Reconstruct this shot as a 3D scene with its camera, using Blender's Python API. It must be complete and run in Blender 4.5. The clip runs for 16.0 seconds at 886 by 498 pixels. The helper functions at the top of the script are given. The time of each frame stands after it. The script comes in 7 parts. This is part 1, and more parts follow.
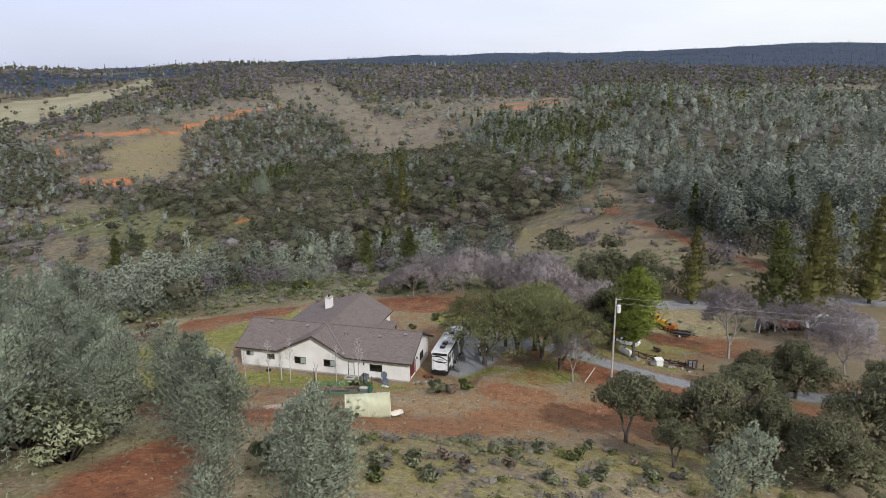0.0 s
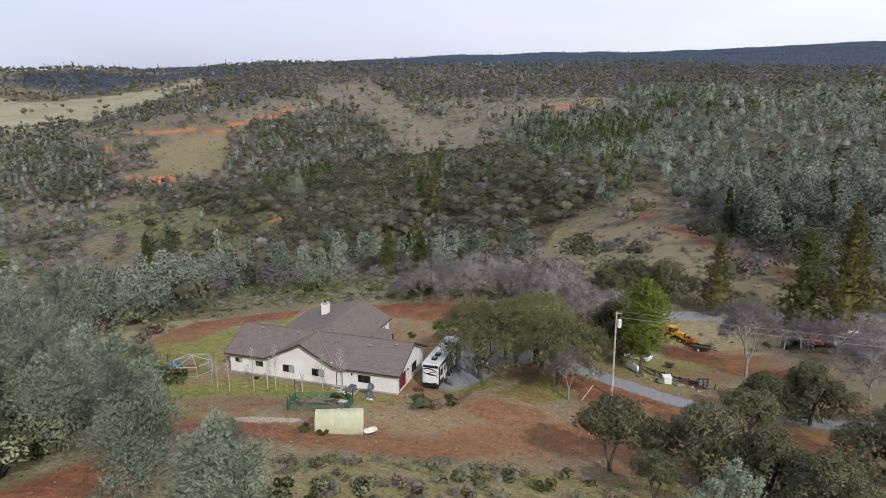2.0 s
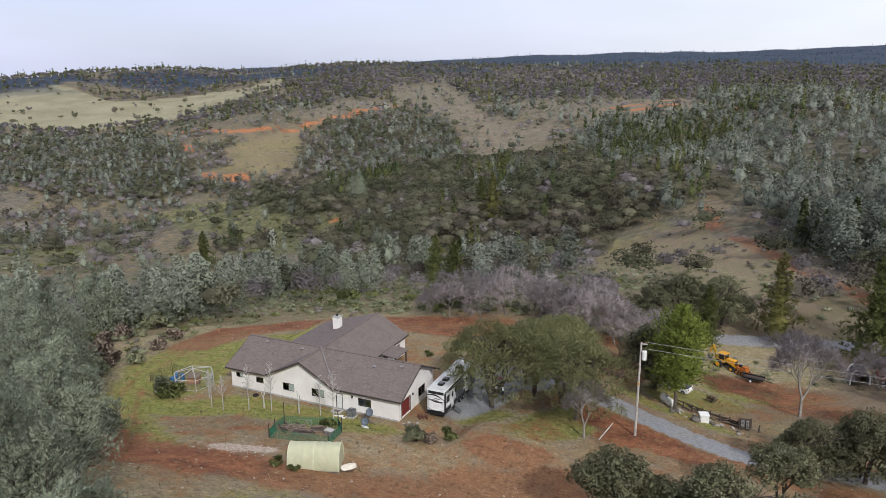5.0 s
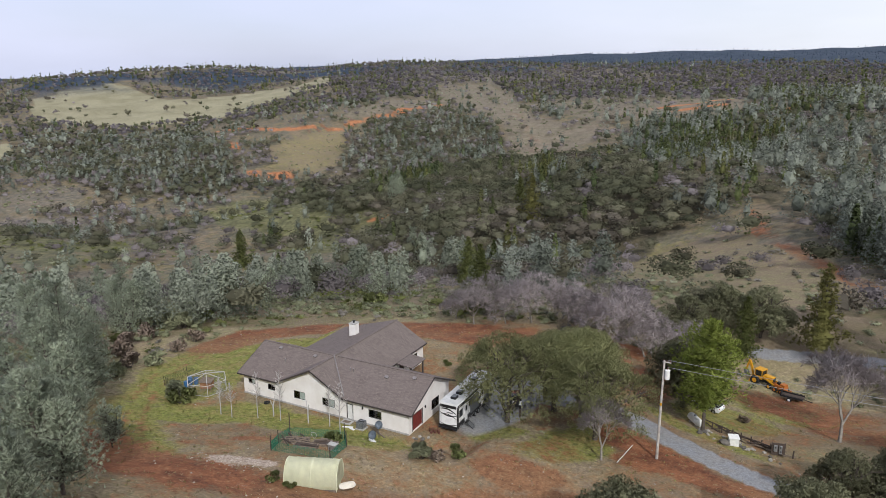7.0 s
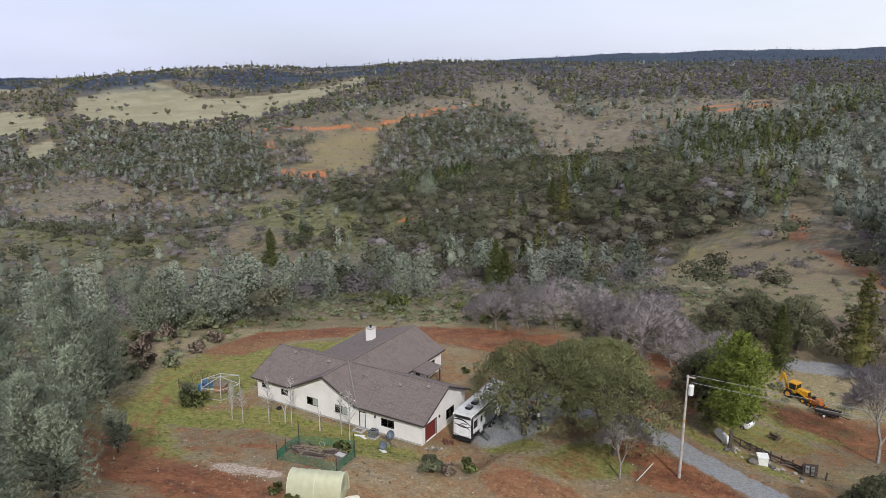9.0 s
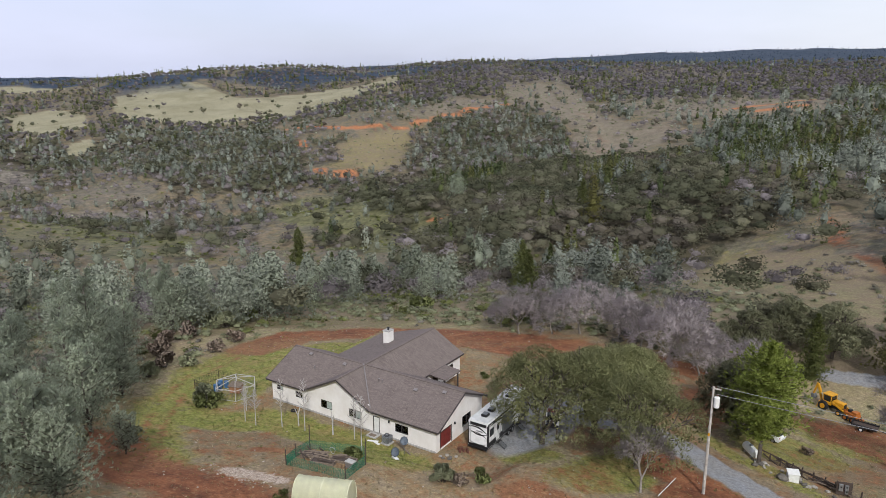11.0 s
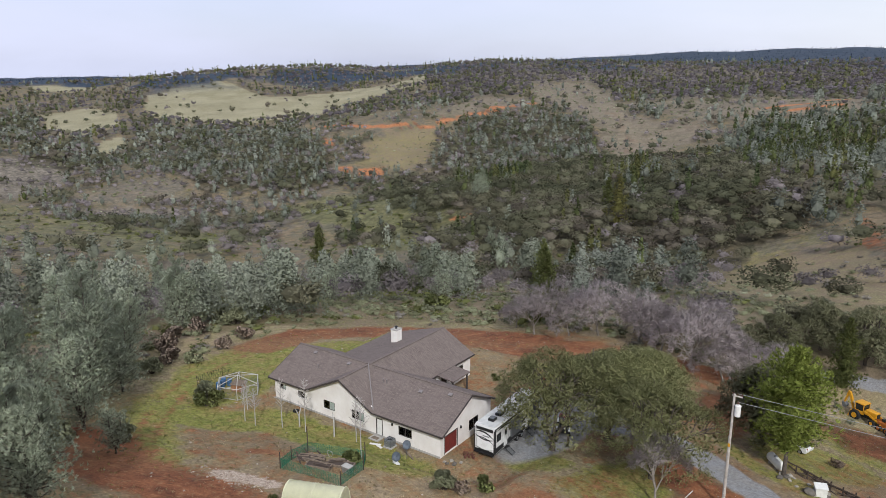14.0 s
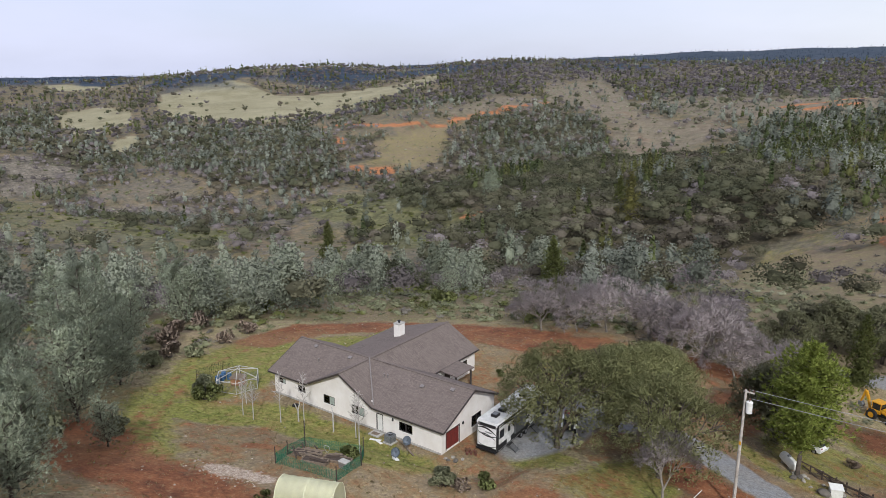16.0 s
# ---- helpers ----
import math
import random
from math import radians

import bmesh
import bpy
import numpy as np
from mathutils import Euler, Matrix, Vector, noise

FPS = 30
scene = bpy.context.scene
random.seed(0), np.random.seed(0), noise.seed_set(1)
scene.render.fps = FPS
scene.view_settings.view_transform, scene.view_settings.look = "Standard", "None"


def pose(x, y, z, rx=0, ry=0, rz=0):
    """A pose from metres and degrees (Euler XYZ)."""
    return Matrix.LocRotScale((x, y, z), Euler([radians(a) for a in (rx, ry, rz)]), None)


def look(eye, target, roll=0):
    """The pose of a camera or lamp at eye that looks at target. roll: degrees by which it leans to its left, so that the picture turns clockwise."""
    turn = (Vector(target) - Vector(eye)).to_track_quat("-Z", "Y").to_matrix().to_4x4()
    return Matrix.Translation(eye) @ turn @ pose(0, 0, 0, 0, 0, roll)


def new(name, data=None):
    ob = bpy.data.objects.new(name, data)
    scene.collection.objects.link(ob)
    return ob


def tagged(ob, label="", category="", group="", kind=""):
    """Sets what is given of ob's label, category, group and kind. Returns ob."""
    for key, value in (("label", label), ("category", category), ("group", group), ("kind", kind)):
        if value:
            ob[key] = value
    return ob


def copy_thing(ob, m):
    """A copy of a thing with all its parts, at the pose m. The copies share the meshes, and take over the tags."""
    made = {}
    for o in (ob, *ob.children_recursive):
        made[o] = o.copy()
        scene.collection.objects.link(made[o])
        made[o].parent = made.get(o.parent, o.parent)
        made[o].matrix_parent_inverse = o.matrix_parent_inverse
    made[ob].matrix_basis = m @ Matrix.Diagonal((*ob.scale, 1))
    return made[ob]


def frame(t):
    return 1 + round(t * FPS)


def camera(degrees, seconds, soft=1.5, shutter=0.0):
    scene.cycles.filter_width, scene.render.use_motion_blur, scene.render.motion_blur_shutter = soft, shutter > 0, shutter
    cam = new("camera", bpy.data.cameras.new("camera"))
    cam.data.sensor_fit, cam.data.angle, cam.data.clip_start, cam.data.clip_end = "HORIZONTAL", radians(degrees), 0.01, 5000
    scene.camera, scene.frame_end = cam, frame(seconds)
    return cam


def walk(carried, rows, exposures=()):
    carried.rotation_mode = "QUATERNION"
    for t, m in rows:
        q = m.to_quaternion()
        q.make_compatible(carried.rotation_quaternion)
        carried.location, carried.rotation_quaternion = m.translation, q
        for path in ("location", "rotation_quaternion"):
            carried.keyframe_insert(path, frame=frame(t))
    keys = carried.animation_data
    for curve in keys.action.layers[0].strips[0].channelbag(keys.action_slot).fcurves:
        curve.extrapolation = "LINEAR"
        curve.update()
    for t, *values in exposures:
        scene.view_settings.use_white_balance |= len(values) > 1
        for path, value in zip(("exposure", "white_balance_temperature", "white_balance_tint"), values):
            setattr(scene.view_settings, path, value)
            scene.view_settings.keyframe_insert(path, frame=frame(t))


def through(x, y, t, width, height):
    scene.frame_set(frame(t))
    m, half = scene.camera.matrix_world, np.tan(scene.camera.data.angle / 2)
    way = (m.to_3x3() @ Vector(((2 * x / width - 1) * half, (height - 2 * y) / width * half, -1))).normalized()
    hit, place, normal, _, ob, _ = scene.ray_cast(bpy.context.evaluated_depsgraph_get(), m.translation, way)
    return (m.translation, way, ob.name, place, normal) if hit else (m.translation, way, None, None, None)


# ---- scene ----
cam = camera(63.0, 16.0, soft=0.85)
PATH = [
    (0, (27.388, -88.480, 41.977), (26.838, -86.318, 41.422), 0.0),
    (0.5, (28.924, -87.083, 41.954), (28.334, -84.930, 41.399), 0.0),
    (1, (30.233, -85.255, 41.783), (29.608, -83.113, 41.227), 0.0),
    (1.5, (31.549, -83.671, 41.842), (30.894, -81.537, 41.285), 0.0),
    (2, (32.960, -82.125, 41.951), (32.272, -80.002, 41.394), 0.0),
    (2.5, (34.010, -80.269, 41.930), (33.292, -78.156, 41.375), 0.0),
    (3, (34.958, -78.336, 41.837), (34.206, -76.235, 41.283), 0.0),
    (3.5, (35.923, -76.637, 41.974), (35.134, -74.550, 41.418), 0.0),
    (4, (36.656, -74.816, 41.896), (35.827, -72.743, 41.340), 0.0),
    (6.5, (39.198, -67.845, 42.062), (38.187, -65.856, 41.504), 0.0),
    (7, (39.502, -66.785, 42.129), (38.466, -64.809, 41.570), 0.0),
    (7.5, (39.649, -65.681, 42.110), (38.588, -63.718, 41.550), 0.0),
    (8, (39.841, -64.801, 42.145), (38.756, -62.852, 41.586), 0.0),
    (8.5, (39.973, -64.119, 42.182), (38.865, -62.183, 41.622), 0.0),
    (9, (40.075, -63.395, 42.141), (38.944, -61.472, 41.581), 0.0),
    (11.5, (40.286, -59.840, 41.669), (39.054, -57.981, 41.108), 0.0),
    (12, (40.280, -59.148, 41.463), (39.036, -57.298, 40.903), 0.0),
    (12.5, (40.335, -58.479, 41.279), (39.078, -56.635, 40.719), 0.0),
    (13, (40.270, -57.739, 41.081), (39.002, -55.904, 40.520), 0.0),
    (13.5, (40.214, -57.058, 40.756), (38.938, -55.230, 40.196), 0.0),
    (14, (40.187, -56.429, 40.496), (38.900, -54.607, 39.934), 0.0),
    (14.5, (40.148, -55.828, 40.114), (38.852, -54.012, 39.552), 0.0),
    (15, (40.106, -55.399, 39.820), (38.803, -53.589, 39.258), 0.0),
    (15.5, (40.084, -54.894, 39.483), (38.773, -53.090, 38.921), 0.0),
    (16, (39.969, -54.350, 39.030), (38.651, -52.550, 38.468), 0.0),
]
walk(cam, [(t, look(eye, target, roll)) for t, eye, target, roll in PATH])

# ---- light ----
SUN_TO = Vector((0.65, -0.76, 0.0)).normalized() * math.cos(radians(36)) + Vector((0, 0, math.sin(radians(36))))
sun_data = bpy.data.lights.new("sun", "SUN")
sun_data.energy, sun_data.angle, sun_data.color = 2.65, radians(2.5), (0.98, 0.985, 0.968)
sun = new("sun", sun_data)
sun.matrix_world = look((0, 0, 60), Vector((0, 0, 60)) - SUN_TO)

world = bpy.data.worlds.new("sky")
scene.world = world
world.use_nodes = True
wn, wl = world.node_tree.nodes, world.node_tree.links
wn.clear()
sky = wn.new("ShaderNodeTexSky")
sky.sky_type, sky.sun_disc = "NISHITA", False
sky.sun_elevation, sky.sun_rotation = radians(36), math.atan2(0.65, -0.76)
sky.air_density, sky.dust_density, sky.altitude = 1.0, 2.0, 300
coord = wn.new("ShaderNodeTexCoord")
stretch = wn.new("ShaderNodeMapping")
stretch.inputs["Scale"].default_value = (1.0, 1.0, 3.5)
cloud = wn.new("ShaderNodeTexNoise")
cloud.inputs["Scale"].default_value, cloud.inputs["Detail"].default_value, cloud.inputs["Roughness"].default_value = 1.6, 5, 0.5
thick = wn.new("ShaderNodeMapRange")
thick.inputs["From Min"].default_value, thick.inputs["From Max"].default_value = 0.3, 0.7
thick.inputs["To Min"].default_value, thick.inputs["To Max"].default_value = 0.55, 0.97
dim = wn.new("ShaderNodeMix")
dim.data_type, dim.blend_type = "RGBA", "MULTIPLY"
dim.inputs[0].default_value = 1.0
dim.inputs[7].default_value = (0.085, 0.088, 0.1, 1)
veil = wn.new("ShaderNodeMix")
veil.data_type = "RGBA"
shade = wn.new("ShaderNodeMix")
shade.data_type = "RGBA"
shade.inputs[6].default_value, shade.inputs[7].default_value = (0.68, 0.72, 0.93, 1), (0.91, 0.94, 0.99, 1)
drift = wn.new("ShaderNodeTexNoise")
drift.inputs["Scale"].default_value, drift.inputs["Detail"].default_value = 0.9, 3
parted = wn.new("ShaderNodeSeparateXYZ")
slant = wn.new("ShaderNodeMath")
slant.operation = "MULTIPLY_ADD"
slant.inputs[1].default_value = 0.75
lift = wn.new("ShaderNodeMapRange")
lift.inputs["From Min"].default_value, lift.inputs["From Max"].default_value = 0.0, 0.75
wl.new(coord.outputs["Generated"], parted.inputs[0])
wl.new(coord.outputs["Generated"], drift.inputs["Vector"])
wl.new(parted.outputs["X"], slant.inputs[0])
wl.new(drift.outputs["Fac"], slant.inputs[2])
wl.new(slant.outputs[0], lift.inputs["Value"])
wl.new(lift.outputs[0], shade.inputs[0])
wl.new(shade.outputs[2], veil.inputs[7])
back, wout = wn.new("ShaderNodeBackground"), wn.new("ShaderNodeOutputWorld")
wl.new(coord.outputs["Generated"], stretch.inputs["Vector"])
wl.new(stretch.outputs[0], cloud.inputs["Vector"])
wl.new(cloud.outputs["Fac"], thick.inputs["Value"])
wl.new(sky.outputs[0], dim.inputs[6])
wl.new(dim.outputs[2], veil.inputs[6])
wl.new(thick.outputs[0], veil.inputs[0])
wl.new(veil.outputs[2], back.inputs["Color"])
wl.new(back.outputs[0], wout.inputs["Surface"])
back.inputs["Strength"].default_value = 1.0
scene.view_settings.exposure = 0.2

# ---- materials ----
class Nodes:
    """A node material under construction."""

    def __init__(self, name):
        self.mat = bpy.data.materials.new(name)
        self.mat.use_nodes = True
        self.tree = self.mat.node_tree
        self.tree.nodes.clear()
        self.out = self.add("ShaderNodeOutputMaterial")
        self.space = None

    def add(self, kind):
        return self.tree.nodes.new(kind)

    def link(self, a, b):
        self.tree.links.new(a, b)

    def pos(self):
        if not self.space:
            self.space = self.add("ShaderNodeTexCoord").outputs["Object"]
        return self.space

    def noise(self, scale, detail=4, rough=0.55, dist=0.0, vector=None):
        n = self.add("ShaderNodeTexNoise")
        n.inputs["Scale"].default_value, n.inputs["Detail"].default_value = scale, detail
        n.inputs["Roughness"].default_value, n.inputs["Distortion"].default_value = rough, dist
        self.link(vector or self.pos(), n.inputs["Vector"])
        return n.outputs["Fac"]

    def span(self, value, a, b, c=0.0, d=1.0):
        n = self.add("ShaderNodeMapRange")
        for key, v in (("From Min", a), ("From Max", b), ("To Min", c), ("To Max", d)):
            n.inputs[key].default_value = v
        self.link(value, n.inputs["Value"])
        return n.outputs[0]

    def math(self, op, a, b=0.0):
        n = self.add("ShaderNodeMath")
        n.operation = op
        for i, v in enumerate((a, b)):
            if isinstance(v, (int, float)):
                n.inputs[i].default_value = v
            else:
                self.link(v, n.inputs[i])
        return n.outputs[0]

    def mix(self, fac, a, b, blend="MIX"):
        n = self.add("ShaderNodeMix")
        n.data_type, n.blend_type = "RGBA", blend
        for i, v in ((0, fac), (6, a), (7, b)):
            if isinstance(v, (int, float)):
                n.inputs[i].default_value = v
            elif isinstance(v, tuple):
                n.inputs[i].default_value = (*v, 1) if len(v) == 3 else v
            else:
                self.link(v, n.inputs[i])
        return n.outputs[2]

    def attr(self, name):
        n = self.add("ShaderNodeAttribute")
        n.attribute_name = name
        return n

    def island(self):
        return self.add("ShaderNodeNewGeometry").outputs["Random Per Island"]

    def each(self):
        return self.add("ShaderNodeObjectInfo").outputs["Random"]

    def surface(self, color, rough=0.8, metal=0.0, bump=None, height=0.02, spec=0.3):
        p = self.add("ShaderNodeBsdfPrincipled")
        for key, v in (("Base Color", color), ("Roughness", rough), ("Metallic", metal), ("Specular IOR Level", spec)):
            if isinstance(v, tuple):
                p.inputs[key].default_value = (*v, 1)
            elif isinstance(v, (int, float)):
                p.inputs[key].default_value = v
            else:
                self.link(v, p.inputs[key])
        if bump is not None:
            b = self.add("ShaderNodeBump")
            b.inputs["Strength"].default_value, b.inputs["Distance"].default_value = 0.8, height
            self.link(bump, b.inputs["Height"])
            self.link(b.outputs[0], p.inputs["Normal"])
        self.link(p.outputs[0], self.out.inputs["Surface"])
        return self.mat


def plain(name, color, rough=0.7, metal=0.0, vary=0.25, scale=3.0, bump=0.004, spec=0.3):
    """A surface with stains at one scale and grain at another."""
    n = Nodes(name)
    stain, grain = n.noise(scale, 5, 0.6), n.noise(scale * 14, 3, 0.6)
    dark = tuple(c * (1 - vary) for c in color)
    light = tuple(min(1.0, c * (1 + vary * 0.5)) for c in color)
    col = n.mix(n.span(stain, 0.35, 0.68), dark, light)
    col = n.mix(n.span(grain, 0.3, 0.7, 0.0, 0.35), col, tuple(c * 0.75 for c in color))
    return n.surface(col, n.span(stain, 0.3, 0.7, rough - 0.08, min(1.0, rough + 0.08)), metal, grain, bump, spec)


def leafy(name, dark, light, through=0.25, attr=False):
    """Foliage: small leaves that differ one by one, a little light coming through."""
    n = Nodes(name)
    r = n.island()
    col = n.mix(r, dark, light)
    patch = n.noise(0.6, 3, 0.6)
    col = n.mix(n.span(patch, 0.35, 0.7, 0.0, 0.4), col, tuple(c * 0.75 for c in dark))
    if attr:
        col = n.mix(1.0, col, n.attr("tint").outputs["Color"], "MULTIPLY")
    else:
        tone = n.span(n.each(), 0, 1, 0.8, 1.18)
        mul = n.add("ShaderNodeVectorMath")
        mul.operation = "SCALE"
        n.link(col, mul.inputs[0])
        n.link(tone, mul.inputs["Scale"])
        col = mul.outputs[0]
    d, t, m = n.add("ShaderNodeBsdfDiffuse"), n.add("ShaderNodeBsdfTranslucent"), n.add("ShaderNodeMixShader")
    m.inputs[0].default_value = through
    n.link(col, d.inputs["Color"])
    n.link(col, t.inputs["Color"])
    n.link(d.outputs[0], m.inputs[1])
    n.link(t.outputs[0], m.inputs[2])
    n.link(m.outputs[0], n.out.inputs["Surface"])
    return n.mat


WOODS = leafy("wood_leaves", (0.88, 0.88, 0.88), (1.16, 1.16, 1.14), 0.35, True)
BARK = plain("bark", (0.11, 0.09, 0.075), 0.95, 0, 0.5, 2.0, 0.02)
BARK_PALE = plain("pale_bark", (0.26, 0.23, 0.2), 0.95, 0, 0.4, 3.0, 0.01)

# ---- terrain ----
# Landforms: place, height and reach in metres, from the wide hills down to the banks round the house.
HILLS_FAR = [(-2400, 1800, 33.33, 1100), (-1200, 2600, 27.57, 1100), (200, 3800, 67.96, 1100), (1800, 3400, 36.82, 1100), (-3400, 1500, -110.65, 1100), (-2200, 3400, -16.78, 1100), (3000, 500, 22.67, 1100), (-800, 1100, -14.35, 1100), (300, 1300, -50.10, 1100), (-1500, 600, -14.96, 1100)]
HILLS_MID = [(-420, 800, -16.53, 320), (-600, 520, -30.10, 260), (-900, 900, 5.15, 380), (-250, 300, -17.25, 190), (60, 420, 21.44, 240), (-150, 560, -7.95, 240), (300, 250, -21.52, 240), (-330, 80, -18.59, 200), (-700, 1250, 28.68, 420), (100, 900, 10.51, 380)]
VALLEY = [(-150, 190, -7.37, 60), (-60, 230, -1.35, 60), (0, 170, -16.18, 60), (70, 170, 1.92, 60), (-40, 100, -0.26, 60), (-130, 80, -1.98, 60), (40, 70, 7.72, 60), (-60, 20, -1.33, 60), (90, 10, -5.68, 60), (-20, -60, 14.55, 60), (50, -60, 2.82, 60), (30, 230, 13.93, 60)]
BANKS = [(-8, -16, -0.85, 16), (10, -9, -4.37, 16), (-25, -16, -3.26, 16), (0, -30, 0.97, 16), (-10, 12, 1.05, 16), (2, 20, -2.68, 16), (-40, 6, -1.69, 16), (22, 12, 1.67, 16), (32, 20, -3.63, 16), (32, 48, -5.72, 16), (-42, 34, -0.37, 16), (10, 35, 2.02, 16), (-2, -8, 1.66, 6), (10, -2, 1.66, 6), (-12, -3, -0.62, 6), (-2, -1, -1.68, 6), (4, 6, -0.62, 6), (-20, -2, -0.60, 6)]
# The canyon, its spurs and the hills round it, in metres.
RIDGES = [(-3884, 1697, 29.2, 600), (-721, 3247, 7.8, 600), (1135, 3151, 16.8, 600), (267, 1516, 23.0, 600), (-859, 1259, -14.0, 600), (-64, 2431, 20.0, 600), (-940, 382, -15.6, 300), (-1277, 708, -17.1, 300), (-23, 3483, -19.3, 300), (-4080, 881, 16.3, 300), (-1619, 498, -21.5, 300), (699, 3421, 12.3, 300), (340, 3470, -9.0, 300), (-2371, 1039, 4.3, 300), (-3602, 2079, 23.6, 300), (-3962, 1296, 30.5, 300), (-791, 3616, -10.9, 300), (-3365, 2439, -3.8, 300), (-357, 3235, 12.4, 300), (-1090, 3299, 13.0, 300), (-1428, 3167, -6.3, 300)]
SLOPES = [(-488, 754, 15.5, 180), (-343, 527, -8.9, 180), (-1484, 1104, 26.2, 180), (-605, 224, -15.0, 180), (-864, 1780, 9.0, 180), (-1533, 1460, 18.8, 180), (-1070, 1664, 16.4, 180), (-856, 801, -4.5, 180), (-634, 982, 15.2, 180), (-1146, 1083, -15.1, 180), (-1277, 355, -22.8, 180), (-1177, 1421, -19.0, 180), (-466, 1362, -11.1, 180), (-925, 1437, 9.3, 180), (-1712, 726, -20.7, 180), (-1406, 396, -19.8, 180), (330, 1143, 5.1, 180)]
SPURS = [(166, 86, -1.2, 110), (-633, 596, 5.3, 110), (-61, 787, 8.5, 110), (-585, 400, 7.5, 110), (-286, 730, -2.2, 110), (-687, 217, -25.6, 110), (-135, 606, -18.0, 110), (-588, 745, 14.4, 110), (-858, 432, -14.3, 110), (261, 678, -6.5, 110), (53, 710, 9.4, 110), (-387, 484, -10.1, 110), (-196, 846, 6.7, 110), (-229, 106, -2.3, 70), (-203, 281, 0.6, 70), (-392, 138, 9.9, 70), (-75, 449, -6.1, 70), (-228, 449, 8.3, 70), (67, 565, 5.3, 70), (-276, 542, 8.9, 70), (-493, 277, -17.2, 70), (-352, 363, -19.2, 70), (-484, 377, 5.1, 70)]
KNOLLS = [(96, 191, 3.8, 45), (-186, -7, 2.1, 45), (-85, 43, 1.5, 45), (-57, 181, -0.9, 45), (142, 389, 7.1, 45), (76, 297, -11.7, 45), (-33, 118, 1.7, 45), (58, 129, -2.5, 45), (-52, 288, 8.4, 45), (-132, 180, -3.0, 45), (-271, 285, 13.2, 45), (-160, 111, -6.9, 45), (-164, 317, 15.3, 45), (-23, 48, -0.6, 45), (66, 60, 0.8, 45), (34, 198, 6.3, 45), (-344, 203, -8.6, 45), (-117, 338, -21.4, 45), (-77, 386, 16.5, 45), (-18, 363, -7.5, 45), (-36, 223, -12.0, 45), (-160, 158, 10.5, 45), (-81, 244, 5.1, 45), (-226, 234, -11.3, 45)]
KNOLLS_B = [(-366, 94, -7.8, 45), (-207, 106, -9.7, 45), (140, 140, 2.6, 45), (-94, 124, -2.7, 45), (-115, -6, -0.8, 45)]
PLAN = 1.15  # metres in one unit of the plan
RIDGE_END = [(720, 3540, 18, 330), (1150, 3500, 16, 330)]
LAND = np.array(HILLS_FAR + HILLS_MID + VALLEY + BANKS + RIDGE_END)
CANYON = np.array(RIDGES + SLOPES + SPURS + KNOLLS + KNOLLS_B)


def ease(v):
    v = np.clip(v, 0, 1)
    return v * v * (3 - 2 * v)


def bumpy(x, y, seed=0):
    """Smooth value noise, 0 to 1."""
    x, y = np.asarray(x, float), np.asarray(y, float)
    xi, yi = np.floor(x).astype(np.int64), np.floor(y).astype(np.int64)
    fx, fy = ease(x - xi), ease(y - yi)

    def cell(i, j):
        h = (i * 374761393 + j * 668265263 + seed * 974634777) & 0x7FFFFFFF
        h = ((h ^ (h >> 13)) * 1274126177) & 0x7FFFFFFF
        return ((h ^ (h >> 16)) & 0xFFFF) / 65535.0

    a = cell(xi, yi) * (1 - fx) + cell(xi + 1, yi) * fx
    b = cell(xi, yi + 1) * (1 - fx) + cell(xi + 1, yi + 1) * fx
    return a * (1 - fy) + b * fy


def layered(x, y, seed=0, octaves=4):
    return sum(bumpy(x * 2**k, y * 2**k, seed + k) * 0.5 ** (k + 1) for k in range(octaves)) / (1 - 0.5**octaves)


def land(x, y):
    """Height of the ground."""
    xm, ym = np.asarray(x, float), np.asarray(y, float)
    x, y = xm / PLAN, ym / PLAN
    z = np.full(x.shape, 37.04)
    for cx, cy, up, reach in LAND:
        z = z + up * np.exp(-((x - cx) ** 2 + (y - cy) ** 2) / (2 * reach * reach))
    far = np.hypot(x - 10, y - 0)
    z = z + (layered(x / 60, y / 60, 5) - 0.5) * 8 * ease((far - 110) / 300)
    z = z + (layered(x / 260, y / 260, 9) - 0.5) * 14 * ease((far - 450) / 900)
    z = z + (layered(x / 5, y / 5, 3) - 0.5) * 0.35 * ease((far - 18) / 20)
    edge = np.maximum.reduce([-24.5 - x, x - 5.5, -1.2 - y, y - 24.0, np.zeros_like(x)])
    pad = 1 - ease(edge / 4.0)
    z = z * PLAN
    for cx, cy, up, reach in CANYON:
        z = z + up * np.exp(-((xm - cx) ** 2 + (ym - cy) ** 2) / (2 * reach * reach))
    return z * (1 - pad)


def ground_at(x, y):
    return float(land(np.array([x]), np.array([y]))[0])


def stroke(x, y, points, width, soft=0.5):
    """1 on a track of that width along the points, falling to 0 beside it."""
    best = np.full(np.shape(x), 1e9)
    for (ax, ay), (bx, by) in zip(points, points[1:]):
        dx, dy = bx - ax, by - ay
        k = np.clip(((x - ax) * dx + (y - ay) * dy) / (dx * dx + dy * dy), 0, 1)
        best = np.minimum(best, np.hypot(x - ax - k * dx, y - ay - k * dy))
    return 1 - ease((best - width / 2) / (soft * width) + 0.5)


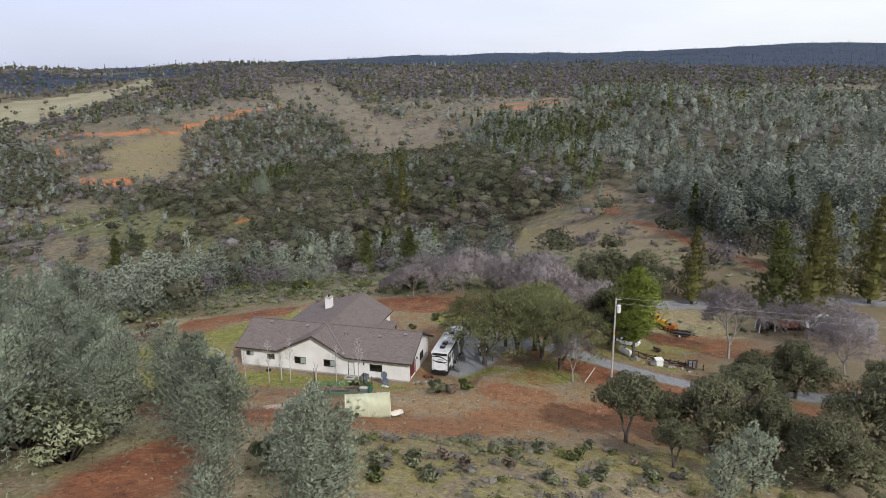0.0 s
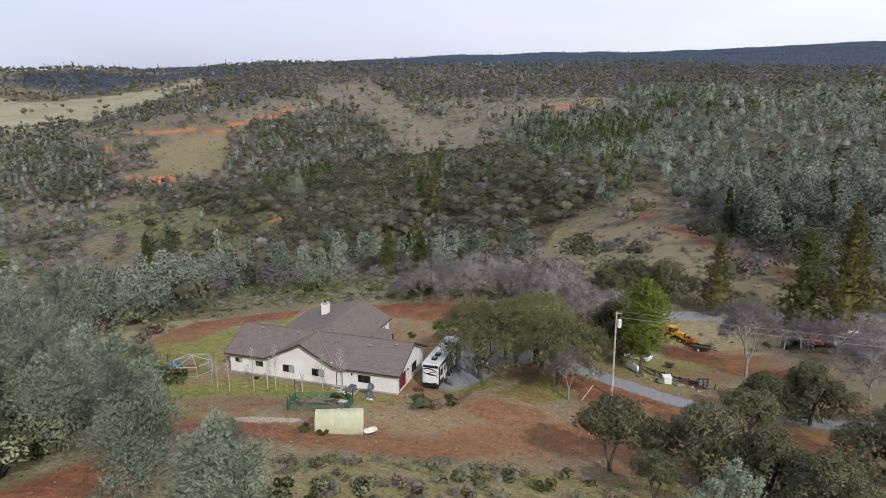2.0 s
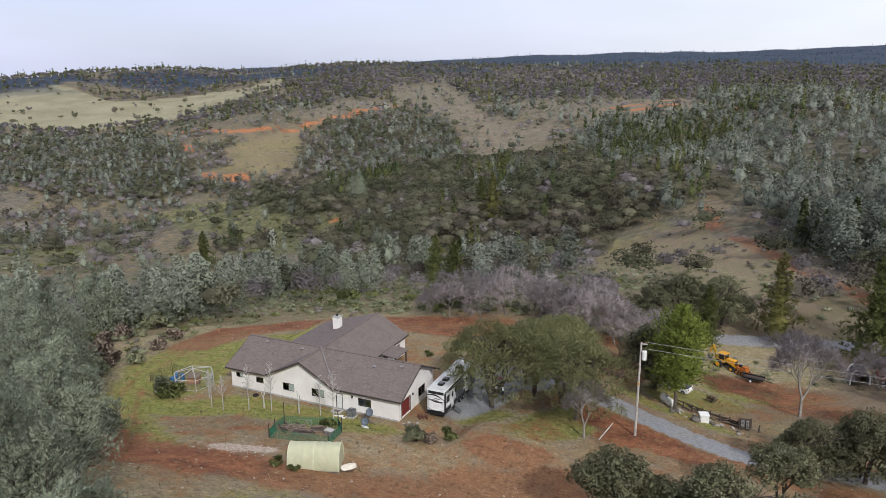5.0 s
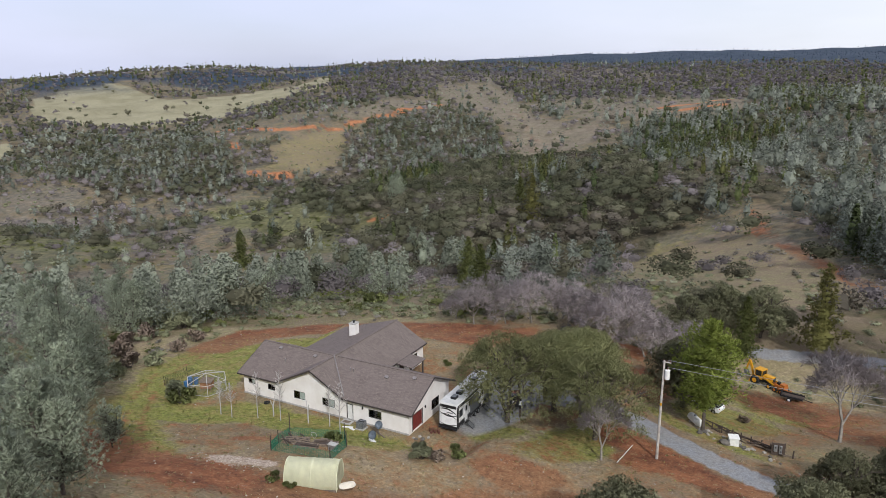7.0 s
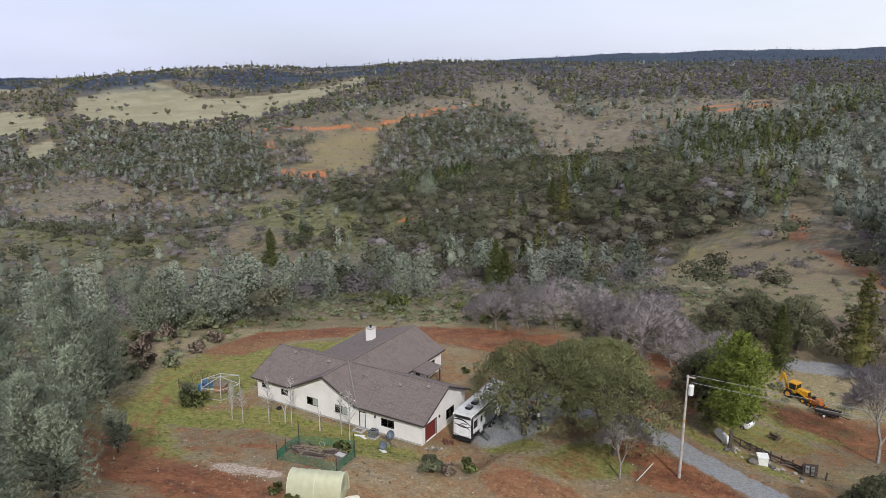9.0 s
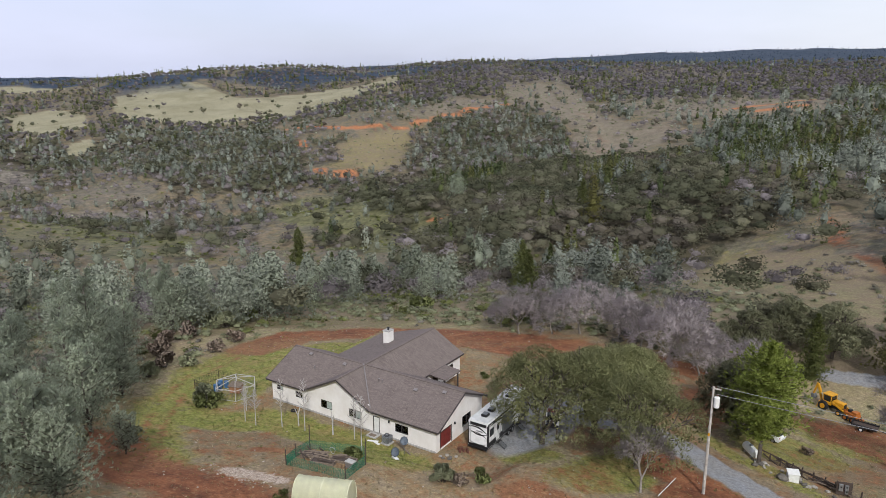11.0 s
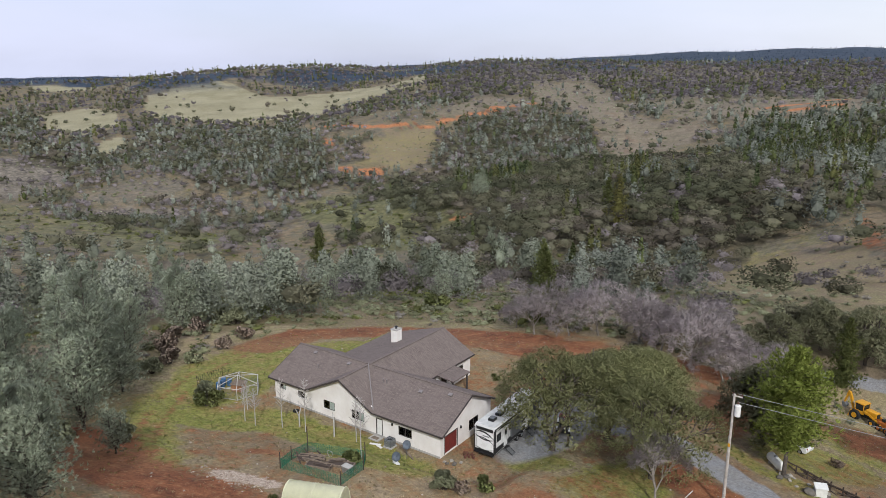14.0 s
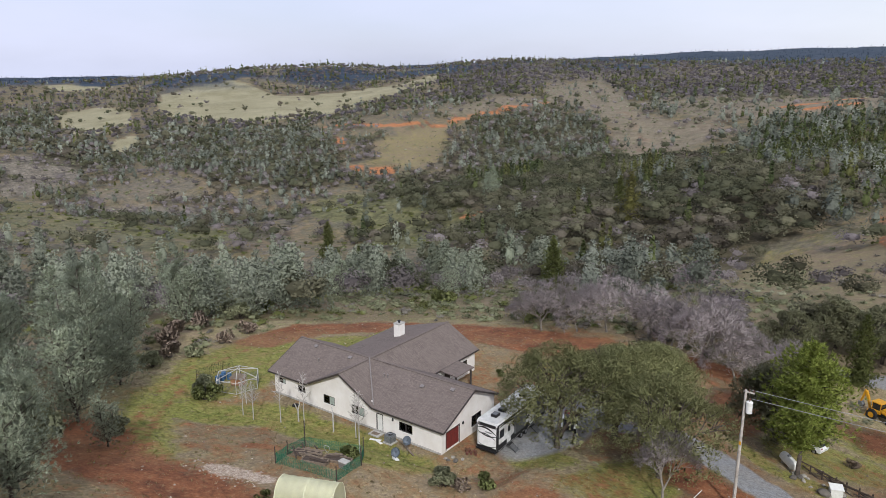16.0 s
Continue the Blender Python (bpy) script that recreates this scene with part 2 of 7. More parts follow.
def blobs(x, y, spots, soft=0.0):
    """1 inside any of the spots (place, half length, half width, turn in degrees)."""
    m = np.zeros(np.shape(x))
    for cx, cy, rx, ry, turn in spots:
        c, s = math.cos(radians(turn)), math.sin(radians(turn))
        u, v = (c * (x - cx) + s * (y - cy)) / rx, (c * (y - cy) - s * (x - cx)) / ry
        m = np.maximum(m, 1 - ease((np.hypot(u, v) - 0.75 + soft) / (0.5 + soft)))
    return m


DRIVE = [(5, 8), (8, 16), (13, 17.5), (19, 15.5), (24.6, 12.1), (29, 9.4), (33, 7.2), (38, 6.2), (46, 8), (60, 10)]
LOOP = [(25, 57.5), (28.5, 58.5), (36, 59.8), (46, 59), (70, 58)]
FRONT_ROAD = [(-24, -20), (-15, -23), (-5, -22), (2, -20.5), (8.4, -17.5), (15, -11), (21, -8), (28, -9), (36, -6), (48, 1)]
BACK_TRACK = [(-41, 14), (-41, 23), (-34, 28), (-25, 31), (-15, 34), (-8, 35), (0, 36)]
SIDE_TRACK = [(-14, -21), (-23, -15), (-30, -8), (-36.5, 1), (-40, 10), (-42, 20)]
RED_ROAD = [(-716, 688), (-640, 676), (-548, 661), (-504, 686), (-500, 756), (-483, 814), (-481, 922)]
HILL_TRACK = [(-362, 932), (-308, 817), (-275, 743), (-249, 692), (-216, 624)]
TRAIL_R = [(16, 241), (24, 202), (33, 174), (47, 135), (56, 110), (62, 92)]
MEADOW = [(-28, 201), (-13, 215), (-1, 222), (12, 224)]


# Stretches of the hills by what grows there: their outlines, in metres.
GRASSLAND = [
    [(-1400, 877), (-1391, 935), (-1399, 1066), (-1329, 1058), (-1114, 967), (-1089, 1038), (-1062, 1149), (-1032, 1270), (-1104, 1473), (-912, 1227), (-887, 1108), (-872, 1020), (-864, 946), (-850, 825), (-898, 774), (-905, 709), (-980, 711), (-1116, 706), (-1227, 757)],
    [(-1437, 661), (-1398, 739), (-1261, 724), (-1135, 652), (-1042, 547), (-1018, 491), (-1248, 581)],
    [(-941, 489), (-983, 558), (-902, 512), (-858, 453)],
    [(-1965, 897), (-1936, 996), (-1698, 954), (-1740, 890), (-1876, 874)],
]
DRY_SLOPES = [
    [(-536, 592), (-538, 636), (-505, 686), (-461, 647), (-425, 567), (-422, 533), (-445, 524), (-477, 529)],
    [(6, 182), (23, 186), (42, 166), (48, 143), (49, 106), (41, 93), (20, 99), (-1, 126), (-22, 184), (-10, 195)],
    [(-23, 208), (-2, 209), (23, 195), (28, 133), (18, 111), (-7, 164)],
]
PALE_CLEARINGS = [
    [(-658, 1239), (-598, 1356), (-461, 1147), (-330, 875), (-239, 763), (-176, 739), (-156, 687), (-218, 613), (-261, 661), (-312, 762), (-415, 881), (-516, 976)],
    [(-359, 967), (-287, 1043), (-175, 1052), (-64, 1020), (-30, 689), (-112, 738), (-201, 761)],
    [(35, 681), (151, 879), (442, 1303), (348, 984), (197, 787), (93, 606)],
    [(-560, 786), (-608, 983), (-506, 950), (-468, 833), (-509, 767), (-522, 721)],
]
THICK_WOODS = [
    [(-960, 400), (-974, 501), (-869, 496), (-932, 545), (-986, 619), (-848, 662), (-673, 633), (-588, 588), (-492, 497), (-452, 447), (-469, 405), (-513, 388), (-530, 362), (-616, 398), (-714, 459), (-807, 458), (-767, 383), (-814, 331)],
    [(-443, 623), (-453, 696), (-461, 776), (-404, 809), (-340, 790), (-276, 688), (-257, 617), (-277, 555), (-312, 530), (-347, 516), (-388, 531)],
    [(-1530, 602), (-1612, 743), (-1284, 590), (-980, 432), (-955, 356)],
]
OAK_BELT = [
    [(-419, 459), (-393, 514), (-296, 504), (-230, 538), (-176, 601), (-111, 572), (-27, 309), (-3, 263), (-3, 240), (-16, 224), (-14, 199), (-42, 202), (-80, 189), (-118, 196), (-159, 249), (-228, 275)],
]
GREY_STANDS = [
    [(-21, 499), (22, 494), (86, 530), (167, 627), (283, 759), (93, 113), (81, 112), (63, 130), (49, 169), (33, 216), (15, 266)],
    [(-113, 192), (-83, 194), (-43, 207), (-36, 179), (-47, 141), (-88, 160)],
]
PINE_STANDS = [
    [(-105, 602), (-52, 607), (3, 527), (26, 462), (-6, 410), (-35, 399), (-53, 370)],
    [(-222, 325), (-290, 494), (-264, 509), (-218, 423), (-177, 294)],
    [(-154, 391), (-157, 509), (-104, 390), (-118, 359)],
]
GREEN_BRUSH = [
    [(-437, 361), (-430, 424), (-403, 457), (-186, 279), (-149, 235), (-137, 190), (-149, 170), (-239, 247), (-279, 250)],
    [(-390, 154), (-565, 279), (-353, 197), (-298, 205), (-271, 177), (-296, 154), (-350, 153)],
]
ROCKY_BRUSH = [
    [(-657, 298), (-658, 352), (-652, 395), (-581, 376), (-538, 348), (-560, 321), (-596, 287)],
]
BROWN_BRUSH = [
    [(-854, 312), (-868, 389), (-782, 371), (-722, 332), (-695, 273), (-703, 245)],
    [(-592, 258), (-572, 305), (-502, 322), (-473, 290), (-531, 269)],
]
CHAPARRAL = [
    [(-699, 243), (-615, 255), (-366, 152), (-288, 155), (-250, 168), (-257, 134), (-306, 107), (-310, 84)],
]
SILVER_PINES = [
    [(-253, 49), (-271, 97), (-252, 118), (-236, 161), (-252, 207), (-238, 228), (-146, 146), (-72, 66), (-54, 35), (-63, 25), (-66, 10), (-79, 4), (-100, -6)],
]
HAZY_WOODS = [
    [(-907, 1252), (-984, 1527), (-790, 1522), (-625, 1534), (-496, 1727), (-151, 1928), (-10, 1943), (21, 843), (-186, 1109), (-340, 1077), (-466, 1184), (-608, 1378), (-669, 1247), (-605, 1013), (-670, 941)],
    [(-340, 2168), (154, 2164), (483, 2317), (927, 2317), (499, 1163), (372, 1451), (153, 899), (-75, 1107)],
    [(-1375, 1096), (-1411, 1354), (-1321, 1576), (-1225, 1461), (-1329, 1334), (-1305, 1212)],
]

CUTTINGS = [(-454, 511, 17, 11, 42), (-485, 508, 8, 9, 42), (-583, 586, 7, 22, 45), (-100, 810, 46, 9, 5), (19, 683, 30, 8, 0), (-76, 763, 40, 8, 0), (-488, 819, 14, 20, 10), (-174, 259, 6, 5, 20)]


def within(x, y, outlines):
    """1 inside any of the outlines, 0 outside."""
    x, y = np.asarray(x, float), np.asarray(y, float)
    m = np.zeros(x.shape, bool)
    for line in outlines:
        one = np.zeros(x.shape, bool)
        for (ax, ay), (bx, by) in zip(line, line[1:] + line[:1]):
            if ay != by:
                one ^= ((ay > y) != (by > y)) & (x < ax + (y - ay) * (bx - ax) / (by - ay))
        m |= one
    return m.astype(float)


def covers(x, y):
    """How much of each ground cover lies at a place: red dirt, green grass, dry grass, gravel; and pale stones."""
    xm, ym = x, y
    x, y = x / PLAN, y / PLAN
    wob = (layered(x / 6, y / 6, 21) - 0.5) * 3
    wob2 = (layered(x / 6, y / 6, 31) - 0.5) * 3
    far = np.hypot(x, y)
    big = 1 + ease((far - 150) / 400) * 14
    u, v = x + wob * big, y + wob2 * big
    um, vm = u * PLAN, v * PLAN
    red = np.maximum.reduce([
        stroke(u, v, FRONT_ROAD, 7.5, 0.9), stroke(u, v, BACK_TRACK, 8.5, 0.5),
        blobs(u, v, [(-4.5, -43, 4.5, 14, 8), (23.5, 5.0, 4.5, 2.8, 20), (-11, -12, 2.4, 1.3, 10), (44, 1.5, 7, 4, 0), (14, -5, 6, 4, 0), (20, -9, 8, 5, 0),
                     (-13, -24, 8, 4, 0), (-6, 30, 6, 3, 20), (12, 40, 7, 4, 30), (18, 30, 4, 9, 10), (1, 30, 5, 3, 0)], 0.4),
        blobs(um, vm, CUTTINGS) * 0.9,
        blobs(u, v, [(36, 38, 13, 7, 0), (42, 31, 9, 5, 0)], 0.4) * 0.8,
        stroke(u, v, [(19.5, 10), (25, 6.5), (31, 3.8), (37, 2.4)], 5, 0.6),
        blobs(u, v, [(9, -3, 9, 5, 0), (14, 1, 6, 6, 0), (25, 0, 6, 5, 0), (24, -14, 14, 5, 8), (-14, -15, 5, 2.5, 10), (36, 38, 14, 8, 0), (33, 25, 9, 6, 0), (42, 30, 10, 6, 0), (39, 8, 8, 12, 0), (48, 14, 8, 8, 0), (6, 31, 16, 3, 5)], 0.5) * 0.55,
        stroke(um, vm, RED_ROAD, 12, 0.5) * 0.9, stroke(um, vm, HILL_TRACK, 7, 0.6) * 0.6, stroke(um, vm, TRAIL_R, 6, 0.6) * 0.75,
    ])
    red = np.maximum(red, blobs(u, v, [(-10, 30, 14, 5, 8), (4, 34, 8, 4, 10)], 0.3) * 0.8)
    tan = np.maximum.reduce([
        blobs(u, v, [(33, 52, 12, 6, -10), (24, 46, 8, 5, 0), (40, 46, 10, 5, 0)]),
        blobs(u, v, [(-48, 20, 9, 5, 60), (-50, 8, 9, 5, 60), (8, -2, 10, 5, 10), (12, 4, 6, 5, 0), (2, -10, 9, 5, 0), (-9, -17, 4, 2, 0), (30, -26, 16, 6, 0)]) * 0.8,
        within(um, vm, GRASSLAND), within(um, vm, DRY_SLOPES) * 0.45, within(um, vm, PALE_CLEARINGS) * 0.3,
        stroke(um, vm, MEADOW, 9, 0.6) * 0.85, stroke(um, vm, HILL_TRACK, 18, 0.6) * 0.7,
    ])
    yard = 1 - ease((np.hypot(x + 2, (y - 2) * 1.0) - 42) / 14)
    tan = np.maximum(tan, yard * (0.35 + 0.4 * layered(x / 9, y / 9, 41)))
    meadows = ease((far - 380) / 100)
    tan = tan * (1 - 0.7 * meadows * ease((layered(x / 90, y / 90, 43) - 0.55) * 6))
    green = np.maximum.reduce([
        blobs(u, v, [(-10, -4, 12, 3.2, 0), (-3, -6, 6, 3, 10), (-22, -8, 7, 3.5, 30), (-30, 0, 5, 9, 20), (-33, 9, 5, 9, 10), (-28, 17, 7, 5, 0)]),
        blobs(u, v, [(2, 24, 6, 4, 0), (5, 19, 3, 4, 0), (28, 26, 7, 5, 20), (34, 36, 9, 5, 0), (26, 17.5, 8, 1.4, -30), (16, 5, 8, 4, 60), (8, 4, 3, 3, 0)]) * 0.8,
        stroke(u, v, SIDE_TRACK, 6, 0.7) * 0.9,
        blobs(u, v, [(18, -24, 15, 7, 8), (30, -22, 10, 7, 0), (6, -27, 8, 5, 20), (12, -34, 12, 6, 0)], 0.3) * 0.5,
        within(um, vm, GRASSLAND) * 0.12, within(um, vm, DRY_SLOPES[:1]) * 0.35, stroke(um, vm, MEADOW, 22, 0.8) * 0.5,
    ])
    near = 1 - ease((np.hypot(x - 2, y - 6) - 34) / 10)
    red = np.maximum(red, near * (0.3 + 0.36 * layered(x / 3, y / 3, 45)) * (1 - 0.9 * green))
    red = np.maximum(red, np.maximum(stroke(x + 0.8, y + 0.5, SIDE_TRACK, 0.8, 0.8), stroke(x - 0.8, y - 0.5, SIDE_TRACK, 0.8, 0.8)) * (0.35 + 0.4 * layered(x / 4, y / 4, 46)))
    gravel = np.maximum.reduce([stroke(x + wob * 0.15, y + wob2 * 0.15, DRIVE, 3.8, 0.18), stroke(x + wob * 0.2, y + wob2 * 0.2, LOOP, 4.0, 0.25),
                                blobs(x + wob * 0.2, y + wob2 * 0.2, [(5, 12, 4.2, 9, 0), (9, 17, 5, 3.5, 0)])])
    stones = blobs(u, v, [(-7.5, -18, 2.6, 1.1, 15), (-4.4, -17, 1.5, 0.8, 15)])
    return red, green, tan, gravel, stones


def scars(x, y):
    """Bare orange cuttings along the far road."""
    u, v = x + (layered(x / 30, y / 30, 25) - 0.5) * 18, y + (layered(x / 30, y / 30, 35) - 0.5) * 18
    return np.maximum.reduce([blobs(u, v, CUTTINGS), stroke(u, v, RED_ROAD, 14, 0.6)])


def brushy(x, y):
    """Low far-off brush that covers the slopes between the trees."""
    return ease((np.hypot(x - 37, y + 67) - 125) / 90) * (0.6 + 0.4 * layered(x / 50, y / 50, 97))


def hazy_canopy(x, y):
    """Closed far woods, too distant for single trees; their colour carries the haze."""
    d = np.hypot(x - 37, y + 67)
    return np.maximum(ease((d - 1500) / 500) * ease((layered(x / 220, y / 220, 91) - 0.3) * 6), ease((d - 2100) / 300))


def sheet():
    """The ground: one sheet on rings about the house, finest near it."""
    radii = [0.0]
    step = 0.8
    while radii[-1] < 4850:
        r = radii[-1]
        radii.append(r + (step if r < 62 else step + (r - 62) * 0.021))
    radii = np.array(radii[1:])
    front = np.linspace(radians(55), radians(215), 410)
    rear = np.linspace(radians(215), radians(415), 130)[1:-1]
    turn = np.concatenate([front, rear])
    cx, cy = 8.0, -6.0
    x = cx + np.outer(radii, np.cos(turn))
    y = cy + np.outer(radii, np.sin(turn))
    nr, na = x.shape
    x, y = np.append(x.ravel(), cx), np.append(y.ravel(), cy)
    z = land(x, y)
    i, j = np.meshgrid(np.arange(nr - 1), np.arange(na), indexing="ij")
    k = (j + 1) % na
    quads = np.stack([i * na + j, (i + 1) * na + j, (i + 1) * na + k, i * na + k], -1).reshape(-1, 4)
    tip = nr * na
    a = np.arange(na)
    fan = np.stack([np.full(na, tip), a, (a + 1) % na], -1)
    me = bpy.data.meshes.new("ground")
    me.from_pydata(np.stack([x, y, z], -1), [], quads.tolist() + fan.tolist())
    me.polygons.foreach_set("use_smooth", np.ones(len(me.polygons), bool))
    red, green, tan, gravel, stones = covers(x, y)
    pale, cut = within(x, y, GRASSLAND), scars(x, y)
    open_land = np.maximum(within(x, y, DRY_SLOPES), within(x, y, PALE_CLEARINGS))
    heath = np.maximum.reduce([within(x, y, PALE_CLEARINGS) * 0.55, within(x, y, BROWN_BRUSH), within(x, y, HAZY_WOODS) * 0.9, within(x, y, ROCKY_BRUSH) * 0.4])
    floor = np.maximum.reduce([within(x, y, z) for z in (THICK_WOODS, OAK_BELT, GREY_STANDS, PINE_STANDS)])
    verdant = np.maximum(within(x, y, GREEN_BRUSH), within(x, y, CHAPARRAL) * 0.6)
    for name, cols in (("cover", (red, green, tan, pale)), ("cover_b", (gravel, stones, hazy_canopy(x, y), cut)), ("cover_c", (brushy(x, y) * (1 - pale) * (1 - cut) * (1 - 0.75 * open_land), heath * (1 - cut), floor * (1 - cut), verdant))):
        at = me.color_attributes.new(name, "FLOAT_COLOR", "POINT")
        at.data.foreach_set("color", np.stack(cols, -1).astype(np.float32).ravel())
    return me


def earth():
    n = Nodes("earth")
    c, b = n.add("ShaderNodeSeparateColor"), n.add("ShaderNodeSeparateColor")
    n.link(n.attr("cover").outputs["Color"], c.inputs[0])
    n.link(n.attr("cover_b").outputs["Color"], b.inputs[0])
    broad, mid, fine, speck = n.noise(0.035, 5, 0.6), n.noise(0.35, 6, 0.65), n.noise(2.2, 5, 0.7), n.noise(9.0, 3, 0.7)
    rough = n.math("ADD", n.math("MULTIPLY", mid, 0.55), n.math("MULTIPLY", fine, 0.45))

    def cover(mask, strength=0.9):
        """The mask, its edges broken up by the noise."""
        return n.span(n.math("ADD", mask, n.math("MULTIPLY", n.math("SUBTRACT", rough, 0.5), strength * 3.2)), 0.3, 0.75)

    litter = n.mix(n.span(fine, 0.3, 0.7), (0.125, 0.098, 0.06), (0.26, 0.205, 0.135))
    litter = n.mix(n.span(mid, 0.4, 0.65), litter, (0.13, 0.125, 0.06))
    litter = n.mix(n.span(broad, 0.42, 0.62, 0.0, 0.7), litter, (0.21, 0.16, 0.12))
    dry = n.mix(n.span(fine, 0.3, 0.7), (0.19, 0.155, 0.1), (0.36, 0.31, 0.205))
    dry = n.mix(n.span(mid, 0.42, 0.62, 0.0, 0.75), dry, (0.2, 0.195, 0.095))
    dry = n.mix(n.span(n.noise(0.9, 5, 0.7), 0.5, 0.66, 0.0, 0.6), dry, (0.16, 0.125, 0.085))
    dry = n.mix(n.span(broad, 0.42, 0.6, 0.0, 0.3), dry, (0.25, 0.17, 0.1))
    green = n.mix(n.span(fine, 0.3, 0.7), (0.12, 0.145, 0.032), (0.27, 0.265, 0.08))
    green = n.mix(n.span(mid, 0.42, 0.6, 0.0, 0.7), green, (0.25, 0.185, 0.08))
    red = n.mix(n.span(mid, 0.35, 0.65), (0.115, 0.044, 0.026), (0.255, 0.105, 0.052))
    red = n.mix(n.span(speck, 0.58, 0.7, 0.0, 0.6), red, (0.36, 0.2, 0.13))
    red = n.mix(n.span(broad, 0.45, 0.6, 0.0, 0.6), red, (0.235, 0.14, 0.075))
    gravel = n.mix(n.span(speck, 0.3, 0.7), (0.17, 0.175, 0.19), (0.31, 0.32, 0.345))
    gravel = n.mix(n.span(mid, 0.42, 0.62, 0.0, 0.5), gravel, (0.25, 0.235, 0.22))
    stones = n.mix(n.span(speck, 0.4, 0.6), (0.26, 0.19, 0.145), (0.5, 0.43, 0.37))
    tufty = n.noise(1.3, 6, 0.75)
    dry = n.mix(n.span(tufty, 0.52, 0.64, 0.0, 0.7), dry, (0.4, 0.325, 0.19))
    green = n.mix(n.span(tufty, 0.55, 0.68, 0.0, 0.55), green, (0.34, 0.29, 0.14))
    green = n.mix(n.span(tufty, 0.5, 0.38, 0.0, 0.75), green, (0.075, 0.1, 0.022))
    red = n.mix(n.span(tufty, 0.55, 0.66, 0.0, 0.6), red, (0.3, 0.2, 0.11))
    red = n.mix(n.span(tufty, 0.47, 0.34, 0.0, 0.7), red, (0.085, 0.04, 0.026))
    col = n.mix(cover(c.outputs[2], 1.1), litter, dry)
    col = n.mix(cover(c.outputs[1], 1.1), col, green)
    col = n.mix(cover(c.outputs[0], 0.8), col, red)
    brush = n.add("ShaderNodeSeparateColor")
    n.link(n.attr("cover_c").outputs["Color"], brush.inputs[0])
    scrub = n.mix(n.span(n.noise(0.05, 4, 0.6), 0.4, 0.6), (0.075, 0.08, 0.055), (0.105, 0.092, 0.09))
    scrub = n.mix(n.span(n.noise(0.9, 4, 0.7), 0.35, 0.65), scrub, (0.15, 0.142, 0.115))
    col = n.mix(n.math("MULTIPLY", brush.outputs[0], n.span(n.noise(0.06, 8, 0.78), 0.44, 0.54)), col, scrub)
    patchy = n.noise(0.11, 7, 0.75)
    clumpy = n.mix(n.span(n.noise(0.33, 6, 0.72), 0.4, 0.6), (0.6, 0.6, 0.58), (1.3, 1.28, 1.25))
    heath = n.mix(n.span(patchy, 0.38, 0.6), (0.1, 0.088, 0.08), (0.228, 0.206, 0.176))
    col = n.mix(n.math("MULTIPLY", brush.outputs[1], 0.9), col, heath)
    # ground under the stands, darkened in colour for the trees' shade
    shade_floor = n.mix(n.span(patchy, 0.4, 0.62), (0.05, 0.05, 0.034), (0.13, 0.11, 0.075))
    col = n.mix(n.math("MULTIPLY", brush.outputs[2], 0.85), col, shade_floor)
    leafy_ground = n.mix(n.span(patchy, 0.38, 0.62), (0.085, 0.09, 0.045), (0.17, 0.17, 0.085))
    col = n.mix(n.math("MULTIPLY", n.attr("cover_c").outputs["Alpha"], 0.85), col, leafy_ground)
    col = n.mix(n.math("MULTIPLY", brush.outputs[0], 0.8), col, n.mix(1.0, col, clumpy, "MULTIPLY"))
    grass = n.mix(n.span(n.noise(0.02, 5, 0.6), 0.35, 0.65), (0.215, 0.2, 0.132), (0.305, 0.285, 0.2))
    col = n.mix(cover(n.attr("cover").outputs["Alpha"], 0.3), col, n.mix(n.span(fine, 0.4, 0.7, 0.0, 0.4), grass, (0.25, 0.225, 0.12)))
    col = n.mix(cover(n.attr("cover_b").outputs["Alpha"], 0.6), col, n.mix(n.span(mid, 0.35, 0.65), (0.27, 0.1, 0.045), (0.46, 0.21, 0.1)))
    col = n.mix(cover(b.outputs[1], 0.9), col, stones)
    col = n.mix(cover(b.outputs[0], 0.25), col, gravel)
    # closed far woods, with blue distance haze mixed into the ground colour
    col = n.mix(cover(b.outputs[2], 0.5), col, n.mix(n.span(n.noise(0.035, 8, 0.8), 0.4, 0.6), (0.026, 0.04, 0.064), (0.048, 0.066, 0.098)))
    grain = n.mix(n.span(n.noise(3.2, 6, 0.8), 0.32, 0.68), (0.62, 0.6, 0.58), (1.36, 1.34, 1.3))
    col = n.mix(1.0, col, grain, "MULTIPLY")
    return n.surface(col, 0.97, 0, fine, 0.06, 0.15)


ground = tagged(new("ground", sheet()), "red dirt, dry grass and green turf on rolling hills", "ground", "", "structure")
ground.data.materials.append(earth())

# ---- woods ----
import itertools

rng = np.random.default_rng(7)


def ball_points(n, r, flat=1.0):
    """Points within a ball, most near its skin."""
    p = r.normal(size=(n, 3))
    p /= np.linalg.norm(p, axis=1)[:, None]
    p *= (0.55 + 0.45 * r.random((n, 1)) ** 0.5)
    p[:, 2] *= flat
    return p


def scraps(centres, size, r, up=0.35):
    """One small triangle of leaves at each centre, turned at random."""
    n = len(centres)
    a = r.normal(size=(n, 3))
    a[:, 2] *= 0.8
    a /= np.linalg.norm(a, axis=1)[:, None]
    b = np.cross(a, r.normal(size=(n, 3)))
    b /= np.linalg.norm(b, axis=1)[:, None]
    s = size * (0.6 + 0.8 * r.random((n, 1)))
    return np.stack([centres + a * s, centres - a * s * 0.6 + b * s * 0.6, centres - a * s * 0.6 - b * s * 0.6], 1)


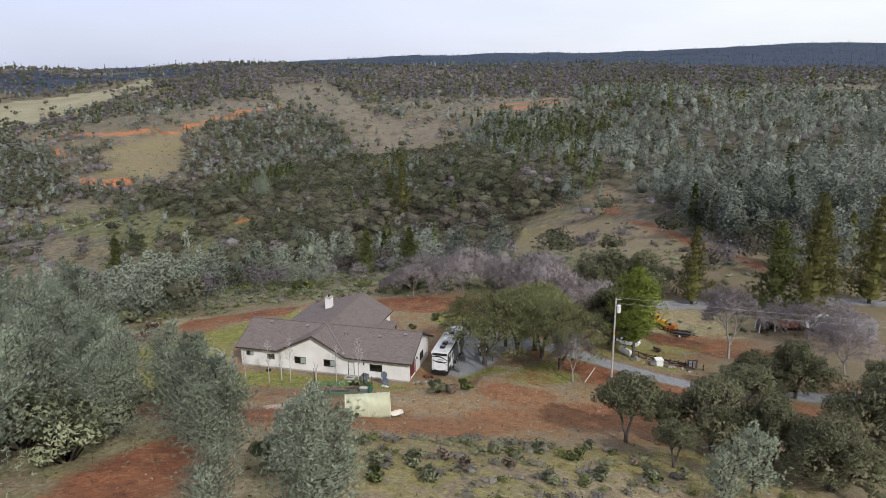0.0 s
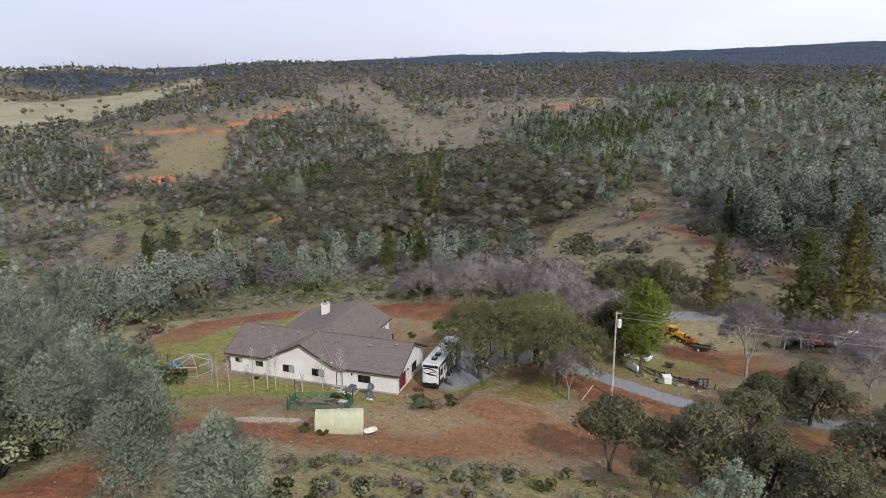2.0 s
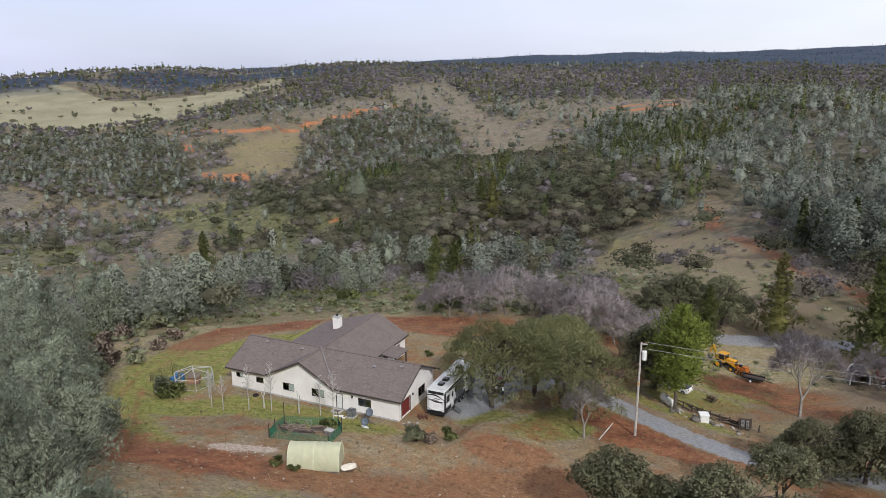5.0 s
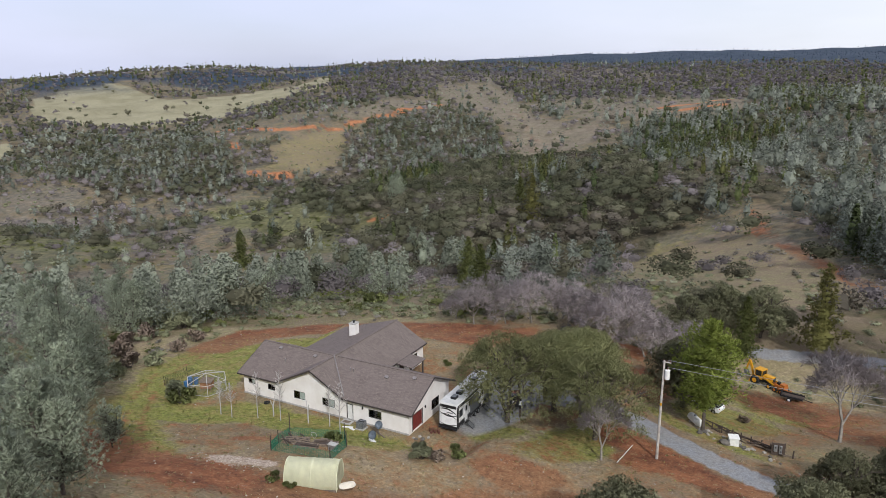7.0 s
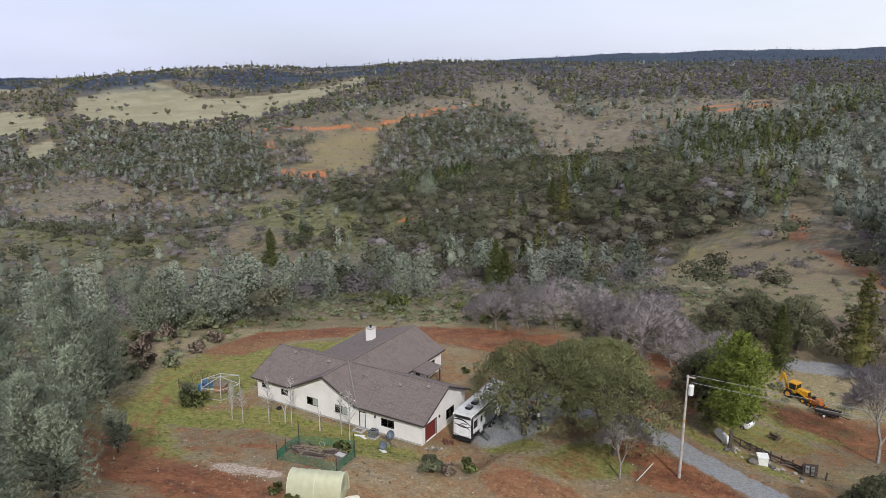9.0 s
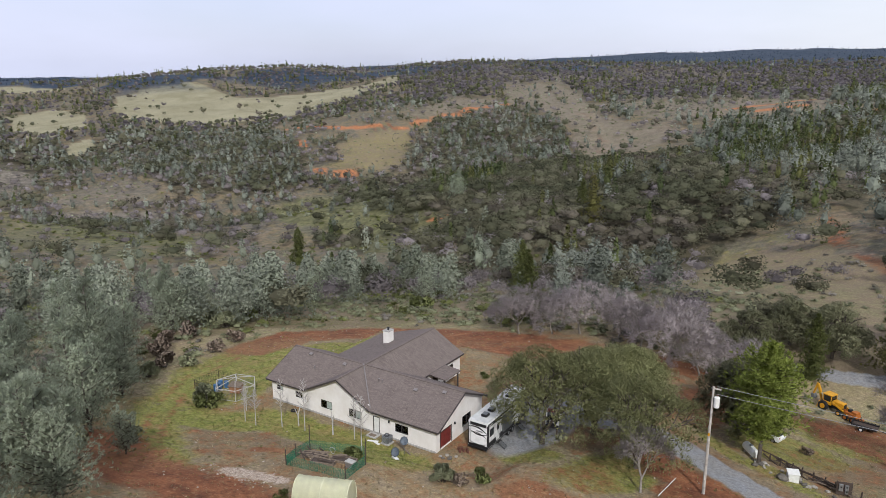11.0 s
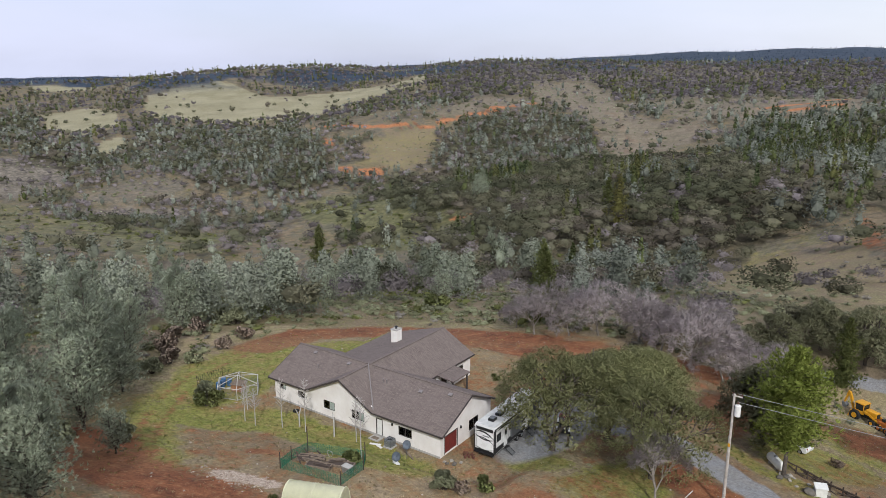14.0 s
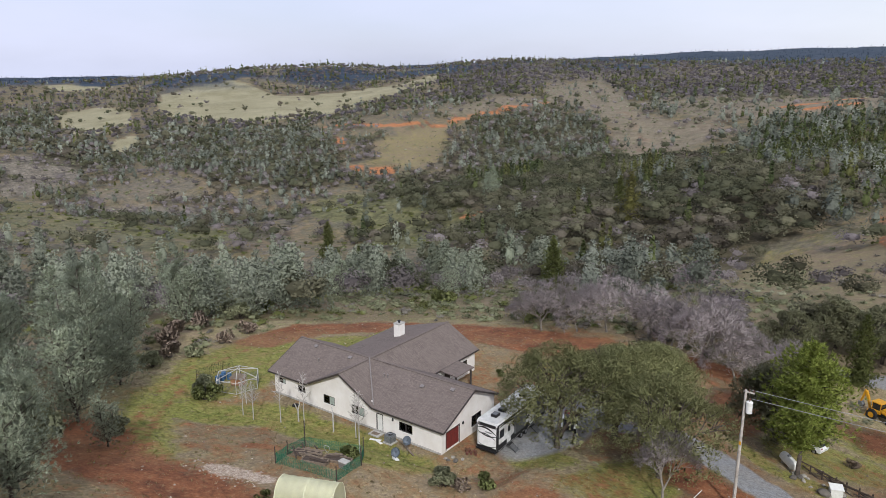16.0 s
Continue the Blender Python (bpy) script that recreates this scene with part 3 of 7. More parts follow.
def icosahedron():
    g = (1 + 5**0.5) / 2
    v = np.array([(a, b * g, 0) for a in (-1, 1) for b in (-1, 1)] + [(0, a, b * g) for a in (-1, 1) for b in (-1, 1)] + [(b * g, 0, a) for a in (-1, 1) for b in (-1, 1)], float)
    tri = [t for t in itertools.combinations(range(12), 3) if max(np.linalg.norm(v[t[i]] - v[t[i - 1]]) for i in range(3)) < 2.01]
    tri = [t if np.dot(np.cross(v[t[1]] - v[t[0]], v[t[2]] - v[t[0]]), v[t[0]]) > 0 else t[::-1] for t in tri]
    return v / np.linalg.norm(v[0]), np.array(tri)


ICO, ICO_TRI = icosahedron()


def cores(centres, radii, r, flat=0.9, rough=0.42):
    """Uneven twenty-sided lumps: the closed inside of a crown."""
    n = len(centres)
    v = ICO[None] * (1 - rough / 2 + rough * r.random((n, 12, 1))) * np.reshape(radii, (n, 1, 1)) * np.array((1, 1, flat))
    return (v + centres[:, None])[:, ICO_TRI].reshape(-1, 3, 3)


def round_tree(r, n, lumps=9, flat=0.75, size=0.16, inner=0.85):
    """A broad crown of lumps: triangles in a box about one unit high."""
    c = ball_points(lumps, r, 0.8) * np.array([0.36, 0.36, 0.24]) + (0, 0, 0.58)
    w = (0.13 + 0.11 * r.random(lumps)) * (9 / lumps) ** 0.4
    i = r.integers(0, lumps, n)
    p = c[i] + ball_points(n, r, flat) * w[i, None] * 1.08
    return np.concatenate([cores(np.array([(0, 0, 0.55)]), [0.4 * inner], r, 0.7), scraps(p, size, r)])


def bare_tree(r, n, lumps=9, size=0.16, inner=0.85):
    """A leafless crown: a haze of twigs round a few lumps."""
    return round_tree(r, n, lumps, 0.8, size, inner)


def pine_tree(r, n, lumps=5, slim=0.2, size=0.12, inner=0.85):
    """A crown of whorls that taper upwards, with gaps."""
    h = r.random(n) ** 0.8
    turns = r.random(n) * math.tau
    tier = 0.6 + 0.4 * np.abs(np.sin(h * 17 + r.random() * 6))
    rad = slim * (1.05 - h) ** 0.7 * tier * (0.45 + 0.65 * r.random(n) ** 0.5)
    rad *= 0.8 + 0.35 * np.sin(turns * 2 + r.random() * 6)
    p = np.stack([np.cos(turns) * rad, np.sin(turns) * rad, 0.1 + 0.9 * h - rad * 0.25], -1)
    return np.concatenate([cores(np.array([(0, 0, 0.42)]), [slim * inner * 0.8], r, 1.9), scraps(p, size, r)])


def grey_pine(r, n, lumps=8, size=0.13, inner=0.85):
    """A loose, forked pine: soft lumps on several leaders, widest low down."""
    s = (np.arange(lumps) + 0.2 + 0.6 * r.random(lumps)) / lumps
    a = np.arange(lumps) * 2.4 + r.random() * 6
    out = 0.2 * (1.05 - s) * (0.5 + 0.7 * r.random(lumps))
    c = np.stack([np.cos(a) * out, np.sin(a) * out, 0.14 + 0.76 * s], -1)
    w = (0.2 - 0.1 * s) * (8 / lumps) ** 0.45 * (0.85 + 0.3 * r.random(lumps))
    i = r.integers(0, lumps, n)
    p = c[i] + ball_points(n, r, 1.2) * w[i, None] * 1.1
    return np.concatenate([cores(np.array([(0, 0, 0.42)]), [0.22 * inner], r, 1.6), scraps(p, size, r)])


def low_bush(r, n, lumps=2, size=0.3, inner=0.85):
    c = np.stack([r.normal(size=lumps) * 0.22, r.normal(size=lumps) * 0.22, 0.3 + 0.12 * r.random(lumps)], -1) if lumps > 1 else np.array([(0, 0, 0.36)])
    w = (0.36 + 0.1 * r.random(lumps)) * (1.25 if lumps == 1 else 1.0)
    i = r.integers(0, lumps, n)
    p = c[i] + ball_points(n, r, 0.8) * w[i, None] * 1.1
    return np.concatenate([cores(c, w * inner, r, 0.85), scraps(p, size, r)]) if n else cores(c, w, r, 0.85)


def outward(tris, heart, turned=0.5):
    """Normals that swell out from the heart of a crown, a little turned leaf by leaf; turns the leaves' faces outwards."""
    c = tris.mean(1)
    out = (c - heart) * (1, 1, 0.9)
    out = out / (np.linalg.norm(out, axis=1)[:, None] + 1e-6)
    f = np.cross(tris[:, 1] - tris[:, 0], tris[:, 2] - tris[:, 0])
    f = f / (np.linalg.norm(f, axis=1)[:, None] + 1e-9)
    inward = (f * out).sum(1) < 0
    f[inward] *= -1
    tris[inward] = tris[inward][:, ::-1]
    n = out * (1 - turned) + f * turned + (0, 0, 0.3)
    return n / (np.linalg.norm(n, axis=1)[:, None] + 1e-9)


def soften(me, normals):
    """Give a mesh of loose triangles one normal a triangle."""
    me.polygons.foreach_set("use_smooth", np.ones(len(me.polygons), bool))
    at = me.attributes.new("custom_normal", "FLOAT_VECTOR", "POINT")
    at.data.foreach_set("vector", np.repeat(normals, 3, 0).astype(np.float32).ravel())


KINDS = {
    # shape, height range, colours from one end of a stand to the other
    "oak": (round_tree, (7.0, 11.5), [(0.094, 0.097, 0.064), (0.113, 0.114, 0.074), (0.138, 0.132, 0.09), (0.143, 0.125, 0.1)]),
    "bare": (bare_tree, (5.0, 9.0), [(0.185, 0.162, 0.16), (0.215, 0.188, 0.188), (0.24, 0.21, 0.214)]),
    "dusk": (bare_tree, (6.0, 10.0), [(0.128, 0.114, 0.124), (0.145, 0.128, 0.14), (0.162, 0.145, 0.156)]),
    "grey": (grey_pine, (7.0, 13.0), [(0.175, 0.192, 0.158), (0.2, 0.216, 0.178), (0.225, 0.24, 0.2), (0.255, 0.27, 0.225)]),
    "pale": (grey_pine, (8.0, 15.0), [(0.235, 0.257, 0.195), (0.26, 0.28, 0.217), (0.285, 0.304, 0.24), (0.31, 0.325, 0.262)]),
    "pine": (pine_tree, (9.0, 16.0), [(0.085, 0.105, 0.05), (0.105, 0.122, 0.052), (0.145, 0.148, 0.06)]),
    "bush": (low_bush, (1.0, 2.8), [(0.212, 0.195, 0.153), (0.224, 0.203, 0.177), (0.201, 0.206, 0.124), (0.224, 0.234, 0.147), (0.254, 0.262, 0.177), (0.289, 0.295, 0.212)]),
    # far-ridge firs: the blue of distance haze is put into these colours
    "hazy_fir": (pine_tree, (9.0, 18.0), [(0.046, 0.062, 0.092), (0.056, 0.074, 0.108)]),
    "green": (low_bush, (1.0, 2.6), [(0.13, 0.142, 0.058), (0.155, 0.165, 0.064), (0.19, 0.195, 0.08)]),
}


def library(counts, seed, inner):
    """Eight models of each kind, from: scraps, their size, lumps."""
    r = np.random.default_rng(seed)
    made = {k: [KINDS[k][0](r, n, lumps=lumps, size=size, inner=inner) for _ in range(8)] for k, (n, size, lumps) in counts.items()}
    return {k: [(m, outward(m, np.array((0, 0, 0.2 if k in ("bush", "green") else 0.42)))) for m in v] for k, v in made.items()}


def wood(name, label, spots, models, category="trees"):
    """One mesh of many trees. spots: kind, x, y, height."""
    tris, tints, swells = [], [], []
    base = land(np.array([s[1] for s in spots]), np.array([s[2] for s in spots]))
    drift = np.clip((layered(np.array([s[1] for s in spots]) / 45, np.array([s[2] for s in spots]) / 45, 83) - 0.5) * 2.2 + 0.5, 0, 0.999)
    for (kind, x, y, h), z, tone in zip(spots, base, drift):
        m, swell = models[kind][rng.integers(len(models[kind]))]
        a = rng.random() * math.tau
        c, s = math.cos(a), math.sin(a)
        wide = h * (0.85 + 0.35 * rng.random()) * (1.15 if kind in ("oak", "bare") else 1.5 if kind in ("bush", "green") else 1.0)
        t = np.empty_like(m)
        t[..., 0], t[..., 1], t[..., 2] = x + wide * (c * m[..., 0] - s * m[..., 1]), y + wide * (s * m[..., 0] + c * m[..., 1]), h * m[..., 2] + z - 0.1
        tris.append(t)
        swells.append(np.stack([c * swell[:, 0] - s * swell[:, 1], s * swell[:, 0] + c * swell[:, 1], swell[:, 2]], -1))
        shades = KINDS[kind][2]
        col = np.array(shades[int(len(shades) * (0.65 * tone + 0.35 * rng.random()))]) * (0.66 + 0.68 * rng.random())
        shade = np.tile(col, (len(m) * 3, 1))
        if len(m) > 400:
            shade[:60] *= 0.6  # core lump: shade inside the crown put into its tint
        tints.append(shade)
    v = np.concatenate(tris).reshape(-1, 3)
    col = np.concatenate(tints)
    me = bpy.data.meshes.new(name)
    n = len(v)
    me.vertices.add(n)
    me.vertices.foreach_set("co", v.astype(np.float32).ravel())
    me.loops.add(n)
    me.loops.foreach_set("vertex_index", np.arange(n, dtype=np.int32))
    me.polygons.add(n // 3)
    me.polygons.foreach_set("loop_start", np.arange(0, n, 3, dtype=np.int32))
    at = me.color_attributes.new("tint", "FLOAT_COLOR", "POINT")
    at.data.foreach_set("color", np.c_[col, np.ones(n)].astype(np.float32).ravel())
    me.update(calc_edges=True)
    soften(me, np.concatenate(swells))
    me.materials.append(WOODS)
    return tagged(new(name, me), label, category, "", "stuff")


def scattered(near, far, gap, widen=1.0, lo=-22, hi=74):
    """Places in a wedge of the hills that opens northwards, about a gap apart, which widens with the distance."""
    xs, ys, d = [], [], near
    while d < far:
        step = gap * (1 + (widen - 1) * (d - near) / (far - near))
        n = int(radians(hi - lo) * d / step)
        a = np.radians(lo + (hi - lo) * (np.arange(n) + 0.9 * rng.random(n)) / n)
        r = d + step * 1.3 * (rng.random(n) - 0.5)
        xs.append(37 - np.sin(a) * r)
        ys.append(-67 + np.cos(a) * r)
        d += step
    return np.concatenate(xs), np.concatenate(ys)


def mix_at(d, a, patch, patch2):
    """How thickly plants grow (0 to 1) and in which mix, by the distance and bearing from the knoll in front of the house."""
    if d < 185 and a > 6:  # chaparral below the house
        if a > 44 and d > 135:
            return 0.8, {"grey": 0.5, "bush": 0.3, "bare": 0.1, "green": 0.1}
        return 0.97, {"bush": 0.86, "green": 0.11, "grey": 0.012, "bare": 0.015, "oak": 0.003}
    if 168 < d < 260 and a <= 12:  # open brushy slope beyond the drive
        return 0.42, {"bush": 0.8, "bare": 0.12, "oak": 0.06, "grey": 0.02}
    if d < 215 and a <= 6:
        return 0.4, {"oak": 0.09, "bare": 0.05, "grey": 0.02, "pine": 0.02, "bush": 0.82}
    if d < 300 and a > 30:  # pale pines and green brush
        if a > 38 and d < 265:
            return 0.9, {"grey": 0.66, "bare": 0.1, "bush": 0.14, "pine": 0.03, "oak": 0.07}
        return 0.85, {"green": 0.45, "bush": 0.25, "grey": 0.1, "oak": 0.1, "bare": 0.1}
    if d < 270 and a <= 30:  # open slope with the meadow
        return 0.35, {"bush": 0.6, "bare": 0.2, "oak": 0.14, "green": 0.06}
    if d < 480 and 11 < a < 40:  # dark oak belt
        return 1.0, {"oak": 0.6, "bare": 0.2, "grey": 0.08, "pine": 0.07, "green": 0.05}
    if a <= 14 and d < 950:  # pines on the right-hand slope
        if patch2 > 0.55:
            return 1.0, {"pine": 0.45, "grey": 0.35, "oak": 0.15, "bare": 0.05}
        return 0.9, {"grey": 0.4, "bare": 0.16, "oak": 0.26, "pine": 0.1, "bush": 0.08}
    if a > 40 and d < 480:  # rocky brush slope
        return 0.75, {"bush": 0.4, "bare": 0.25, "green": 0.15, "oak": 0.12, "grey": 0.08}
    if a > 30 and d < 900:
        return 0.9, {"oak": 0.34, "bare": 0.26, "grey": 0.34, "pine": 0.06} if patch < 0.55 else {"bare": 0.5, "oak": 0.25, "grey": 0.25}
    if d < 1150:
        return 0.3 + 0.6 * (patch > 0.48), {"bare": 0.3, "grey": 0.3, "oak": 0.25, "bush": 0.1, "pine": 0.05}
    return 0.9 if patch > 0.4 else 0.5, {"dusk": 0.5, "oak": 0.3, "grey": 0.06, "pine": 0.14}


STANDS = [
    (HAZY_WOODS, 1.0, {"dusk": 0.72, "oak": 0.2, "pine": 0.08}),
    (PALE_CLEARINGS, 0.62, {"bush": 0.76, "bare": 0.1, "grey": 0.06, "oak": 0.08}),
    (THICK_WOODS, 1.0, {"oak": 0.36, "grey": 0.42, "bare": 0.2, "pine": 0.02}),
    (BROWN_BRUSH, 0.75, {"bush": 0.62, "bare": 0.34, "oak": 0.04}),
    (ROCKY_BRUSH, 0.6, {"bush": 0.72, "bare": 0.2, "green": 0.08}),
    (CHAPARRAL, 0.95, {"bush": 0.66, "green": 0.3, "bare": 0.04}),
    (GREEN_BRUSH, 0.95, {"green": 0.5, "bush": 0.3, "oak": 0.12, "bare": 0.04, "grey": 0.04}),
    (OAK_BELT, 1.0, {"oak": 0.84, "bare": 0.09, "grey": 0.02, "pine": 0.03, "green": 0.02}),
    (GREY_STANDS, 0.8, {"grey": 0.5, "bare": 0.13, "oak": 0.17, "pine": 0.04, "bush": 0.16}),
    (PINE_STANDS, 1.0, {"pine": 0.66, "grey": 0.18, "oak": 0.16}),
    (SILVER_PINES, 0.9, {"grey": 0.085, "bush": 0.76, "bare": 0.04, "green": 0.11, "oak": 0.005}),
    (DRY_SLOPES, 0.72, {"bush": 0.95, "oak": 0.02, "bare": 0.02, "green": 0.01}),
    (GRASSLAND, 0.3, {"oak": 0.65, "bare": 0.25, "bush": 0.1}),
]


def settle(x, y, closeness):
    """Which kind of plant grows at each place, or none."""
    red, green, tan, gravel, stones = covers(x, y)
    open_ground = np.clip(np.maximum.reduce([scars(x, y) * 1.4, scars(x + 6, y - 6) * 1.2, red * 1.2, green * 0.9, tan, gravel * 1.5]), 0, 1)
    clump = 0.3 + 0.7 * ease((layered(x / 34, y / 34, 53, 3) - 0.4) * 7)
    patch, patch2 = layered(x / 70, y / 70, 51), layered(x / 45, y / 45, 61)
    dist, bear = np.hypot(x - 37, y + 67), np.degrees(np.arctan2(37 - x, y + 67))
    out = []
    sway, sway2 = (layered(x / 30, y / 30, 71) - 0.5) * 22, (layered(x / 30, y / 30, 72) - 0.5) * 22
    zones = np.stack([within(x + sway, y + sway2, outlines) for outlines, *_ in STANDS], -1)
    for px, py, o, d, a, p1, p2, cl, zone in zip(x, y, open_ground, dist, bear, patch, patch2, clump, zones):
        thick, p = mix_at(d, a + (p2 - 0.5) * 8, p1, p2)
        here = np.flatnonzero(zone)
        if len(here):
            outlines, thick, p = STANDS[here[-1]]
            if outlines is GRASSLAND:
                thick = 0.8 if cl > 0.78 else 0.04
        if rng.random() < o * closeness or rng.random() > thick * (cl if d > 270 and thick < 0.97 else 1):
            continue
        if -50 < px < 24 and py < 45 or (24 <= px < 90 and py < 74):  # the yard
            continue
        kinds = list(p)
        w = np.cumsum([p[k] for k in kinds])
        kind = kinds[int(np.searchsorted(w, rng.random() * w[-1]))]
        if kind == "grey" and a > 24 and d < 380:
            kind = "pale"
        lo, hi = KINDS[kind][1]
        if kind == "grey" and a < 20:
            lo, hi = 9.5, 17.0
        if d > 620:
            lo, hi = lo * 1.05, hi * (1.1 if d < 1000 else 1.3)
        if kind == "bush" and (d < 185 or zone[-2] or zone[-3]):
            hi = 1.9
        out.append((kind, px, py, lo + (hi - lo) * rng.random()))
    return out


FINE = library({"oak": (640, 0.036, 10), "bare": (560, 0.034, 9), "grey": (850, 0.026, 10), "pale": (900, 0.026, 11), "pine": (500, 0.034, 5), "bush": (84, 0.085, 3), "green": (84, 0.085, 3)}, 1, 0.5)
MIDDLE = library({"oak": (210, 0.046, 7), "bare": (170, 0.046, 7), "grey": (200, 0.04, 8), "pale": (210, 0.04, 9), "pine": (120, 0.046, 4), "bush": (22, 0.16, 2), "green": (22, 0.16, 2)}, 2, 0.62)
LIGHT = library({"oak": (46, 0.085, 6), "bare": (44, 0.082, 5), "grey": (48, 0.072, 6), "pine": (40, 0.07, 2), "bush": (8, 0.26, 1), "green": (8, 0.26, 1), "dusk": (44, 0.082, 5)}, 4, 0.68)
COARSE = library({"oak": (13, 0.15, 4), "bare": (13, 0.15, 4), "grey": (13, 0.125, 4), "pine": (12, 0.11, 1), "hazy_fir": (6, 0.14, 1), "bush": (4, 0.3, 1), "green": (4, 0.3, 1), "dusk": (13, 0.15, 4)}, 3, 0.75)

x, y = scattered(88, 240, 3.5)
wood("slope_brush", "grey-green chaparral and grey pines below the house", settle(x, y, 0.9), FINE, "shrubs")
x, y = scattered(240, 620, 6.2, 1.2)
wood("hillside_woods", "evergreen oaks, bare oaks and grey pines on the valley slopes", settle(x, y, 0.92), MIDDLE)
x, y = scattered(620, 1000, 7.2, 1.1, -20, 72)
wood("valley_head_woods", "oaks and pines round the dry meadows", settle(x, y, 0.9), LIGHT)
x, y = scattered(1000, 2300, 8.5, 2.0, -20, 70)
wood("far_woods", "scattered oaks and pines on the far hills", settle(x, y, 0.9), COARSE)
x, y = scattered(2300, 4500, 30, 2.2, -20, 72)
wood("ridge_woods", "dark wooded ridge on the horizon", [("hazy_fir", a, b, 4 + 6 * rng.random()) for a, b in zip(x, y)], COARSE)

# ---- mesh helpers ----
def box(bm, c, s, turn=0.0, bevel=0.0, tilt=None):
    """A box with centre c and sizes s, turned about z by degrees."""
    m = Matrix.Translation(c) @ (tilt or Matrix.Rotation(radians(turn), 4, "Z")) @ Matrix.Diagonal((*s, 1))
    made = bmesh.ops.create_cube(bm, size=1.0, matrix=m)["verts"]
    if bevel:
        edges = list({e for v in made for e in v.link_edges})
        bmesh.ops.bevel(bm, geom=edges, offset=bevel, segments=2, affect="EDGES", profile=0.6)
    return bm


def tube(bm, a, b, ra, rb=None, seg=8, caps=True):
    """A tapered rod from a to b."""
    a, b = Vector(a), Vector(b)
    way = b - a
    m = Matrix.Translation((a + b) / 2) @ way.to_track_quat("Z", "Y").to_matrix().to_4x4()
    bmesh.ops.create_cone(bm, cap_ends=caps, segments=seg, radius1=ra, radius2=ra if rb is None else rb, depth=way.length, matrix=m)
    return bm


def slab(bm, corners, thick):
    """A plate under the corners (three or four, counter-clockwise from above)."""
    low = [bm.verts.new(Vector(c) - Vector((0, 0, thick))) for c in corners]
    top = [bm.verts.new(c) for c in corners]
    n = len(corners)
    bm.faces.new(top)
    bm.faces.new(low[::-1])
    for i in range(n):
        j = (i + 1) % n
        bm.faces.new((low[i], low[j], top[j], top[i]))
    return bm


def extrude_outline(bm, outline, m, depth):
    """A plate from a 2D outline in the x, z plane of m, depth along y."""
    a = [bm.verts.new(m @ Vector((u, 0, v))) for u, v in outline]
    b = [bm.verts.new(m @ Vector((u, depth, v))) for u, v in outline]
    n = len(a)
    bm.faces.new(a)
    bm.faces.new(b[::-1])
    for i in range(n):
        j = (i + 1) % n
        bm.faces.new((a[i], b[i], b[j], a[j]))
    bmesh.ops.recalc_face_normals(bm, faces=bm.faces[:])
    return bm


def dome(bm, c, r, squash=(1, 1, 1), rings=8, seg=12):
    m = Matrix.Translation(c) @ Matrix.Diagonal((*squash, 1))
    bmesh.ops.create_uvsphere(bm, u_segments=seg, v_segments=rings, radius=r, matrix=m)
    return bm


def as_mesh(name, bm, material, smooth=False):
    me = bpy.data.meshes.new(name)
    bm.to_mesh(me)
    bm.free()
    if smooth:
        me.polygons.foreach_set("use_smooth", np.ones(len(me.polygons), bool))
    me.materials.append(material)
    return me


def part(name, bm, material, parent, label="", smooth=False):
    ob = new(name, as_mesh(name, bm, material, smooth))
    ob.parent = parent
    return tagged(ob, label)


def thing(name, place, label, category, group="", turn=0.0):
    ob = new(name)
    ob.matrix_world = pose(*place, 0, 0, turn)
    return tagged(ob, label, category, group)


def on_ground(x, y, up=0.0):
    return (x, y, ground_at(x, y) + up)


B = bmesh.new

# ---- surfaces of the things ----
def stucco():
    n = Nodes("stucco")
    stain, grain, run = n.noise(0.5, 5, 0.6), n.noise(22, 4, 0.7), n.noise(2.5, 4, 0.6)
    col = n.mix(n.span(stain, 0.35, 0.7), (0.66, 0.62, 0.59), (0.76, 0.73, 0.71))
    col = n.mix(n.span(run, 0.55, 0.75, 0.0, 0.35), col, (0.58, 0.52, 0.47))
    return n.surface(col, 0.92, 0, grain, 0.012, 0.2)


def shingle():
    n = Nodes("shingle")
    b = n.add("ShaderNodeTexBrick")
    b.inputs["Scale"].default_value = 1.0
    b.inputs["Brick Width"].default_value, b.inputs["Row Height"].default_value, b.inputs["Mortar Size"].default_value = 0.42, 0.14, 0.008
    b.inputs["Color1"].default_value, b.inputs["Color2"].default_value, b.inputs["Mortar"].default_value = (0.128, 0.102, 0.094, 1), (0.185, 0.15, 0.137, 1), (0.08, 0.062, 0.056, 1)
    b.offset = 0.37
    n.link(n.pos(), b.inputs["Vector"])
    patch, fine = n.noise(0.6, 6, 0.6), n.noise(6, 4, 0.7)
    col = n.mix(n.span(patch, 0.35, 0.65, 0.0, 0.6), b.outputs["Color"], (0.17, 0.138, 0.127))
    col = n.mix(n.span(fine, 0.5, 0.72, 0.0, 0.5), col, (0.1, 0.079, 0.073))
    return n.surface(col, 0.9, 0, fine, 0.02, 0.2)


def glazing():
    n = Nodes("glass")
    g, t, m = n.add("ShaderNodeBsdfGlossy"), n.add("ShaderNodeBsdfTransparent"), n.add("ShaderNodeMixShader")
    f = n.add("ShaderNodeFresnel")
    f.inputs["IOR"].default_value = 1.5
    g.inputs["Roughness"].default_value = 0.03
    t.inputs["Color"].default_value = (0.8, 0.85, 0.84, 1)
    n.link(f.outputs[0], m.inputs[0])
    n.link(t.outputs[0], m.inputs[1])
    n.link(g.outputs[0], m.inputs[2])
    n.link(m.outputs[0], n.out.inputs["Surface"])
    return n.mat


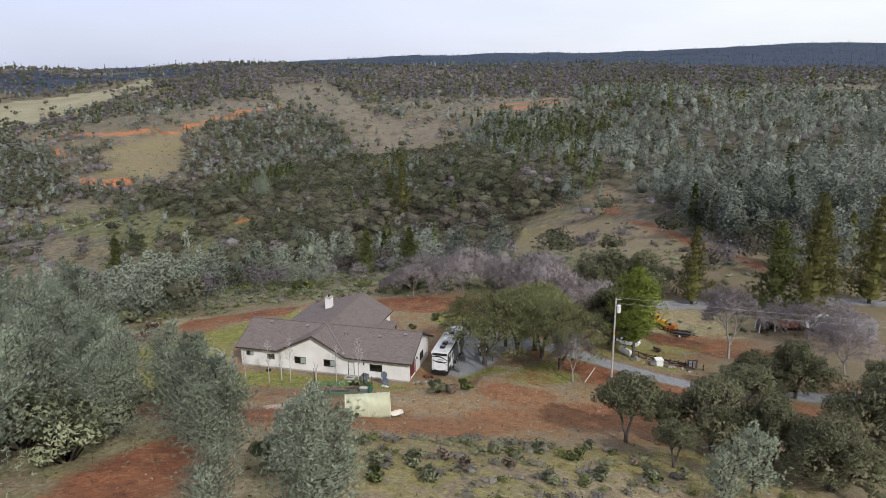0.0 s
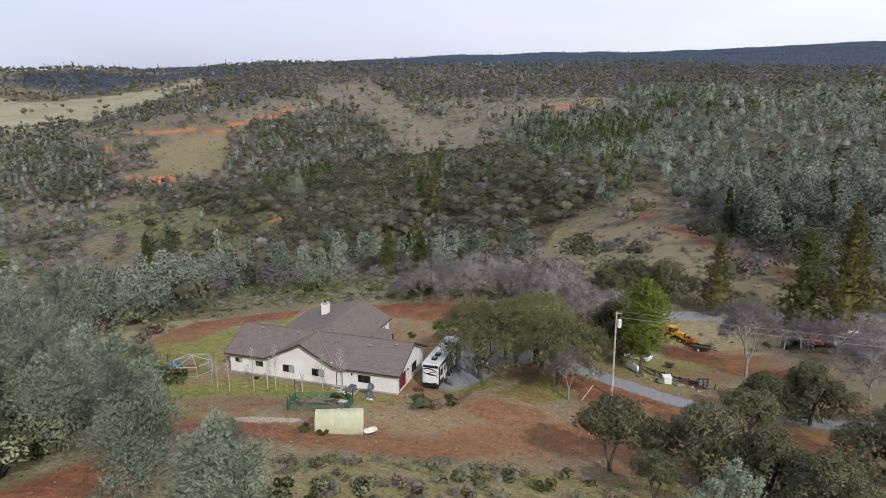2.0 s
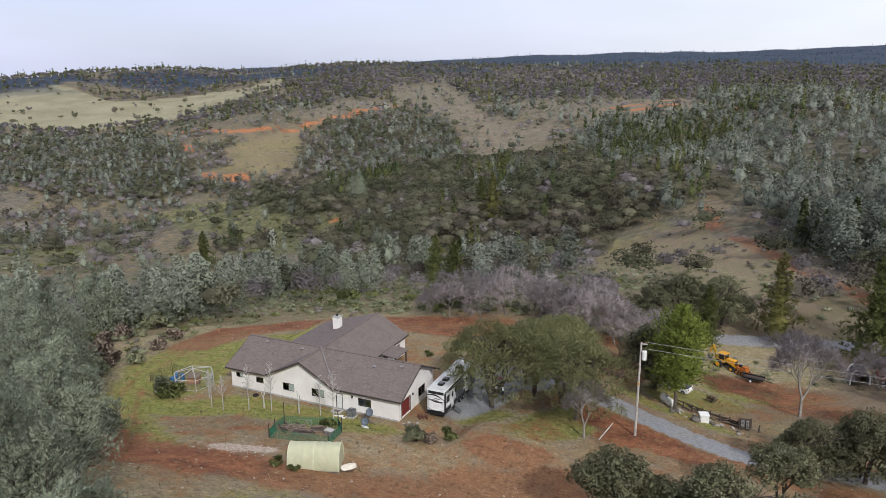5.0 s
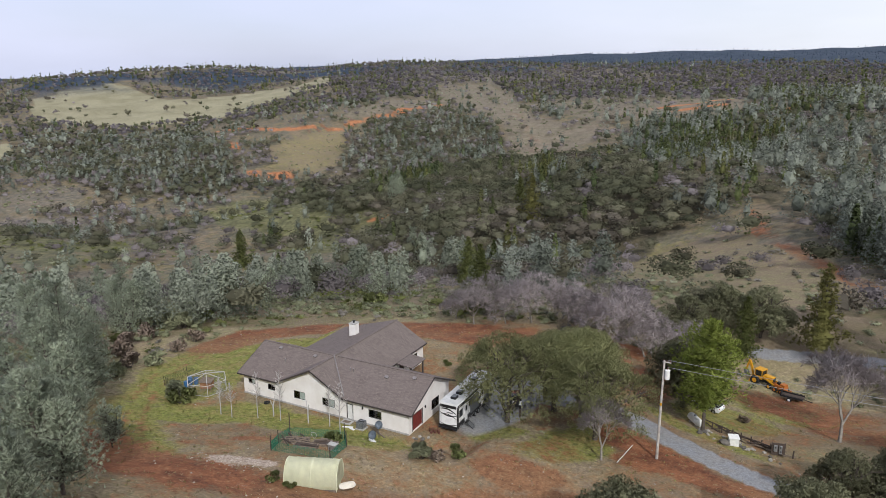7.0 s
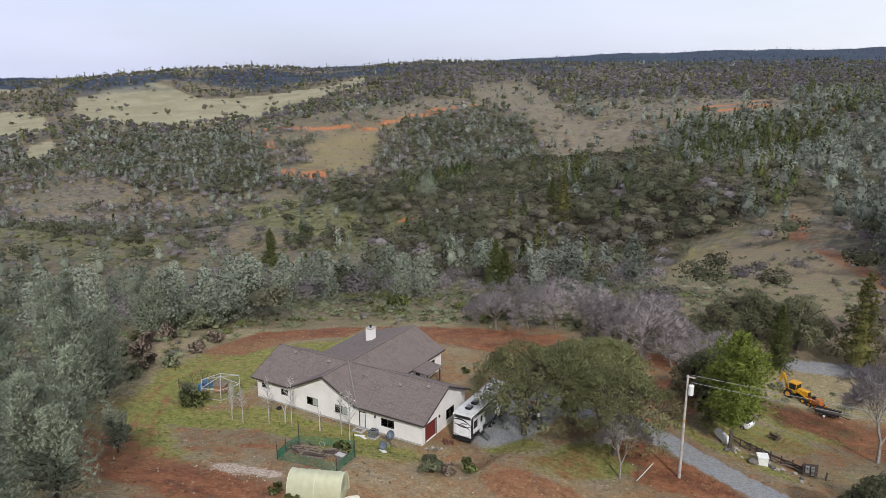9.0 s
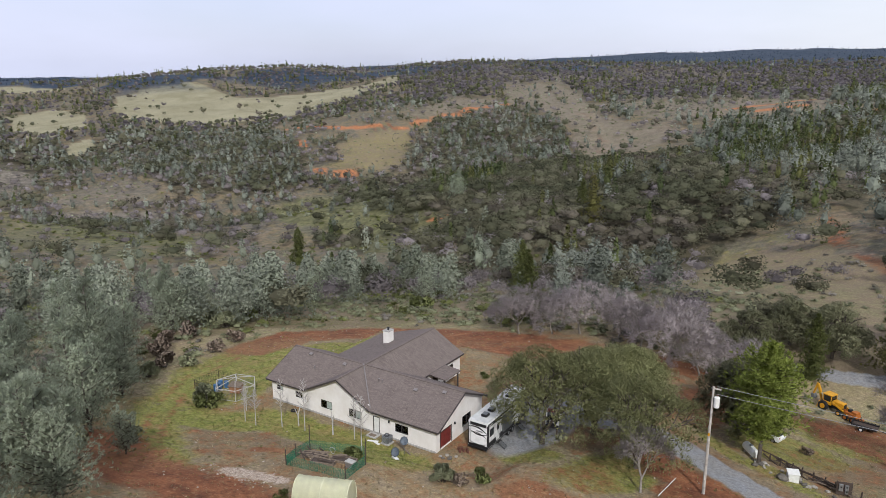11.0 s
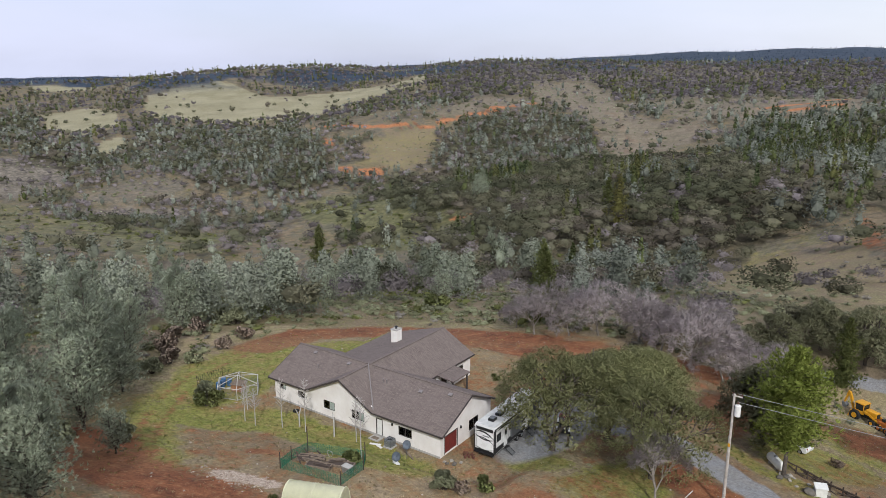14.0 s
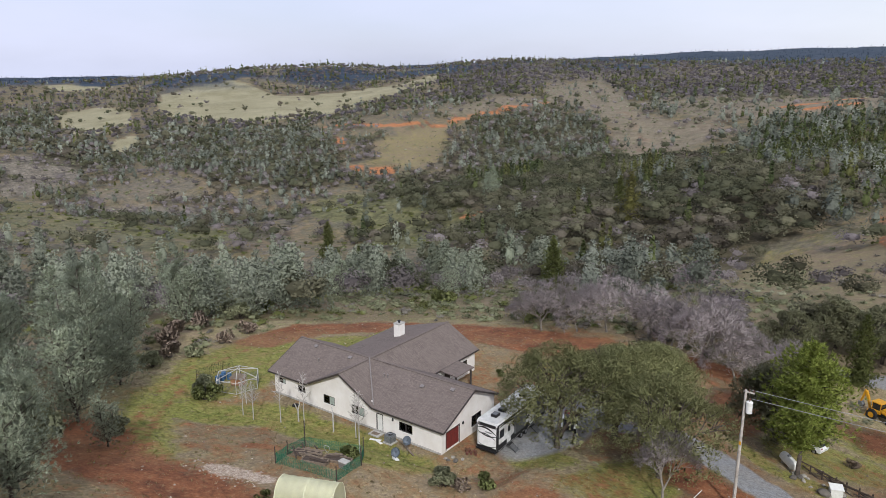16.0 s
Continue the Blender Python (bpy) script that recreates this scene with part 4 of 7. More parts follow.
STUCCO, SHINGLE, GLASS = stucco(), shingle(), glazing()
TRIM = plain("dark_trim", (0.06, 0.05, 0.048), 0.6)
WHITE_TRIM = plain("white_trim", (0.72, 0.71, 0.69), 0.55, 0, 0.12)
DOOR_WHITE = plain("door_paint", (0.7, 0.69, 0.67), 0.5, 0, 0.1)
RED_PAINT = plain("red_paint", (0.17, 0.03, 0.026), 0.6, 0, 0.35)
INSIDE = plain("room_wall", (0.25, 0.22, 0.19), 0.9)
BLIND = plain("blind", (0.34, 0.39, 0.36), 0.25, 0, 0.15)
STEEL = plain("galvanised", (0.42, 0.43, 0.45), 0.45, 0.8, 0.2)
FLASHING = plain("flashing", (0.24, 0.215, 0.21), 0.55, 0.3, 0.2)
GREY_METAL = plain("grey_metal", (0.2, 0.21, 0.22), 0.5, 0.5, 0.25)
BLACK = plain("black_paint", (0.018, 0.018, 0.02), 0.45, 0, 0.3)
RUBBER = plain("rubber", (0.022, 0.022, 0.022), 0.9, 0, 0.3)
CONCRETE = plain("concrete", (0.4, 0.385, 0.36), 0.95, 0, 0.25)
RV_WHITE = plain("rv_gelcoat", (0.74, 0.74, 0.74), 0.3, 0, 0.08, 1.0, 0.0, 0.5)
RV_ROOF = plain("rv_roof", (0.58, 0.58, 0.57), 0.6, 0, 0.25, 1.2)
TINTED = plain("tinted_glass", (0.012, 0.014, 0.016), 0.08, 0, 0.2, 1.0, 0.0, 0.6)
WOOD_OLD = plain("weathered_wood", (0.2, 0.155, 0.12), 0.9, 0, 0.45, 4.0, 0.01)
WOOD_DARK = plain("dark_timber", (0.075, 0.055, 0.045), 0.9, 0, 0.4, 4.0, 0.01)
POLE_WOOD = plain("pole_wood", (0.46, 0.42, 0.38), 0.9, 0, 0.35, 2.0, 0.01)
NET = plain("green_net", (0.025, 0.13, 0.075), 0.85, 0, 0.4, 6.0, 0.01)
FILM = plain("greenhouse_film", (0.8, 0.79, 0.58), 0.5, 0, 0.1, 1.6, 0.01)
YELLOW = plain("yellow_paint", (0.62, 0.3, 0.02), 0.45, 0, 0.25)
ORANGE = plain("orange_paint", (0.42, 0.13, 0.025), 0.55, 0, 0.35)
CAR_WHITE = plain("car_paint", (0.78, 0.78, 0.78), 0.25, 0, 0.06, 1.0, 0.0, 0.5)
TANK_WHITE = plain("tank_paint", (0.7, 0.69, 0.66), 0.45, 0, 0.15)
ENAMEL = plain("enamel", (0.62, 0.57, 0.5), 0.4, 0, 0.12)
BLUE = plain("blue_tarp", (0.04, 0.13, 0.28), 0.6, 0, 0.3)
ROCK = plain("rock", (0.36, 0.33, 0.29), 0.95, 0, 0.4, 1.5, 0.05)
ROCK_DARK = plain("dark_rock", (0.14, 0.125, 0.11), 0.95, 0, 0.4, 1.5, 0.05)
DISH_GREY = plain("dish_grey", (0.2, 0.235, 0.29), 0.5, 0.1, 0.2)
BRICK_RED = plain("terracotta", (0.17, 0.07, 0.055), 0.9, 0, 0.4)

# ---- house ----
house = thing("house", (0, 0, 0), "single-storey white stucco house with brown shingle gables", "house")
EAVE, RISE, RIDGE_Y, RIDGE_Z, SPINE_X, SPINE_Z = 2.92, 0.49, 5.15, 5.55, -14.0, 5.68
WALL_T = 0.2


def wall_with_holes(bm, start, way, inward, length, top, holes):
    """A wall from start along way; holes are (from, to, sill, head)."""
    cuts = sorted({0.0, length, *(v for h in holes for v in h[:2])})
    for a, b in zip(cuts, cuts[1:]):
        spans = sorted((h[2], h[3]) for h in holes if h[0] <= a + 1e-6 and h[1] >= b - 1e-6)
        low = 0.0
        for s, e in spans + [(top, top)]:
            if s - low > 1e-4:
                mid = start + way * ((a + b) / 2) + inward * (WALL_T / 2) + Vector((0, 0, (low + s) / 2))
                size = (b - a, WALL_T, s - low) if abs(way.x) > 0.5 else (WALL_T, b - a, s - low)
                box(bm, mid, size)
            low = e
    return bm


FRONT_HOLES = [(-24.7, -23.55, 1.55, 2.2), (-21.4, -20.2, 1.3, 2.1), (-17.1, -15.3, 1.05, 2.1), (-12.6, -10.7, 1.05, 2.1), (-8.9, -7.95, 0.12, 2.15), (-5.7, -3.85, 1.05, 2.1)]
SIDE_HOLES = [(0.72, 3.2, 0.12, 2.2), (5.5, 7.45, 0.8, 2.1)]
wall = part("wall", wall_with_holes(B(), Vector((-25.5, 0, 0)), Vector((1, 0, 0)), Vector((0, 1, 0)), 25.5, 2.9, [(a + 25.5, b + 25.5, c, d) for a, b, c, d in FRONT_HOLES]), STUCCO, house)
wall_e = part("wall", wall_with_holes(B(), Vector((0, 0.2, 0)), Vector((0, 1, 0)), Vector((-1, 0, 0)), 9.9, 2.9, [(a - 0.2, b - 0.2, c, d) for a, b, c, d in SIDE_HOLES]), STUCCO, house)


def plain_wall(a, b, top):
    bm = B()
    a, b = Vector(a), Vector(b)
    d = b - a
    size = (abs(d.x), WALL_T, top) if abs(d.x) > abs(d.y) else (WALL_T, abs(d.y), top)
    box(bm, ((a.x + b.x) / 2, (a.y + b.y) / 2, top / 2), size)
    return part("wall", bm, STUCCO, house)


plain_wall((-25.4, 0.2), (-25.4, 10.1), 2.9)
plain_wall((-25.3, 10.0), (-22.9, 10.0), 2.9)
plain_wall((-9.4, 10.0), (-0.2, 10.0), 2.9)
plain_wall((-22.8, 10.1), (-22.8, 20.0), 2.9)
plain_wall((-22.7, 19.9), (-9.5, 19.9), 2.9)
plain_wall((-9.4, 10.1), (-9.4, 20.0), 2.9)


def gable(m, half, top, peak, off=0.0):
    """The triangle of wall over the plate, on the x, z plane of m."""
    return part("gable_wall", extrude_outline(B(), [(-half, top), (half, top), (half, top + 0.02), (off, peak), (-half, top + 0.02)], m, WALL_T), STUCCO, house)


gable(Matrix.Translation((SPINE_X, 0.003, 0)), 5.2, 2.9, SPINE_Z - 0.34)
gable(Matrix.Translation((0, RIDGE_Y, 0)) @ Matrix.Rotation(radians(90), 4, "Z"), 5.1, 2.9, RIDGE_Z - 0.2)
gable(Matrix.Translation((-25.3, RIDGE_Y, 0)) @ Matrix.Rotation(radians(90), 4, "Z"), 5.1, 2.9, RIDGE_Z - 0.2)
gable(Matrix.Translation((-16.1, 19.797, 0)), 6.6, 2.9, SPINE_Z - 0.2, 2.1)


def roof_plane(corners):
    return part("roof", slab(B(), corners, 0.14), SHINGLE, house)


LX, RX = -26.05, 0.62
roof_plane([(LX, -0.55, EAVE), (-19.5, -0.55, EAVE), (SPINE_X, RIDGE_Y, RIDGE_Z), (LX, RIDGE_Y, RIDGE_Z)])
roof_plane([(-9.0, -0.55, EAVE), (RX, -0.55, EAVE), (RX, RIDGE_Y, RIDGE_Z), (SPINE_X, RIDGE_Y, RIDGE_Z)])
roof_plane([(RX, 10.75, EAVE), (LX, 10.75, EAVE), (LX, RIDGE_Y, RIDGE_Z), (RX, RIDGE_Y, RIDGE_Z)])
roof_plane([(-8.95, -0.6, EAVE + 0.01), (-8.95, 20.45, EAVE + 0.01), (SPINE_X, 20.45, SPINE_Z), (SPINE_X, -0.6, SPINE_Z)])
roof_plane([(SPINE_X, -0.6, SPINE_Z), (SPINE_X, 5.3, SPINE_Z), (-19.55, 5.3, EAVE + 0.01), (-19.55, -0.6, EAVE + 0.01)])
roof_plane([(SPINE_X, 5.3, SPINE_Z), (SPINE_X, 20.45, SPINE_Z), (-23.5, 20.45, EAVE), (-23.5, 5.3, EAVE)])


def strip(name, a, b, wide, tall, material, label=""):
    """A straight board or cap from a to b."""
    bm = B()
    a, b = Vector(a), Vector(b)
    way = b - a
    tilt = way.to_track_quat("X", "Z").to_matrix().to_4x4()
    box(bm, (a + b) / 2, (way.length, wide, tall), tilt=tilt)
    return part(name, bm, material, house, label)


for a, b in [((LX, RIDGE_Y, RIDGE_Z + 0.015), (RX, RIDGE_Y, RIDGE_Z + 0.015)), ((SPINE_X, -0.6, SPINE_Z + 0.015), (SPINE_X, 20.45, SPINE_Z + 0.015))]:
    strip("ridge_cap", a, b, 0.3, 0.05, SHINGLE)
strip("valley_flashing", (-9.05, -0.3, 3.13), (-14.05, 4.72, 5.78), 0.13, 0.06, FLASHING, "pale metal valley flashing")
for a, b in [((LX, -0.58, EAVE - 0.09), (-19.6, -0.58, EAVE - 0.09)), ((-8.9, -0.58, EAVE - 0.09), (RX, -0.58, EAVE - 0.09)), ((RX, 10.78, EAVE - 0.09), (-8.9, 10.78, EAVE - 0.09)),
             ((-8.92, 10.8, EAVE - 0.08), (-8.92, 20.5, EAVE - 0.08)),
             ((RX + 0.03, -0.55, EAVE - 0.1), (RX + 0.03, RIDGE_Y, RIDGE_Z - 0.1)), ((RX + 0.03, RIDGE_Y, RIDGE_Z - 0.1), (RX + 0.03, 10.75, EAVE - 0.1)),
             ((-8.95, -0.63, EAVE - 0.09), (SPINE_X, -0.63, SPINE_Z - 0.1)), ((SPINE_X, -0.63, SPINE_Z - 0.1), (-19.55, -0.63, EAVE - 0.09)),
             ((LX - 0.03, -0.55, EAVE - 0.1), (LX - 0.03, RIDGE_Y, RIDGE_Z - 0.1))]:
    strip("fascia", a, b, 0.05, 0.2, TRIM, "dark brown fascia board")


def roof_vent(x, y, kind):
    z = RIDGE_Z - abs(y - RIDGE_Y) * (RIDGE_Z - EAVE) / (RIDGE_Y + 0.55)
    bm = B()
    if kind == "flat":
        box(bm, (x, y, z + 0.1), (0.5, 0.4, 0.16), 0, 0.03, Matrix.Rotation(radians(24), 4, "X"))
    else:
        tube(bm, (x, y, z - 0.1), (x, y, z + 0.42), 0.06, seg=10)
        tube(bm, (x, y, z + 0.4), (x, y, z + 0.47), 0.11, 0.03, seg=10)
    part("roof_vent", bm, FLASHING, house, "pale metal roof vent")


for x, y, kind in [(-5.3, 3.6, "flat"), (-1.7, 4.3, "flat"), (-16.8, 4.3, "flat"), (-22.6, 4.4, "flat"), (-20.4, 2.6, "pipe"), (-10.6, 3.4, "pipe"), (-10.1, 3.4, "pipe")]:
    roof_vent(x, y, kind)

chimney_zone = (-17.9, 14.9)
bm = box(B(), (*chimney_zone, 5.0), (0.95, 1.15, 2.5), 0, 0.02)
chimney = part("chimney", bm, STUCCO, house, "white stucco chimney")
bm = box(B(), (*chimney_zone, 6.3), (1.1, 1.3, 0.1), 0, 0.02)
part("crown", bm, CONCRETE, chimney)
bm = tube(B(), (*chimney_zone, 6.35), (*chimney_zone, 6.65), 0.14, seg=10)
tube(bm, (*chimney_zone, 6.62), (*chimney_zone, 6.75), 0.26, 0.05, seg=10)
part("flue", bm, BLACK, chimney, "black metal flue cap")


def window(m, width, sill, head, blind):
    """A sliding window: dark frame, two panes; the frame's plane is x, z of m."""
    h = head - sill
    w = part("window", box(B(), (0, 0, 0), (0.001, 0.001, 0.001)), TRIM, house)
    bm = B()
    for u, v, a, b in [(width / 2, sill + 0.03, width, 0.06), (width / 2, head - 0.03, width, 0.06), (0.03, sill + h / 2, 0.06, h), (width - 0.03, sill + h / 2, 0.06, h), (width / 2, sill + h / 2, 0.07, h)]:
        box(bm, (u, 0.06, v), (a, 0.09, b))
    bm.transform(m)
    w.data = as_mesh("window", bm, TRIM)
    for k in (0, 1):
        bm = box(B(), (width * (0.25 + 0.5 * k), 0.06 + 0.02 * k, sill + h / 2), (width / 2 - 0.08, 0.012, h - 0.12))
        bm.transform(m)
        pane = part("pane", bm, BLIND if blind and k else GLASS, w, "pane backed by a closed pale blind" if blind and k else "clear window glass")
        pane.visible_shadow = False
    bm = box(B(), (width / 2, -0.03, sill - 0.03), (width + 0.1, 0.1, 0.05))
    bm.transform(m)
    part("window_sill", bm, WHITE_TRIM, w)
    return w


for a, b, sill, head in FRONT_HOLES:
    if head - sill < 1.5:
        window(Matrix.Translation((a, 0, 0)), b - a, sill, head, a in (-17.1, -12.6) or a == -24.7)
window(Matrix.Translation((0, SIDE_HOLES[1][0], 0)) @ Matrix.Rotation(radians(90), 4, "Z"), 1.95, 0.8, 2.1, False)

bm = box(B(), (-8.425, 0.1, 1.13), (0.83, 0.06, 1.98), 0, 0.01)
back_door = part("door", bm, DOOR_WHITE, house, "white panelled back door")
part("handle", dome(B(), (-8.1, 0.03, 1.1), 0.045, rings=6, seg=8), STEEL, back_door)
bm = B()
for u, v, a, b in [(-8.87, 1.13, 0.06, 2.06), (-7.98, 1.13, 0.06, 2.06), (-8.425, 2.13, 0.95, 0.06)]:
    box(bm, (u, 0.03, v), (a, 0.14, b))
part("door_frame", bm, TRIM, house, "dark door frame")
bm = B()
for i in range(6):
    box(bm, (-0.12, 1.96, 0.3 + i * 0.345), (0.05, 2.46, 0.335), 0, 0.012)
part("garage_door", bm, RED_PAINT, house, "dark red sectional garage door")
bm = B()
for u, v, a, b in [(0.75, 1.16, 0.07, 2.1), (3.17, 1.16, 0.07, 2.1), (1.96, 2.2, 2.5, 0.08)]:
    box(bm, (0.015, u, v), (0.06, a, b))
part("door_frame", bm, TRIM, house, "dark door frame")
for place in [(0.1, 3.75, 2.1), (-6.5, -0.1, 2.05)]:
    bm = box(B(), place, (0.16, 0.16, 0.26), 0, 0.03)
    tube(bm, (place[0], place[1], place[2] + 0.12), (place[0], place[1], place[2] + 0.24), 0.1, 0.02, 6)
    part("wall_lantern", bm, BLACK, house, "black wall lantern")
# floor and inner walls seen through the panes
part("floor_slab", box(B(), (-12.75, 5.05, 0.04), (25.0, 9.6, 0.08)), CONCRETE, house)
part("room_wall", box(B(), (-12.75, 3.4, 1.4), (24.6, 0.1, 2.7)), INSIDE, house)
part("room_ceiling", box(B(), (-12.75, 1.8, 2.85), (24.9, 3.0, 0.06)), INSIDE, house)
bm = box(B(), (-12.75, -0.06, 0.08), (25.4, 0.1, 0.22))
part("footing", bm, CONCRETE, house, "weathered concrete footing")
# entry porch on the inner corner
bm = slab(B(), [(-9.2, 11.9, 2.95), (-6.5, 11.9, 2.7), (-6.5, 15.7, 2.7), (-9.2, 15.7, 2.95)], 0.14)
porch = part("porch_roof", bm, SHINGLE, house)
for py in (12.2, 15.4):
    part("post", box(B(), (-6.8, py, 1.28), (0.18, 0.18, 2.56)), TRIM, house, "dark timber porch post")
part("beam", box(B(), (-6.8, 13.8, 2.49), (0.16, 3.6, 0.2)), TRIM, house)
bm = box(B(), (-9.27, 13.8, 1.1), (0.06, 1.1, 2.1), 0, 0.01)
part("front_door", bm, WOOD_DARK, house, "dark brown front door")
bm = box(B(), (-9.28, 17.4, 1.6), (0.06, 1.5, 1.1), 0, 0.01)
part("side_window", bm, TINTED, house, "dark side window")
patio = tagged(new("pavement_patio", as_mesh("pavement_patio", box(B(), (-7.4, 13.6, 0.02), (3.2, 4.6, 0.1)), CONCRETE)), "grey concrete entry patio", "pavement", "", "structure")

# ---- beside the front wall ----
ac = thing("air_conditioner", (-6.0, -1.15, ground_at(-6, -1.15)), "grey round-cornered air conditioner on a concrete pad", "air conditioner")
part("pad", box(B(), (0, 0, 0.06), (1.15, 1.15, 0.14), 0, 0.02), CONCRETE, ac)
body = part("body", box(B(), (0, 0, 0.56), (0.95, 0.95, 0.86), 0, 0.12), GREY_METAL, ac)
for side in range(4):
    bm = B()
    for i in range(8):
        box(bm, (0, -0.485, 0.24 + i * 0.09), (0.7, 0.03, 0.035))
    bm.transform(Matrix.Rotation(radians(90 * side), 4, "Z"))
    part("louvre", bm, STEEL, body)
bm = tube(B(), (0, 0, 0.98), (0, 0, 1.03), 0.36, seg=20)
part("fan_grille", bm, BLACK, ac)
bm = B()
for i in range(6):
    a = i * math.pi / 6
    tube(bm, (-0.36 * math.cos(a), -0.36 * math.sin(a), 1.045), (0.36 * math.cos(a), 0.36 * math.sin(a), 1.045), 0.01, seg=4)
part("guard", bm, STEEL, ac)


def satellite_dish(x, y, mast, label):
    d = thing("satellite_dish", on_ground(x, y), label, "satellite dish", "", -25)
    if mast > 0.8:
        part("mast", tube(B(), (0, 0, -0.05), (0, 0, mast), 0.03, seg=8), GREY_METAL, d)
    else:
        part("base", box(B(), (0, 0, 0.1), (0.95, 0.4, 0.22), 0, 0.03), WHITE_TRIM, d, "white block base")
        part("mast", tube(B(), (0, 0, 0.2), (0, 0, mast), 0.03, seg=8), GREY_METAL, d)
    bm = B()
    rim = 16
    rings = []
    for k in range(5):
        r = 0.11 * k + 0.01
        rings.append([bm.verts.new((r * math.cos(math.tau * i / rim), 0.35 * r * r * 2 - 0.02, 1.1 * r * math.sin(math.tau * i / rim))) for i in range(rim)])
    for a, b in zip(rings, rings[1:]):
        for i in range(rim):
            bm.faces.new((a[i], a[(i + 1) % rim], b[(i + 1) % rim], b[i]))
    bmesh.ops.solidify(bm, geom=bm.faces[:], thickness=0.02)
    bm.transform(Matrix.Translation((0, 0.02, mast + 0.12)) @ Matrix.Rotation(radians(235), 4, "Z") @ Matrix.Rotation(radians(30), 4, "X"))
    part("reflector", bm, DISH_GREY, d, "blue-grey dished reflector", True)
    bm = tube(B(), (0, -0.05, mast - 0.2), (0.2, -0.5, mast + 0.05), 0.015, seg=6)
    box(bm, (0.2, -0.52, mast + 0.08), (0.1, 0.12, 0.08))
    part("feed_arm", bm, GREY_METAL, d)


satellite_dish(-2.9, -2.1, 1.5, "blue-grey satellite dish on a thin steel mast")
satellite_dish(-1.5, -5.6, 0.7, "blue-grey satellite dish lying on white blocks")

step = thing("door_step", (-8.4, -0.75, 0), "pale concrete door step before the back door", "step")
part("slab", box(B(), (0, 0, 0.06), (1.4, 1.0, 0.14), 0, 0.02), CONCRETE, step)
part("mat", box(B(), (0.0, -0.05, 0.145), (0.9, 0.55, 0.02)), WOOD_OLD, step)
for i, (x, y, turn, l) in enumerate([(-7.6, -1.75, 20, 1.3), (-6.9, -1.9, -14, 0.9)]):
    plank = thing("plank", on_ground(x, y), "pale sawn board lying in the grass", "board", "loose boards", turn)
    part("board", box(B(), (0, 0, 0.06), (l, 0.28, 0.06), 0, 0.008), WHITE_TRIM, plank)
bench = thing("ramp_board", on_ground(-3.6, -1.3), "long grey board leaning against the wall", "board", "", -22)
part("board", box(B(), (0, 0, 0.22), (3.0, 0.2, 0.05), tilt=Matrix.Rotation(radians(7), 4, "Y")), WOOD_OLD, bench)
tyre = thing("tyre", on_ground(-20.6, -1.25), "old black tyre lying in the grass", "tyre")
bm = B()
for k in range(14):
    a, b = k * math.tau / 14, (k + 1) * math.tau / 14
    tube(bm, (0.3 * math.cos(a), 0.3 * math.sin(a), 0.11), (0.3 * math.cos(b), 0.3 * math.sin(b), 0.11), 0.12, seg=8, caps=False)
part("ring", bm, RUBBER, tyre)

# ---- vegetable garden ----
def patch_z(x, y, c):
    return ground_at(c[0] + x, c[1] + y) - c[2]


G0 = on_ground(-4.9, -12.2)
garden = thing("garden_fence", G0, "green plastic net on dark posts round raised beds", "fence")
CORNERS = [(-2.2, -3.6), (4.5, -2.6), (3.4, 1.7), (1.3, 4.3), (-4.5, 2.1), (-3.3, -1.2)]
TALL = [1.7, 1.5, 1.9, 2.0, 2.8, 1.5]
for (x, y), h in zip(CORNERS, TALL):
    z = patch_z(x, y, G0)
    part("post", tube(B(), (x, y, z - 0.3), (x, y, z + h), 0.06, 0.05, 8), WOOD_DARK, garden)
for k in range(6):
    (ax, ay), (bx, by) = CORNERS[k], CORNERS[(k + 1) % 6]
    bm = B()
    nu, nv, hi = 26, 11, 1.05
    def at(u, v):
        x, y = ax + (bx - ax) * u / nu, ay + (by - ay) * u / nu
        sag = 0.1 * math.sin(math.pi * u / nu) * (v / nv)
        return (x, y, patch_z(x, y, G0) + hi * v / nv - sag + 0.04 * math.sin(u * 1.7))
    for u in range(nu + 1):
        tube(bm, at(u, 0), at(u, nv), 0.014, seg=3, caps=False)
    for v in range(nv + 1):
        for u in range(0, nu, 2):
            tube(bm, at(u, v), at(u + 2, v), 0.016, seg=3, caps=False)
    part("net", bm, NET, garden, "green plastic netting")


def raised_bed(x, y, l, w, turn, label):
    z = ground_at(x, y)
    b = thing("raised_bed", (x, y, z), label, "raised bed", "raised beds", turn)
    for u, v, a, c in [(0, -w / 2, l, 0.08), (0, w / 2, l, 0.08), (-l / 2, 0, 0.08, w), (l / 2, 0, 0.08, w)]:
        part("side_board", box(B(), (u, v, 0.12), (a, c, 0.5), 0, 0.01), WOOD_OLD, b)
    bm = box(B(), (0, 0, 0.08), (l - 0.1, w - 0.1, 0.44))
    part("soil", bm, WOOD_DARK, b, "dark bare soil")
    return b


raised_bed(-6.6, -12.4, 2.6, 1.0, 18, "weathered plank bed with bare soil")
raised_bed(-4.6, -13.3, 2.4, 0.9, 18, "weathered plank bed with bare soil")
raised_bed(-3.4, -11.6, 2.6, 0.9, 18, "weathered plank bed with bare soil")
r_g = random.Random(4)
for k in range(16):
    x, y = -8.2 + 4.6 * r_g.random(), -13.6 + 3.4 * r_g.random()
    p = thing("timber", on_ground(x, y, 0.3), "grey weathered timber lying on the beds", "timber", "loose garden timbers", r_g.uniform(-60, 60))
    part("beam", box(B(), (0, 0, 0.08), (r_g.uniform(1.0, 2.4), 0.12, 0.1), 0, 0.01), WOOD_OLD if k % 3 else WOOD_DARK, p)
